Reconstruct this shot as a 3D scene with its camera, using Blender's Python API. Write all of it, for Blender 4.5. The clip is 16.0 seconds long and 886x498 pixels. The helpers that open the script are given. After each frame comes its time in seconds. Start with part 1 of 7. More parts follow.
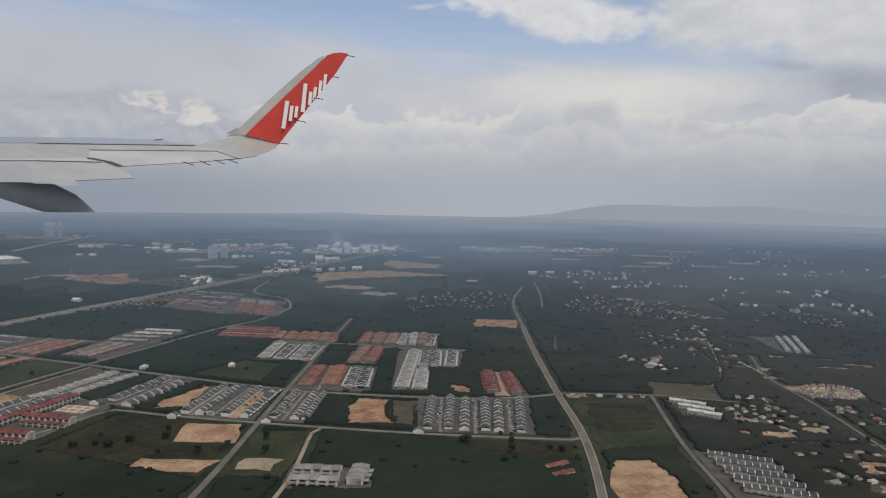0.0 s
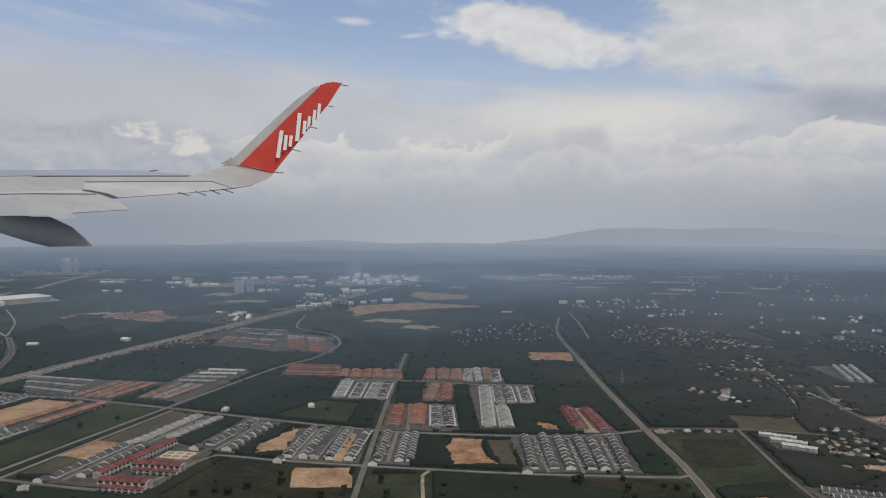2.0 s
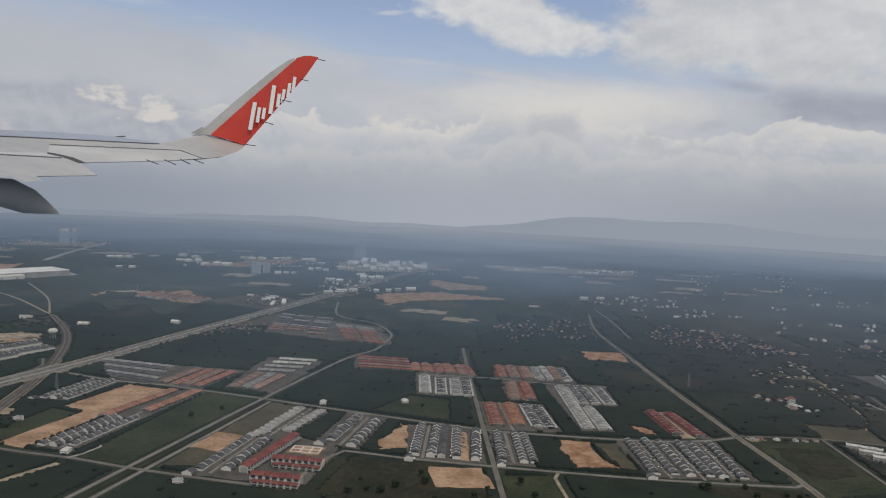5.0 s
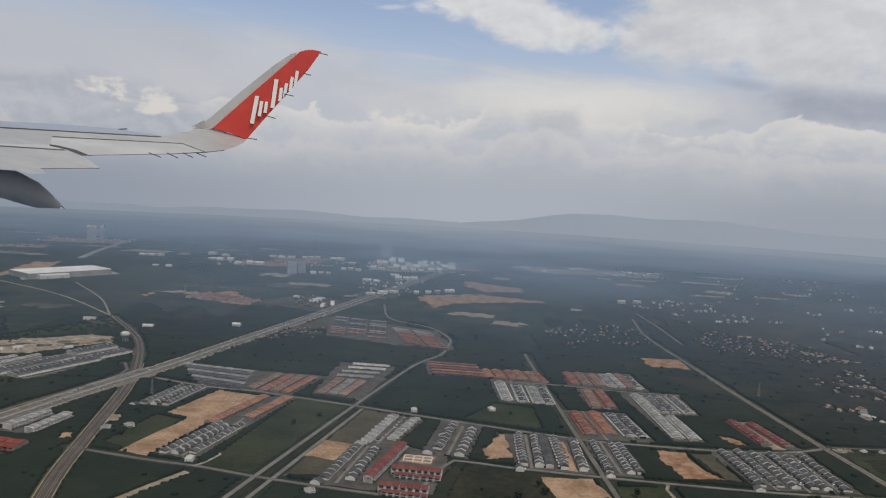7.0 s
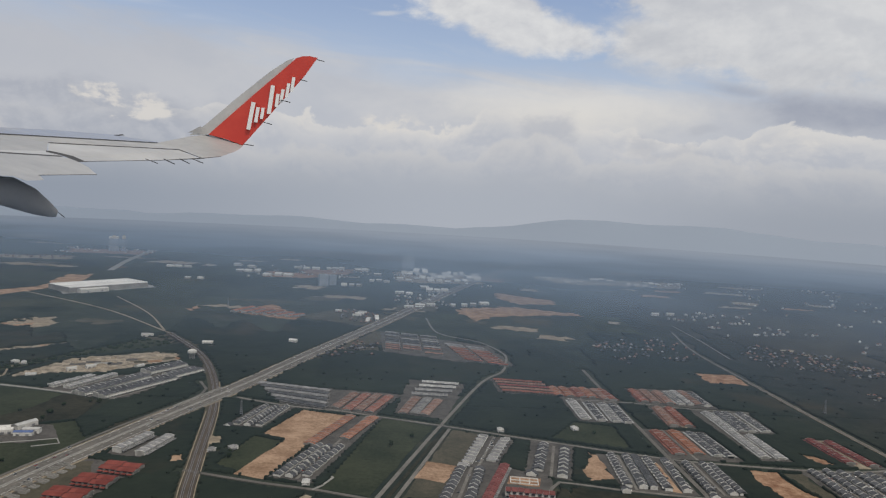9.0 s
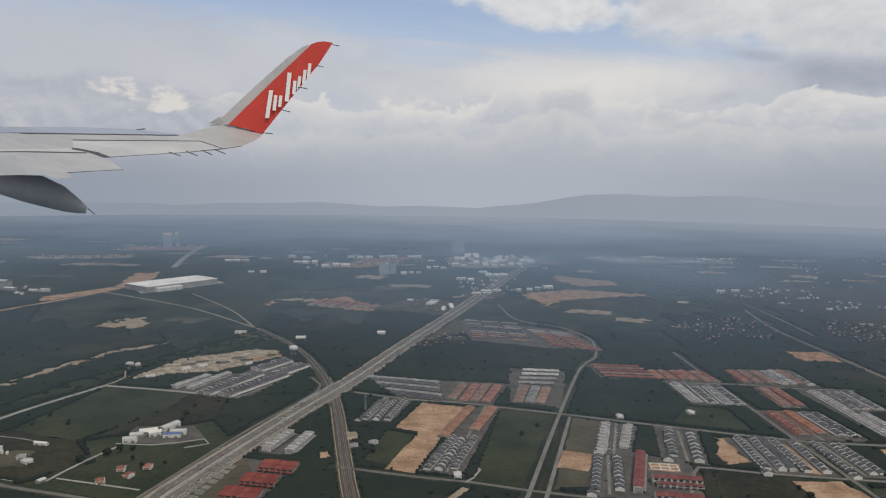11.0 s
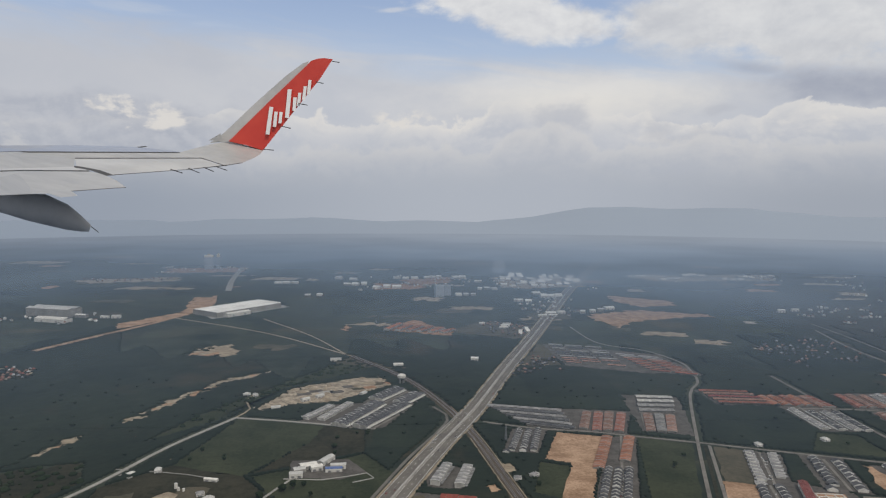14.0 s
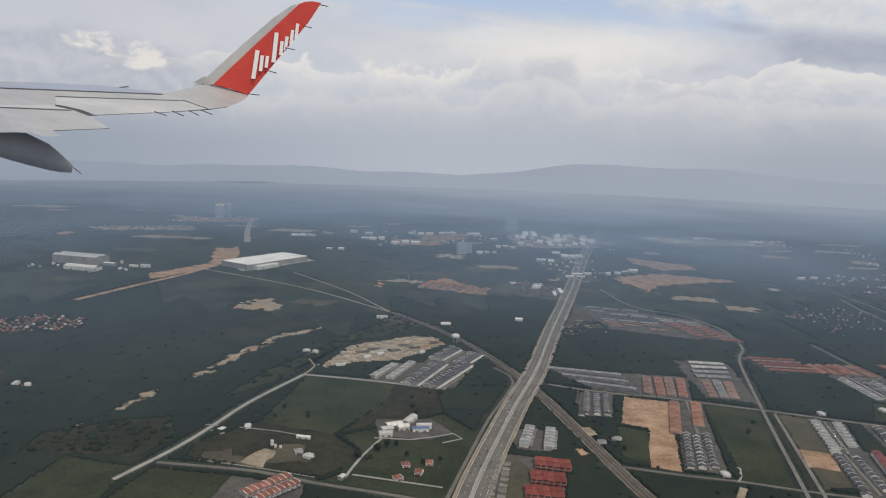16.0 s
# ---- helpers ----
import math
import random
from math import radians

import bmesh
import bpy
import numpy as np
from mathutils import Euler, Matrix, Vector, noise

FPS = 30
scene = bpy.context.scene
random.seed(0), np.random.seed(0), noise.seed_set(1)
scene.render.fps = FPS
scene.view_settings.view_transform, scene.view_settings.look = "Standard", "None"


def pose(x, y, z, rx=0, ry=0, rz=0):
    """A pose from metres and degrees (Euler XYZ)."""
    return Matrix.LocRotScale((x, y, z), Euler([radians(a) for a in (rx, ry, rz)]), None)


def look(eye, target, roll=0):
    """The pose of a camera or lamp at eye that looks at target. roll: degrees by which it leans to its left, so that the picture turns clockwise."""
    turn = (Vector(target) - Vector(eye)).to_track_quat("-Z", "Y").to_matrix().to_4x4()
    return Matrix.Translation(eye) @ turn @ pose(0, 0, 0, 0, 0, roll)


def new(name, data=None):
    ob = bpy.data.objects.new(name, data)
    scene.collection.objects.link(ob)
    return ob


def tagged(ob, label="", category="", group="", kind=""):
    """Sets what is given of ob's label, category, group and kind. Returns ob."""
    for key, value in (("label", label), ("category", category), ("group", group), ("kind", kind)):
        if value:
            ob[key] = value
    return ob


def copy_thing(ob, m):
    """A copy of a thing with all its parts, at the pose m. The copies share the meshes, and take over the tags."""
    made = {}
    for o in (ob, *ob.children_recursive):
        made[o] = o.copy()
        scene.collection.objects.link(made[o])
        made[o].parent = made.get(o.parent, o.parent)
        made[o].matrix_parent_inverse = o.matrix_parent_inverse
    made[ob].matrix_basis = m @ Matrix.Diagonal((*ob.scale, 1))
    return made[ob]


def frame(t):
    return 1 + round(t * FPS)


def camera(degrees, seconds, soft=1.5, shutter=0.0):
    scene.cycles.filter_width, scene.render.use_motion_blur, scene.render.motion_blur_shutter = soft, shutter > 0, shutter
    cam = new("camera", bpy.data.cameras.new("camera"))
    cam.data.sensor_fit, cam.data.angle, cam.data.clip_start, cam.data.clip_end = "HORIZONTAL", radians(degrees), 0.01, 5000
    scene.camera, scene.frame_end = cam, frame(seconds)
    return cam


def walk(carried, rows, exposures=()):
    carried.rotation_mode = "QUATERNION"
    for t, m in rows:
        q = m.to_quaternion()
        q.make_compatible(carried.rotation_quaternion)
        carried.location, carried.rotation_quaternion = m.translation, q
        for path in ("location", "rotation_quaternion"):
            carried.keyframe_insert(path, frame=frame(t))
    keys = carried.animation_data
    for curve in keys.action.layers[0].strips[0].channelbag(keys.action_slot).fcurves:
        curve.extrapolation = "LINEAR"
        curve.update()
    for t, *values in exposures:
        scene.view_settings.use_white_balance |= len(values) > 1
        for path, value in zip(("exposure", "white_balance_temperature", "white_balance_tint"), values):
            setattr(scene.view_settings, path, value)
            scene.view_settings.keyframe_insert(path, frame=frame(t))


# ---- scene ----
# The land is built at one twentieth of life size, so that the wing, which flies along, can stay in one place.
cam = camera(64.7, 16.0, 1.2)
PATH = [
    (0, (-0.116, -0.104, 14.286), (-0.07, 1.889, 14.13), 0.9),
    (0.5, (-1.769, -0.28, 14.627), (-1.719, 1.715, 14.489), 0.9),
    (1, (-3.479, -0.451, 14.91), (-3.409, 1.546, 14.833), 0.5),
    (1.5, (-5.134, -0.698, 15.099), (-5.069, 1.299, 15.025), 0.2),
    (2, (-6.879, -0.702, 15.308), (-6.816, 1.295, 15.226), -0.0),
    (2.5, (-8.677, -0.988, 15.739), (-8.55, 1.008, 15.753), -2.4),
    (3, (-10.523, -0.576, 15.85), (-10.374, 1.418, 15.856), -0.6),
    (3.5, (-12.308, -0.938, 16.151), (-12.225, 1.055, 16.007), -1.6),
    (3.7, (-12.998, -1.219, 16.238), (-12.903, 0.775, 16.111), -0.9),
    (5.8, (-21.004, -1.507, 17.413), (-20.843, 0.48, 17.26), 3.2),
    (6, (-21.777, -1.548, 17.516), (-21.617, 0.439, 17.358), 3.1),
    (6.5, (-23.641, -1.766, 17.643), (-23.484, 0.222, 17.492), 3.3),
    (7, (-25.576, -1.846, 17.94), (-25.415, 0.142, 17.794), 3.3),
    (7.5, (-27.503, -1.922, 18.313), (-27.33, 0.067, 18.197), 3.3),
    (8, (-29.52, -1.992, 18.489), (-29.343, -0.003, 18.379), 3.4),
    (8.5, (-31.465, -1.866, 18.663), (-31.288, 0.123, 18.548), 3.9),
    (9, (-33.451, -2.118, 18.971), (-33.275, -0.13, 18.842), 3.3),
    (9.2, (-34.223, -2.136, 19.011), (-34.053, -0.148, 18.873), 3.4),
    (11.3, (-42.756, -2.536, 20.234), (-42.641, -0.55, 20.023), 0.8),
    (11.5, (-43.544, -2.396, 20.387), (-43.42, -0.416, 20.135), 1.8),
    (12, (-45.628, -2.423, 20.439), (-45.516, -0.439, 20.213), 0.9),
    (12.5, (-47.718, -2.477, 20.764), (-47.62, -0.494, 20.523), 0.5),
    (13, (-49.799, -2.493, 21.073), (-49.7, -0.504, 20.891), 0.1),
    (13.5, (-51.995, -2.682, 21.242), (-51.882, -0.692, 21.088), 0.5),
    (14, (-54.081, -2.766, 21.579), (-53.957, -0.775, 21.432), 0.4),
    (14.5, (-56.168, -2.698, 21.754), (-56.036, -0.708, 21.6), 0.8),
    (15, (-58.457, -2.653, 21.921), (-58.314, -0.667, 21.739), 1.0),
    (15.5, (-60.724, -2.69, 21.753), (-60.578, -0.711, 21.499), 1.1),
    (16, (-62.725, -2.206, 22.472), (-62.55, -0.234, 22.191), 2.3),
]
walk(cam, [(t, look(eye, target, roll)) for t, eye, target, roll in PATH],
     [(0.0, 0.03), (2.5, 0.0), (3.5, -0.08), (6.0, 0.0), (9.0, 0.03), (11.5, 0.12), (12.5, 0.18), (13.5, 0.13), (14.5, 0.10), (15.4, 0.12), (16.0, 0.22)])

# ---- light ----
world = bpy.data.worlds.new("world")
scene.world = world
world.use_nodes = True
SUN_EL, SUN_AZ = 58.0, 150.0
sun = new("sun", bpy.data.lights.new("sun", "SUN"))
sun.data.energy, sun.data.angle, sun.data.color = 1.75, radians(7), (1.0, 0.92, 0.80)
sun.matrix_world = look((math.sin(radians(SUN_AZ)) * 60, math.cos(radians(SUN_AZ)) * 60, 60 * math.tan(radians(SUN_EL))), (0, 0, 0))
scene.view_settings.exposure = 0.0


class Nodes:
    """Short hand for building a node tree."""

    def __init__(self, tree):
        self.tree = tree
        tree.nodes.clear()

    def add(self, kind, **values):
        n = self.tree.nodes.new(kind)
        for k, v in values.items():
            if k in n.inputs:
                self.put(n.inputs[k], v)
        return n

    def put(self, socket, v):
        if isinstance(v, bpy.types.NodeSocket):
            self.tree.links.new(v, socket)
        else:
            socket.default_value = v

    def math(self, op, a, b=0.0, c=0.0, clamp=False):
        n = self.tree.nodes.new("ShaderNodeMath")
        n.operation, n.use_clamp = op, clamp
        for s, v in zip(n.inputs, (a, b, c)):
            self.put(s, v)
        return n.outputs[0]

    def mix(self, f, a, b, blend="MIX"):
        n = self.tree.nodes.new("ShaderNodeMix")
        n.data_type, n.blend_type = "RGBA", blend
        self.put(n.inputs[0], f)
        for s, v in ((n.inputs[6], a), (n.inputs[7], b)):
            self.put(s, (*v, 1) if isinstance(v, tuple) and len(v) == 3 else v)
        return n.outputs[2]

    def noise(self, vector, scale, detail=4.0, rough=0.55, warp=0.0):
        n = self.add("ShaderNodeTexNoise", Vector=vector, Scale=scale, Detail=detail, Roughness=rough, Distortion=warp)
        return n.outputs[0]

    def ramp(self, v, lo, hi, a=0.0, b=1.0):
        n = self.tree.nodes.new("ShaderNodeMapRange")
        n.interpolation_type = "SMOOTHSTEP"
        for s, x in zip(n.inputs, (v, lo, hi, a, b)):
            self.put(s, x)
        return n.outputs[0]

    def combine(self, x, y, z):
        n = self.tree.nodes.new("ShaderNodeCombineXYZ")
        for s, v in zip(n.inputs, (x, y, z)):
            self.put(s, v)
        return n.outputs[0]

    def split(self, v):
        n = self.add("ShaderNodeSeparateXYZ", Vector=v)
        return n.outputs


def make_sky():
    N = Nodes(world.node_tree)
    way = N.add("ShaderNodeTexCoord").outputs["Generated"]
    x, y, z = N.split(way)
    az = N.math("MULTIPLY", N.math("ARCTAN2", x, y), 57.29578)
    el = N.math("MULTIPLY", N.math("ARCSINE", z), 57.29578)
    sky = N.add("ShaderNodeTexSky")
    sky.sky_type, sky.sun_disc = "NISHITA", False
    sky.sun_elevation, sky.sun_rotation = radians(SUN_EL), radians(SUN_AZ)
    sky.air_density, sky.dust_density, sky.altitude = 1.0, 1.5, 300
    clear_air = N.mix(1.0, sky.outputs[0], (0.115, 0.115, 0.115), "MULTIPLY")
    flat = N.combine(N.math("MULTIPLY", az, 0.06), N.math("MULTIPLY", el, 0.10), 0.0)
    wide = N.noise(flat, 1.1, 5.0, 0.55, 0.3)
    puff = N.noise(flat, 2.6, 6.0, 0.55, 0.2)
    fine = N.noise(flat, 8.0, 7.0, 0.62, 0.2)
    lean = N.combine(N.math("ADD", N.math("MULTIPLY", az, 0.035), N.math("MULTIPLY", el, 0.05)), N.math("ADD", N.math("MULTIPLY", el, 0.20), N.math("MULTIPLY", az, 0.015)), 4.0)
    streak = N.noise(lean, 2.0, 7.0, 0.6, 0.5)

    def rugged(da, de, scale=2.3, seed=6.0):
        return N.noise(N.combine(N.math("MULTIPLY", N.math("ADD", az, da), 0.09), N.math("MULTIPLY", N.math("ADD", el, de), 0.13), seed), scale, 8.0, 0.57, 0.25)
    relief = N.ramp(N.math("SUBTRACT", rugged(0.0, 0.0), rugged(0.35, 0.5)), -0.10, 0.10)

    def blob(a, e, ra, re, edge=0.5, slant=0.0, rag=1.6):
        x1, y1 = N.math("SUBTRACT", az, a), N.math("SUBTRACT", el, e)
        y1 = N.math("SUBTRACT", y1, N.math("MULTIPLY", x1, slant))
        da, de = N.math("DIVIDE", x1, ra), N.math("DIVIDE", y1, re)
        d = N.math("SQRT", N.math("ADD", N.math("MULTIPLY", da, da), N.math("MULTIPLY", de, de)))
        d = N.math("SUBTRACT", d, N.math("MULTIPLY", N.math("SUBTRACT", N.math("ADD", N.math("MULTIPLY", puff, 0.65), N.math("MULTIPLY", fine, 0.35)), 0.5), rag * 1.5))
        return N.ramp(d, 1.0, 1.0 - edge)

    def most(first, *rest):
        for r in rest:
            first = N.math("MAXIMUM", first, r)
        return first

    def times(a, b):
        return N.math("MULTIPLY", a, b)

    def heaps(seed, top, amp, scale, soft, deep, lit, mid, low):
        """A bank of heaped cloud: how much it covers, and its colour, pale at the upper edges and greyer below."""
        def field(da, de):
            return N.noise(N.combine(times(N.math("ADD", az, da), 0.10), times(N.math("ADD", el, de), 0.125), seed), scale, 8.0, 0.56, 0.25)
        n = field(0.0, 0.0)
        q = N.math("SUBTRACT", N.math("ADD", top, times(N.math("SUBTRACT", n, 0.5), amp)), el)
        lift = N.ramp(N.math("SUBTRACT", n, field(0.35, 0.55)), -0.085, 0.085)
        colour = N.mix(N.ramp(q, 0.0, deep), lit, low)
        return N.ramp(q, 0.0, soft), N.mix(times(lift, N.ramp(q, 0.0, deep * 2.2, 0.8, 0.25)), colour, mid)

    # clear air above, streaked with thin veils
    colour = N.mix(0.72, clear_air, N.mix(N.ramp(el, 9.5, 18.5), (0.475, 0.56, 0.70), (0.315, 0.415, 0.625)))
    veils = times(N.ramp(streak, 0.46, 0.74, 0.0, 0.62), N.ramp(az, 12, -14, 0.25, 1.0))
    colour = N.mix(veils, colour, (0.57, 0.60, 0.65))
    # the pale veil that fills the lower half, creamy towards the right
    edge = N.ramp(az, -16, 6, 11.6, 10.0)
    over = N.ramp(N.math("ADD", N.math("SUBTRACT", el, edge), times(N.math("SUBTRACT", streak, 0.5), 7.0)), 2.2, -1.6)
    pale = N.mix(N.ramp(wide, 0.34, 0.66), (0.505, 0.525, 0.57), (0.615, 0.615, 0.625))
    pale = N.mix(N.ramp(az, -4, -24, 0.0, 0.55), pale, (0.46, 0.48, 0.53))
    cream = blob(15.0, 8.4, 17.0, 3.4, 1.0, 0.02, 0.8)
    pale = N.mix(times(cream, 0.95), pale, N.mix(N.ramp(el, 5.5, 9.5), (0.80, 0.755, 0.67), (0.72, 0.705, 0.68)))
    colour = N.mix(times(over, 0.97), colour, pale)
    # closed grey cloud overhead and behind
    colour = N.mix(most(N.ramp(el, 21, 34), N.ramp(N.math("ABSOLUTE", az), 48, 75)), colour, N.mix(N.ramp(wide, 0.35, 0.65), (0.50, 0.50, 0.50), (0.64, 0.63, 0.61)))
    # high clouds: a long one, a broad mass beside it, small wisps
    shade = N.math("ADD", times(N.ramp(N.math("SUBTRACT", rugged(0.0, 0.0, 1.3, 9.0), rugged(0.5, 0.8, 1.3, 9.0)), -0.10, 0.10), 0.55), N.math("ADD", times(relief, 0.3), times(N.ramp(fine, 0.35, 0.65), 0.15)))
    white = N.mix(shade, (0.585, 0.59, 0.61), (0.765, 0.76, 0.745))
    bank = N.mix(N.math("ADD", times(shade, 0.65), times(N.ramp(wide, 0.35, 0.65), 0.35)), (0.53, 0.54, 0.565), (0.74, 0.735, 0.72))
    long = most(blob(7.2, 15.2, 7.2, 2.1, 0.4, -0.10, 1.3), blob(13.0, 13.6, 7.5, 1.9, 0.45, -0.08, 1.2))
    mass = most(blob(35.0, 15.0, 19.5, 7.0, 0.3, -0.03, 0.9), blob(21.0, 13.2, 6.5, 3.2, 0.6, -0.1, 1.2))
    colour = N.mix(times(mass, 0.93), colour, bank)
    colour = N.mix(times(long, 0.95), colour, white)
    wisps = most(blob(-5.6, 15.6, 1.9, 0.42, 0.8, -0.05, 1.3), times(blob(-26.6, 16.0, 2.6, 0.35, 0.8, -0.22, 0.8), 0.8), times(blob(-0.5, 14.6, 1.6, 0.25, 0.8, 0.1, 1.2), 0.7))
    colour = N.mix(times(wisps, 0.75), colour, (0.66, 0.665, 0.68))
    # the dark cloud that hangs over the bright gap
    dusk = most(blob(33.0, 7.9, 8.0, 1.9, 0.8, -0.12, 1.1), times(blob(27.0, 9.6, 4.0, 0.8, 0.9, -0.15, 1.2), 0.6))
    colour = N.mix(times(dusk, 0.88), colour, N.mix(shade, (0.305, 0.335, 0.415), (0.40, 0.425, 0.485)))
    # banks of heaped cloud, one before the other
    rise = N.math("ADD", N.ramp(az, -22, -6, 6.1, 6.6), N.math("SUBTRACT", N.ramp(az, 4, 13, 0.0, 0.9), N.ramp(az, 15, 21, 0.0, 1.2)))
    a, c = heaps(3.1, rise, 8.0, 1.9, 0.4, 1.7, (0.74, 0.71, 0.665), (0.69, 0.675, 0.655), (0.495, 0.515, 0.56))
    broken = N.ramp(N.noise(flat, 1.7, 4.0, 0.5, 0.2), 0.36, 0.58, 0.45, 1.0)
    colour = N.mix(times(a, times(broken, 0.95)), colour, c)
    left = times(N.ramp(az, -9, -17), N.ramp(N.math("ADD", el, times(N.math("SUBTRACT", puff, 0.5), 5.0)), 7.8, 6.4))
    colour = N.mix(times(left, 0.7), colour, N.mix(relief, (0.385, 0.41, 0.47), (0.485, 0.50, 0.54)))
    puffs = times(most(blob(-21.4, 6.7, 3.0, 0.75, 0.5, 0.0, 3.0), blob(-18.4, 5.6, 2.6, 0.85, 0.5, 0.0, 3.0), blob(0.4, 6.2, 3.6, 0.9, 0.7), times(blob(21.0, 4.9, 4.0, 0.9, 0.8), 0.6)), N.ramp(fine, 0.40, 0.58))
    colour = N.mix(times(puffs, 0.8), colour, (0.735, 0.70, 0.65))
    darks = most(blob(13.0, 6.6, 3.0, 1.3, 0.9, 0.0, 3.2), blob(20.4, 5.4, 2.2, 1.0, 0.8, 0.0, 3.2), blob(25.0, 6.8, 1.9, 0.6, 0.8, 0.2, 3.0), blob(23.8, 4.8, 4.6, 0.9, 0.9, 0.1, 2.6))
    colour = N.mix(times(darks, 0.5), colour, (0.445, 0.465, 0.515))
    a, c = heaps(8.7, N.math("ADD", rise, -2.2), 8.0, 2.0, 0.8, 2.0, (0.655, 0.64, 0.62), (0.62, 0.61, 0.60), (0.46, 0.48, 0.525))
    colour = N.mix(times(a, 0.72), colour, c)
    a, c = heaps(15.2, N.math("ADD", rise, -4.2), 4.5, 2.0, 1.6, 2.2, (0.50, 0.51, 0.53), (0.485, 0.495, 0.515), (0.40, 0.425, 0.475))
    colour = N.mix(times(a, 0.6), colour, c)
    # the murk above the skyline
    murk = N.mix(N.ramp(az, -26, 6), (0.295, 0.332, 0.392), N.mix(N.ramp(az, 12, 34), (0.42, 0.45, 0.50), (0.345, 0.375, 0.425)))
    colour = N.mix(N.ramp(N.math("ADD", el, times(N.math("SUBTRACT", wide, 0.5), 3.0)), 5.2, -0.6, 0.0, 0.96), colour, murk)
    back = N.add("ShaderNodeBackground", Color=N.mix(1.0, colour, (0.925, 0.93, 0.945), "MULTIPLY"), Strength=1.0)
    out = N.add("ShaderNodeOutputWorld")
    N.tree.links.new(back.outputs[0], out.inputs[0])


make_sky()


# ---- materials ----
def paint(name, a, b, scale=6.0, rough=0.8, metal=0.0, bump=0.0, grain=40.0, each=0.0):
    """A two-scale mottled surface; each: how far pieces differ among themselves."""
    m = bpy.data.materials.new(name)
    m.use_nodes = True
    N = Nodes(m.node_tree)
    place = N.add("ShaderNodeNewGeometry").outputs["Position"]
    big = N.noise(place, scale, 5.0, 0.6)
    small = N.noise(place, grain, 3.0, 0.6)
    f = N.math("ADD", N.math("MULTIPLY", big, 0.65), N.math("MULTIPLY", small, 0.35))
    colour = N.mix(N.ramp(f, 0.32, 0.68), a, b)
    if each:
        r = N.math("MULTIPLY", N.math("ADD", N.add("ShaderNodeObjectInfo").outputs["Random"], N.add("ShaderNodeNewGeometry").outputs["Random Per Island"]), 0.5)
        r = N.math("ADD", N.math("MULTIPLY", r, each), 1 - each * 0.5)
        colour = N.mix(1.0, colour, N.combine(r, r, r), "MULTIPLY")
    bsdf = N.add("ShaderNodeBsdfPrincipled", Roughness=rough, Metallic=metal)
    bsdf.inputs["Specular IOR Level"].default_value = 0.06 if rough >= 0.8 else 0.5
    bsdf.inputs["Base Color"].default_value = (*a, 1)
    N.put(bsdf.inputs["Base Color"], colour)
    if bump:
        b = N.add("ShaderNodeBump", Strength=bump, Distance=0.05, Height=f)
        N.put(bsdf.inputs["Normal"], b.outputs[0])
    out = N.add("ShaderNodeOutputMaterial")
    N.tree.links.new(bsdf.outputs[0], out.inputs[0])
    return m


def leafy(name, a, b, patchy=0.05, dry=(0.046, 0.040, 0.026), east=None):
    """Foliage: whole stands differ in tone, with mottling inside them and a tint of its own for each clump."""
    m = bpy.data.materials.new(name)
    m.use_nodes = True
    N = Nodes(m.node_tree)
    geo = N.add("ShaderNodeNewGeometry")
    place = geo.outputs["Position"]
    x, y, z = N.split(place)
    ground_place = N.combine(x, y, 0.0)
    cell = N.add("ShaderNodeTexVoronoi", Vector=ground_place, Scale=0.085)
    cell.distance = "CHEBYCHEV"
    tone, second, third = N.split(cell.outputs["Color"])
    stand = N.noise(ground_place, patchy * 6.0, 6.0, 0.65)
    region = N.noise(ground_place, patchy, 3.0, 0.6)
    speck = N.noise(ground_place, 0.8, 3.0, 0.6)
    f = N.math("ADD", N.math("MULTIPLY", geo.outputs["Random Per Island"], 0.10), N.math("MULTIPLY", N.ramp(stand, 0.34, 0.68), 0.30))
    f = N.math("ADD", f, N.math("ADD", N.math("MULTIPLY", N.ramp(region, 0.4, 0.62), 0.25), N.math("MULTIPLY", tone, 0.25)))
    f = N.math("ADD", f, N.math("MULTIPLY", N.math("SUBTRACT", speck, 0.5), 0.35), clamp=True)
    colour = N.mix(f, a, b)
    if east:
        where = N.ramp(N.math("ADD", x, N.math("MULTIPLY", N.math("SUBTRACT", stand, 0.5), 30.0)), 4.0, 24.0, 0.0, 0.85)
        colour = N.mix(where, colour, N.mix(f, *east))
    colour = N.mix(N.math("MULTIPLY", N.ramp(N.noise(ground_place, patchy * 1.7, 5.0, 0.6), 0.50, 0.70), N.ramp(second, 0.35, 0.95, 0.05, 0.9)), colour, dry)
    bsdf = N.add("ShaderNodeBsdfPrincipled", Roughness=0.9)
    bsdf.inputs["Specular IOR Level"].default_value = 0.05
    N.put(bsdf.inputs["Base Color"], colour)
    out = N.add("ShaderNodeOutputMaterial")
    N.tree.links.new(bsdf.outputs[0], out.inputs[0])
    return m


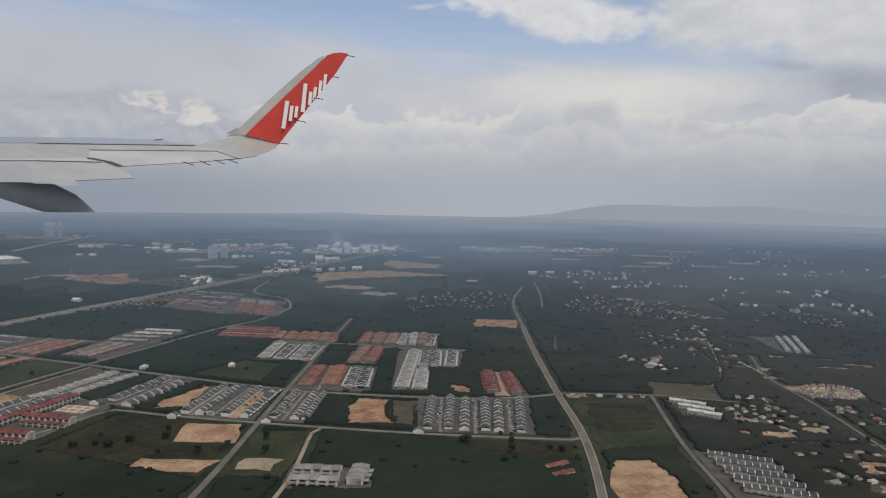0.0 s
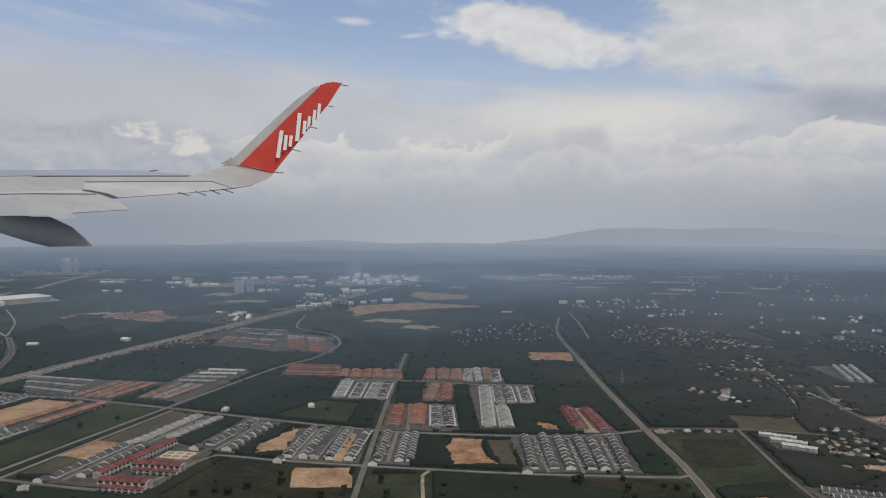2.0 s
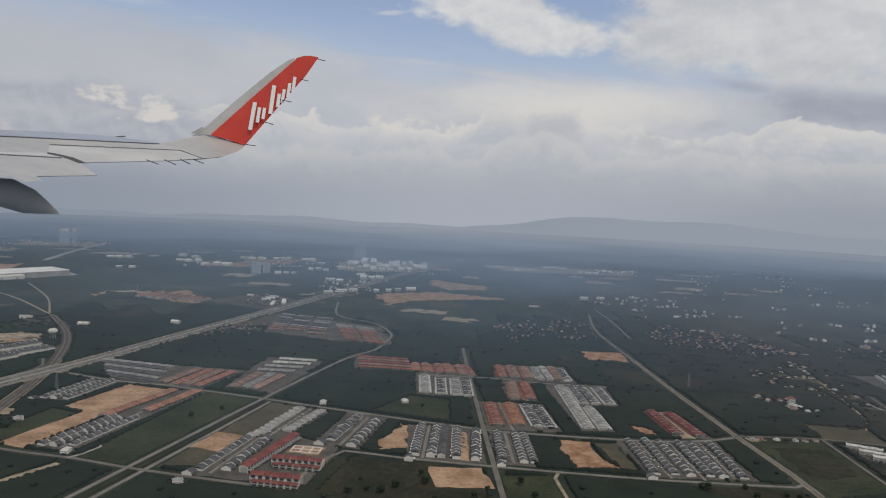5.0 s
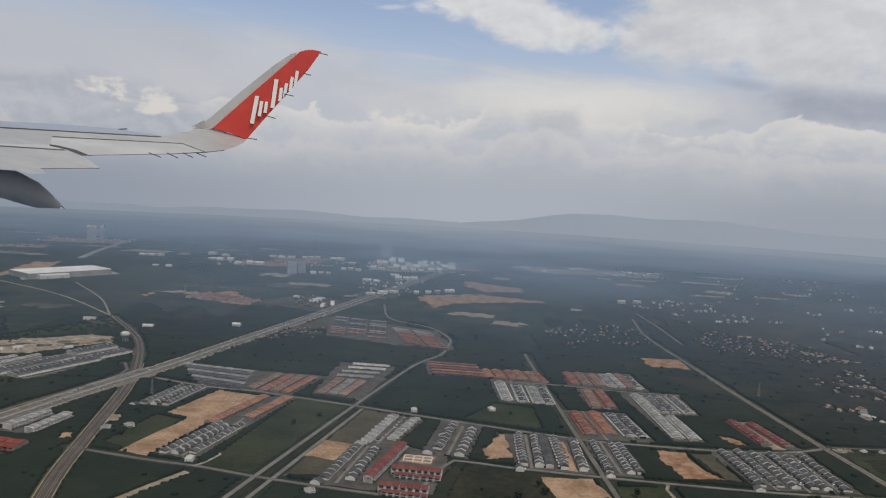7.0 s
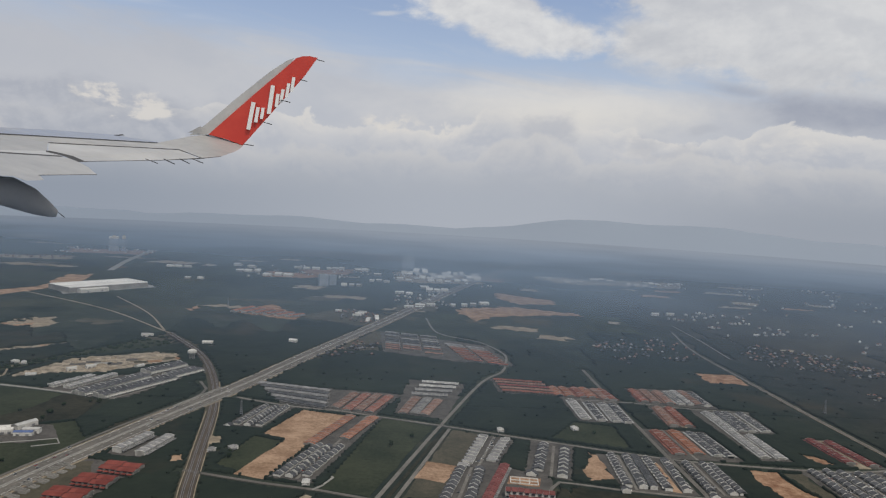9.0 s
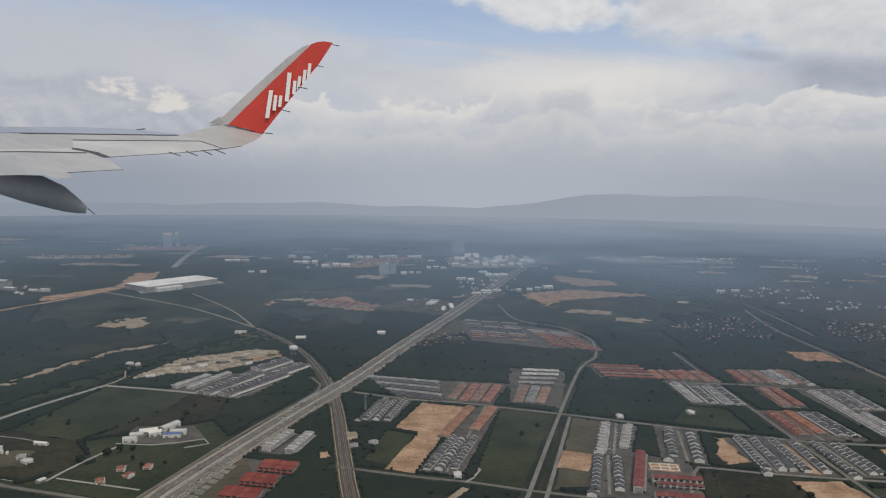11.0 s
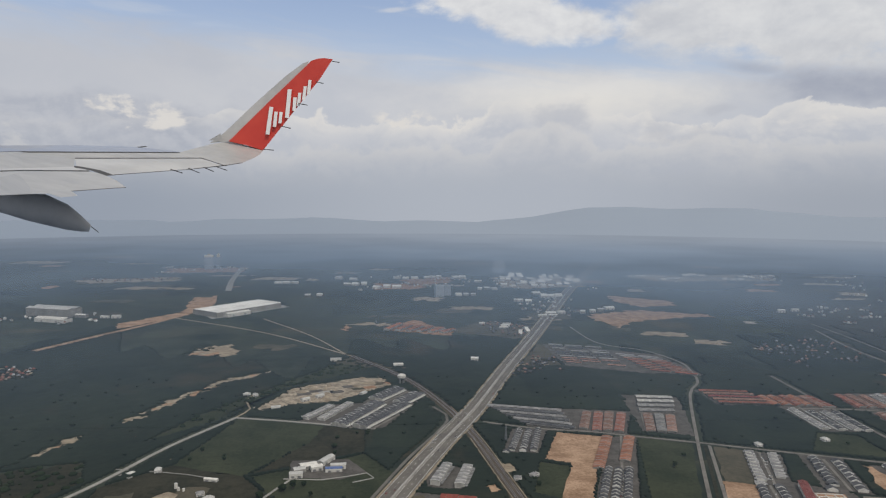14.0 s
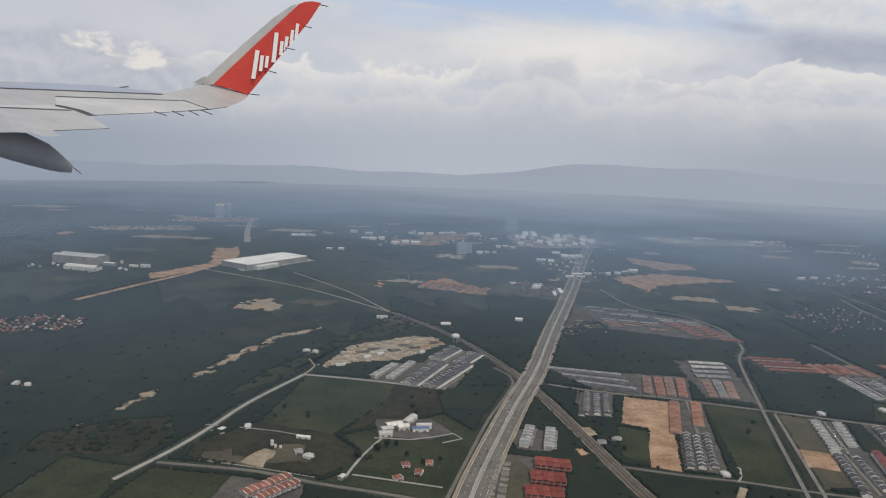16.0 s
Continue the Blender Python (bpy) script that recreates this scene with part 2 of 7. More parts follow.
def haze_material():
    """Haze painted on a see-through sheet: hardly there below the flight line, thicker with the distance from it."""
    m = bpy.data.materials.new("haze")
    m.use_nodes = True
    N = Nodes(m.node_tree)
    place = N.add("ShaderNodeNewGeometry").outputs["Position"]
    x, y, z = N.split(place)
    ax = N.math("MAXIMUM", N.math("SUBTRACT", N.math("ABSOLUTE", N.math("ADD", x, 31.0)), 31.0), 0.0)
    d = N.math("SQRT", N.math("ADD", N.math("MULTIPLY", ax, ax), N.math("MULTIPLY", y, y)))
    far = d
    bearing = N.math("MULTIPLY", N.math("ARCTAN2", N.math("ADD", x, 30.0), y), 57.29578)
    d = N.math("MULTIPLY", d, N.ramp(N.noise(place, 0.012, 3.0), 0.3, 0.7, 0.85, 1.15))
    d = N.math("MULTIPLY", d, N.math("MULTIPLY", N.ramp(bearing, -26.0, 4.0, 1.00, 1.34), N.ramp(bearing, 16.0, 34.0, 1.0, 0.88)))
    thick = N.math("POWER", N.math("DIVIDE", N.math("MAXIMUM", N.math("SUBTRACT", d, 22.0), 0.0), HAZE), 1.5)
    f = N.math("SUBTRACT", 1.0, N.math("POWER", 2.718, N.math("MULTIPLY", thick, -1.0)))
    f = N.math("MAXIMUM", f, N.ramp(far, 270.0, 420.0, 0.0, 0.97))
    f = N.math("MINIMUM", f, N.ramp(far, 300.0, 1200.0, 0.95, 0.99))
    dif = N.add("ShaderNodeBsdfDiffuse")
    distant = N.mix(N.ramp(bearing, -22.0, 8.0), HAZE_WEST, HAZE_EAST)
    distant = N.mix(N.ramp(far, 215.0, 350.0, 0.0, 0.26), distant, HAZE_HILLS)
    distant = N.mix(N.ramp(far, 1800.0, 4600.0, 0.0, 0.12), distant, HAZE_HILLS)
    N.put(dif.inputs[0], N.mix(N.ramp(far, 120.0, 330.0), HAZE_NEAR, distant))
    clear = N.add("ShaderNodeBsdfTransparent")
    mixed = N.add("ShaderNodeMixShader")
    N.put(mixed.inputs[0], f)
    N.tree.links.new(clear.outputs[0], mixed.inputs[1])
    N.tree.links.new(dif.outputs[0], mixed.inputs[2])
    out = N.add("ShaderNodeOutputMaterial")
    N.tree.links.new(mixed.outputs[0], out.inputs[0])
    return m


# distance haze put into the sheet's colour: over hills, near, west and east
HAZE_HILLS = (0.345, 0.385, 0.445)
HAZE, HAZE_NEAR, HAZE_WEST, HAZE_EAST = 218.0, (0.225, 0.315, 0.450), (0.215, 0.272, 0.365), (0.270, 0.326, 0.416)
M_GROUND = leafy("undergrowth", (0.0105, 0.0170, 0.0150), (0.060, 0.070, 0.050), 0.035, (0.075, 0.064, 0.042), ((0.024, 0.025, 0.023), (0.078, 0.072, 0.060)))
M_GRASS = paint("grass", (0.022, 0.029, 0.017), (0.050, 0.056, 0.033), 0.22, 0.9, grain=3.0)
M_DARKGRASS = paint("rough_grass", (0.018, 0.020, 0.013), (0.044, 0.041, 0.027), 0.25, 0.9, grain=2.0)
M_SCRUB = paint("dry_scrub", (0.050, 0.050, 0.036), (0.10, 0.088, 0.064), 0.3, 0.9, grain=3.0)
M_SAND = paint("bare_sand", (0.20, 0.125, 0.078), (0.42, 0.29, 0.20), 0.6, 0.95, grain=4.0)
M_EARTH = paint("red_earth", (0.17, 0.085, 0.05), (0.38, 0.25, 0.165), 0.9, 0.95, grain=3.0)
M_ASPHALT = paint("asphalt", (0.105, 0.098, 0.090), (0.165, 0.153, 0.138), 0.5, 0.9, grain=6.0)
M_STREET = paint("worn_street", (0.13, 0.122, 0.112), (0.21, 0.198, 0.18), 0.7, 0.9, grain=5.0)
M_YARD = paint("estate_paving", (0.062, 0.058, 0.054), (0.120, 0.112, 0.103), 0.8, 0.9, grain=5.0)
M_CONCRETE = paint("concrete", (0.23, 0.225, 0.21), (0.34, 0.33, 0.31), 0.6, 0.85, grain=6.0)
M_TRACK = paint("dirt_track", (0.19, 0.155, 0.115), (0.34, 0.29, 0.22), 0.9, 0.95, grain=4.0)
M_SITE = paint("torn_earth", (0.13, 0.11, 0.085), (0.44, 0.38, 0.30), 1.1, 0.95, grain=5.0)
M_BALLAST = paint("ballast", (0.070, 0.058, 0.047), (0.115, 0.096, 0.078), 0.8, 0.95, grain=6.0)
M_LINE = paint("road_paint", (0.6, 0.6, 0.58), (0.75, 0.74, 0.70), 2.0, 0.7)
M_STEEL = paint("steel", (0.25, 0.25, 0.26), (0.36, 0.36, 0.37), 3.0, 0.45, 0.8)
M_WHITE = paint("white_render", (0.50, 0.49, 0.47), (0.68, 0.67, 0.64), 2.0, 0.85, grain=12, each=0.15)
# far tower walls, with the bluish tone of haze put into their colour
M_TOWER = paint("haze_blue_tower_render", (0.35, 0.39, 0.45), (0.42, 0.46, 0.52), 0.5, 0.85, grain=4.0, each=0.2)
M_GLASS = paint("window_glass", (0.03, 0.035, 0.04), (0.07, 0.08, 0.09), 3.0, 0.15)
M_RED = paint("red_roof_tiles", (0.17, 0.066, 0.048), (0.25, 0.115, 0.09), 1.5, 0.8, grain=20, each=0.7)
M_BRIGHTRED = paint("bright_red_roof_tiles", (0.165, 0.042, 0.034), (0.23, 0.068, 0.054), 1.5, 0.8, grain=20, each=0.5)
M_ORANGE = paint("orange_roof_tiles", (0.23, 0.098, 0.062), (0.31, 0.155, 0.105), 1.5, 0.8, grain=20, each=0.7)
M_MAROON = paint("maroon_roof_tiles", (0.135, 0.045, 0.042), (0.19, 0.075, 0.07), 1.5, 0.8, grain=20, each=0.6)
M_BROWN = paint("brown_roof_tiles", (0.17, 0.10, 0.08), (0.25, 0.16, 0.13), 1.5, 0.8, grain=20, each=0.7)
M_SLATE = paint("dark_roof_tiles", (0.060, 0.062, 0.068), (0.105, 0.107, 0.113), 1.5, 0.8, grain=20, each=0.7)
M_GREY = paint("grey_roof_tiles", (0.17, 0.17, 0.175), (0.26, 0.26, 0.26), 1.5, 0.8, grain=20, each=0.7)
M_PALE = paint("pale_roof_sheets", (0.34, 0.34, 0.335), (0.50, 0.50, 0.49), 1.5, 0.7, grain=20, each=0.6)
M_SHED = paint("white_sheet_roof", (0.58, 0.58, 0.57), (0.78, 0.78, 0.76), 0.5, 0.6, grain=6, each=0.5)
M_BLUE = paint("blue_roof_sheets", (0.06, 0.10, 0.24), (0.09, 0.14, 0.30), 1.5, 0.6, grain=20)
M_LEAF = leafy("plantation_leaves", (0.0122, 0.0182, 0.0150), (0.030, 0.039, 0.027), east=((0.020, 0.023, 0.020), (0.048, 0.045, 0.038)))
M_LEAF2 = leafy("tree_leaves", (0.012, 0.019, 0.010), (0.030, 0.042, 0.020), 0.2)
M_BARK = paint("bark", (0.10, 0.075, 0.05), (0.16, 0.12, 0.09), 4.0, 0.9)
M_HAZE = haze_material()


# ---- mesh helpers ----
def mesh_of(name, verts, faces, material, smooth=False):
    me = bpy.data.meshes.new(name)
    me.from_pydata([tuple(v) for v in verts], [], [tuple(f) for f in faces])
    me.materials.append(material)
    if smooth:
        me.polygons.foreach_set("use_smooth", [True] * len(me.polygons))
    me.update()
    return me


def piece(name, verts, faces, material, parent=None, label="", smooth=False):
    ob = new(name, mesh_of(name, verts, faces, material, smooth))
    ob.parent = parent
    if label:
        tagged(ob, label)
    return ob


class Shape:
    """Gathers boxes, prisms and slabs into one mesh."""

    def __init__(self):
        self.v, self.f = [], []

    def hull(self, low, high):
        """A solid between two rings of as many points."""
        n, k = len(low), len(self.v)
        self.v += list(low) + list(high)
        self.f.append(tuple(range(k + n - 1, k - 1, -1)))
        self.f.append(tuple(range(k + n, k + 2 * n)))
        for i in range(n):
            j = (i + 1) % n
            self.f.append((k + i, k + j, k + n + j, k + n + i))
        return self

    def box(self, x0, x1, y0, y1, z0, z1):
        ring = ((x0, y0), (x1, y0), (x1, y1), (x0, y1))
        return self.hull([(x, y, z0) for x, y in ring], [(x, y, z1) for x, y in ring])

    def gable(self, x0, x1, y0, y1, z0, z1, t=0.02):
        """A pitched roof with its ridge along x, t thick."""
        ym = (y0 + y1) / 2
        for a, b in ((y0, ym), (y1, ym)):
            low = [(x0, a, z0), (x1, a, z0), (x1, b, z1), (x0, b, z1)]
            high = [(x, y, z + t) for x, y, z in low]
            if a > b:
                low.reverse(), high.reverse()
            self.hull(low, high)
        return self

    def hip(self, x0, x1, y0, y1, z0, z1):
        """A hipped roof over the rectangle."""
        k = len(self.v)
        w, d = x1 - x0, y1 - y0
        s = min(w, d) / 2
        a, b = ((x0 + s, (y0 + y1) / 2), (x1 - s, (y0 + y1) / 2)) if w >= d else (((x0 + x1) / 2, y0 + s), ((x0 + x1) / 2, y1 - s))
        self.v += [(x0, y0, z0), (x1, y0, z0), (x1, y1, z0), (x0, y1, z0), (*a, z1), (*b, z1)]
        fs = ((0, 1, 5, 4), (1, 2, 5), (2, 3, 4, 5), (3, 0, 4)) if w >= d else ((0, 1, 4), (1, 2, 5, 4), (2, 3, 5), (3, 0, 4, 5))
        self.f += [tuple(k + i for i in f) for f in ((3, 2, 1, 0),) + fs]
        return self

    def to(self, name, material, parent=None, label="", smooth=False):
        return piece(name, self.v, self.f, material, parent, label, smooth)


def thing(name, label, category, group="", at=(0, 0, 0), turn=0.0):
    ob = new(name)
    ob.matrix_world = pose(*at, 0, 0, turn)
    return tagged(ob, label, category, group)


def smooth_line(points, step=1.5):
    """A line through the points without corners."""
    p = [np.array(q, float) for q in points]
    p = [2 * p[0] - p[1]] + p + [2 * p[-1] - p[-2]]
    out = []
    for a, b, c, d in zip(p, p[1:], p[2:], p[3:]):
        n = max(1, int(np.linalg.norm(c - b) / step))
        for i in range(n):
            t = i / n
            out.append(0.5 * (2 * b + (c - a) * t + (2 * a - 5 * b + 4 * c - d) * t * t + (3 * b - a - 3 * c + d) * t ** 3))
    return out + [p[-2]]


HARD = []  # bare and paved land
TAKEN = []  # what keeps the trees away: (kind, points, reach)


def sides(line, a, b):
    """Two lines beside the line, a and b to its left."""
    left, right = [], []
    for i, p in enumerate(line):
        d = line[min(i + 1, len(line) - 1)] - line[max(i - 1, 0)]
        n = np.array((-d[1], d[0])) / (np.linalg.norm(d) + 1e-9)
        left.append(p + n * a), right.append(p + n * b)
    return left, right


def ribbon(name, points, a, b, z, material, parent=None, thick=0.03, label="", kind="structure"):
    line = smooth_line(points)
    l, r = sides(line, a, b)
    v, f = [], []
    for p, q in zip(l, r):
        v += [(p[0], p[1], z), (q[0], q[1], z), (q[0], q[1], z - thick), (p[0], p[1], z - thick)]
    for i in range(len(l) - 1):
        k = 4 * i
        f += [(k, k + 4, k + 5, k + 1), (k + 1, k + 5, k + 6, k + 2), (k + 3, k + 7, k + 4, k)]
    ob = piece(name, v, f, material, parent, label)
    if parent is None:
        tagged(ob, label, name, "", kind)
    return ob


def road(name, points, width, z, material, label, gap=0.5):
    TAKEN.append(("line", points, width / 2 + gap))
    return ribbon(name, points, width / 2, -width / 2, z, material, None, 0.05, label)


def inside(px, py, poly):
    hit = np.zeros(px.shape, bool)
    for (x0, y0), (x1, y1) in zip(poly, poly[1:] + poly[:1]):
        if y0 == y1:
            continue
        cross = (y0 > py) != (y1 > py)
        hit ^= cross & (px < (x1 - x0) * (py - y0) / (y1 - y0) + x0)
    return hit


def patch(name, points, z, material, label, ragged=0.25, clear=True, thick=0.06):
    """A piece of land with an uneven edge, laid on the ground."""
    rng = random.Random(name + str(points[0]))
    edge = []
    for (x0, y0), (x1, y1) in zip(points, points[1:] + points[:1]):
        n = max(2, int(math.hypot(x1 - x0, y1 - y0) / 0.7))
        for i in range(n):
            t = i / n
            s = ragged if i else ragged * 0.3
            edge.append((x0 + (x1 - x0) * t + rng.uniform(-s, s), y0 + (y1 - y0) * t + rng.uniform(-s, s)))
    bm = bmesh.new()
    top = bm.faces.new([bm.verts.new((x, y, z)) for x, y in edge])
    top.normal_update()
    if top.normal.z < 0:
        top.normal_flip()
    rim = bmesh.ops.extrude_face_region(bm, geom=[top])
    down = [e for e in rim["geom"] if isinstance(e, bmesh.types.BMVert)]
    for v in down:
        v.co.z += 0.0
    for v in bm.verts:
        if v not in down:
            v.co.z = z - thick
    bmesh.ops.triangulate(bm, faces=[f for f in bm.faces if len(f.verts) > 4])
    me = bpy.data.meshes.new(name)
    bm.to_mesh(me)
    bm.free()
    me.materials.append(material)
    if material in (M_SAND, M_EARTH, M_YARD, M_TRACK):
        HARD.append(list(points))
    if clear:
        TAKEN.append(("broken" if name == "clearing" else "area", points, 0.0))
    return tagged(new(name, me), label, name, "", "structure")


# ---- the lie of the land ----
def height(x, y):
    """Flat about the flight line, then a wide valley, with hills on its far side."""
    r = math.hypot(x + 30, y)
    a = math.degrees(math.atan2(x + 30, y))
    if r < 345:
        return 0.0
    fall = -0.115 * (r - 345)
    if r < 1745:
        return fall
    low = -161.0
    if r < 2700:
        return low
    t = (r - 2700) / 2100
    rim = 82 * math.exp(-((a - 15.5) / 5.5) ** 2) + 100 * math.exp(-((a - 25) / 7) ** 2) + 55 * math.exp(-((a - 38) / 8) ** 2)
    rim += 20 * math.exp(-((a + 9) / 5) ** 2) + 12 * math.exp(-((a + 26) / 7) ** 2)
    rim += 9 * noise.noise((a * 0.25, 3.0, 0.0)) + 6 * noise.noise((a * 0.9, 7.0, 0.0))
    return low + 16 * t + rim * min(1.0, t) ** 1.3 + 8 * t * noise.noise((x * 0.004, y * 0.004, 2.0))


def sheet(name, lift, material, label):
    radii = [0, 60, 120, 200, 280, 344.9, 350, 420, 600, 900, 1300, 1744.9, 1800, 2200, 2699] + [2700 + 70 * i for i in range(1, 31)]
    turns = 240
    v = [(-30, 0, lift)]
    f = []
    for r in radii[1:]:
        for k in range(turns):
            a = 2 * math.pi * k / turns
            x, y = -30 + r * math.sin(a), r * math.cos(a)
            v.append((x, y, height(x, y) + lift))
    for k in range(turns):
        f.append((0, 1 + (k + 1) % turns, 1 + k))
    for i in range(len(radii) - 2):
        for k in range(turns):
            a, b = 1 + i * turns, 1 + (i + 1) * turns
            f.append((a + k, a + (k + 1) % turns, b + (k + 1) % turns, b + k))
    return tagged(piece(name, v, f, material, None, "", True), label, name, "", "structure")


ground = sheet("ground", 0.0, M_GROUND, "dark green wooded lowland reaching far hills")
# a sheet added above the ground, its colour and opacity standing in for haze
haze = sheet("haze", 3.6, M_HAZE, "see-through sheet painted as thin bluish haze over the land")


# ---- roads and railway ----
HIGHWAY = [(-59.5, 29.0), (-56.6, 39.8), (-54.2, 46.9), (-50.4, 57.0), (-46.2, 67.5), (-40.5, 84.0), (-31.0, 110.5), (-17.6, 149.3), (-4.5, 184.0), (11.3, 225.2), (26.0, 262.0)]
TAKEN.append(("line", HIGHWAY, 1.3))
highway = ribbon("highway", HIGHWAY, 1.02, -1.02, 0.09, M_ASPHALT, None, 0.12, "wide grey dual carriageway with a raised median")
ribbon("median", HIGHWAY, 0.07, -0.07, 0.14, M_CONCRETE, highway, 0.06, "pale concrete median barrier")
for off in (0.93, 0.13, -0.13, -0.93):
    ribbon("edge_line", HIGHWAY[:8], off + 0.012, off - 0.012, 0.096, M_LINE, highway, 0.004)
for off in (1.12, -1.12):
    ribbon("verge", HIGHWAY, off + 0.10, off - 0.10, 0.06, M_TRACK, highway, 0.08, "pale earth verge beside the road")
lane = mesh_of("lane_dash", [(-0.01, -0.11, 0), (0.01, -0.11, 0), (0.01, 0.11, 0), (-0.01, 0.11, 0)], [(0, 1, 2, 3)], M_LINE)
line = smooth_line(HIGHWAY[:7], 0.9)
for off in (0.53, -0.53):
    for i in range(2, len(line) - 1):
        d = line[i + 1] - line[i]
        n = np.array((-d[1], d[0])) / np.linalg.norm(d)
        dash = new("lane_dash", lane)
        dash.parent = highway
        dash.matrix_world = pose(line[i][0] + n[0] * off, line[i][1] + n[1] * off, 0.097, 0, 0, math.degrees(math.atan2(-d[0], d[1])))

RAIL = [(-40.5, 24.0), (-44.2, 38.6), (-45.6, 47.2), (-47.2, 58.5), (-49.2, 67.8), (-53.4, 79.5), (-60.5, 91.5), (-75.3, 108.1), (-96.0, 124.0)]
TAKEN.append(("line", RAIL[:7], 0.75))
TAKEN.append(("line", RAIL[6:], 0.35))
railway = ribbon("railway", RAIL[:7], 0.42, -0.42, 0.04, M_BALLAST, None, 0.06, "brown ballast railway bed with two tracks")
ribbon("bank", RAIL[:7], 0.66, 0.44, 0.03, M_SCRUB, railway, 0.06, "dry grass bank")
ribbon("far_trackbed", RAIL[6:], 0.15, -0.15, 0.035, M_TRACK, railway, 0.05, "narrow pale trackbed through woods")
ribbon("service_track", RAIL[:5], -0.46, -0.54, 0.05, M_TRACK, railway, 0.06, "pale dirt service track")
ribbon("service_track", RAIL[:4], 0.55, 0.47, 0.05, M_TRACK, railway, 0.06, "pale dirt service track")
for off in (0.27, 0.15, -0.15, -0.27):
    ribbon("rail", RAIL[:7], off + 0.012, off - 0.012, 0.065, M_STEEL, railway, 0.02)

road("road", [(-78.0, 45.6), (-70.9, 44.2), (-66.8, 42.5), (-61.9, 40.9), (-57.6, 39.3), (-50, 36.6)], 0.34, 0.05, M_ASPHALT, "grey country road between fields")
road("road", [(-80.0, 43.0), (-77.4, 47.9), (-75.8, 51.9), (-73.8, 57.5), (-70.0, 65.1)], 0.36, 0.05, M_CONCRETE, "pale concrete road along a field")
road("road", [(-70.0, 65.1), (-65.0, 63.9), (-60.7, 62.6), (-56.3, 61.3)], 0.30, 0.052, M_CONCRETE, "pale concrete road along a field")
road("road", [(-70.0, 65.1), (-69.2, 68.0), (-70.2, 70.8), (-69.8, 73.6)], 0.18, 0.05, M_TRACK, "winding pale dirt track")
road("road", [(-64.8, 43.2), (-63.7, 46.7), (-61.5, 51.5), (-61.0, 52.2)], 0.20, 0.05, M_CONCRETE, "pale concrete farm track")
road("road", [(-64.3, 43.7), (-58.2, 41.8)], 0.16, 0.05, M_CONCRETE, "pale concrete farm track")
road("road", [(-59.4, 36.0), (-58.3, 39.5), (-55.9, 46.5), (-53.3, 53.8), (-49.4, 63.6), (-50.6, 68.0)], 0.26, 0.05, M_ASPHALT, "narrow grey service road beside a highway")
road("road", [(-46.0, 62.9), (-41.0, 60.7), (-36.5, 59.7), (-33.1, 58.4), (-27.6, 56.4), (-20.6, 53.6), (-11.0, 50.0), (-6.2, 48.9), (2.6, 47.9), (7.4, 48.5), (10.2, 49.6)], 0.30, 0.05, M_STREET, "pale paved road between estates")
road("road", [(-36.9, 30.0), (-33.3, 40.3), (-27.6, 56.4), (-21.9, 71.5), (-18.9, 76.4), (-17.4, 82.0), (-17.0, 86.6), (-19.2, 93.4), (-24.5, 99.0), (-25.5, 112.0)], 0.30, 0.055, M_STREET, "pale road running beside a drainage canal")
road("road", [(-35.6, 30.0), (-32.1, 40.2), (-26.9, 55.6)], 0.28, 0.045, M_STREET, "pale road on the far bank of a canal")
canal = ribbon("canal", [(-36.2, 30.0), (-32.7, 40.2), (-27.3, 55.6)], 0.14, -0.14, 0.03, M_DARKGRASS, None, 0.05, "grassy drainage canal between two roads")
road("road", [(-46.0, 45.3), (-40.3, 43.4), (-36.7, 42.5), (-33.2, 41.2), (-27.1, 39.4), (-23.0, 38.4)], 0.30, 0.05, M_ASPHALT, "grey access road between building plots")
road("road", [(-23.6, 38.5), (-22.4, 40.6), (-21.0, 43.6), (-20.2, 44.7), (-16.6, 43.7), (-11.4, 42.6), (-6.7, 41.7), (0.2, 40.6), (8.5, 39.8), (9.3, 40.2)], 0.26, 0.048, M_STREET, "pale paved road along a housing estate")
road("road", [(-12.0, 22.0), (-10.9, 31.7), (-10.4, 42.0), (-10.1, 49.3), (-9.4, 64.5), (-8.6, 79.0)], 0.36, 0.058, M_ASPHALT, "straight grey estate road")
road("road", [(6.0, 18.0), (8.4, 31.9), (9.4, 40.7), (9.5, 49.7), (9.9, 63.7), (10.5, 75.5), (11.6, 93.0), (14.8, 108.0)], 0.36, 0.056, M_ASPHALT, "long straight grey main road")
road("road_verge", [(6.0, 18.0), (8.4, 31.9), (9.4, 40.7), (9.5, 49.7), (9.9, 63.7), (10.5, 75.5)], 0.50, 0.050, M_TRACK, "pale sandy verge of a main road")
road("road", [(-7.4, 30.0), (-6.8, 33.8), (-6.8, 40.6), (-6.4, 41.4)], 0.22, 0.05, M_TRACK, "pale dirt track")
road("road", [(-13.6, 65.9), (-7.2, 65.3), (-2.9, 64.0), (3.6, 63.1)], 0.26, 0.05, M_STREET, "pale estate road")
road("road", [(13.6, 26.0), (14.5, 32.0), (14.9, 39.0), (16.2, 49.0)], 0.26, 0.05, M_ASPHALT, "narrow grey village road")
road("road", [(9.8, 49.5), (16.2, 49.2), (22.0, 47.6)], 0.20, 0.05, M_ASPHALT, "narrow grey village road")
road("road", [(25.6, 30.0), (26.4, 38.3), (27.2, 47.5), (27.4, 54.5), (29.5, 62.0)], 0.22, 0.05, M_ASPHALT, "narrow grey village road")
road("road", [(17.7, 114.5), (16.5, 101.2), (14.8, 88.3)], 0.2, 0.05, M_STREET, "narrow village road")
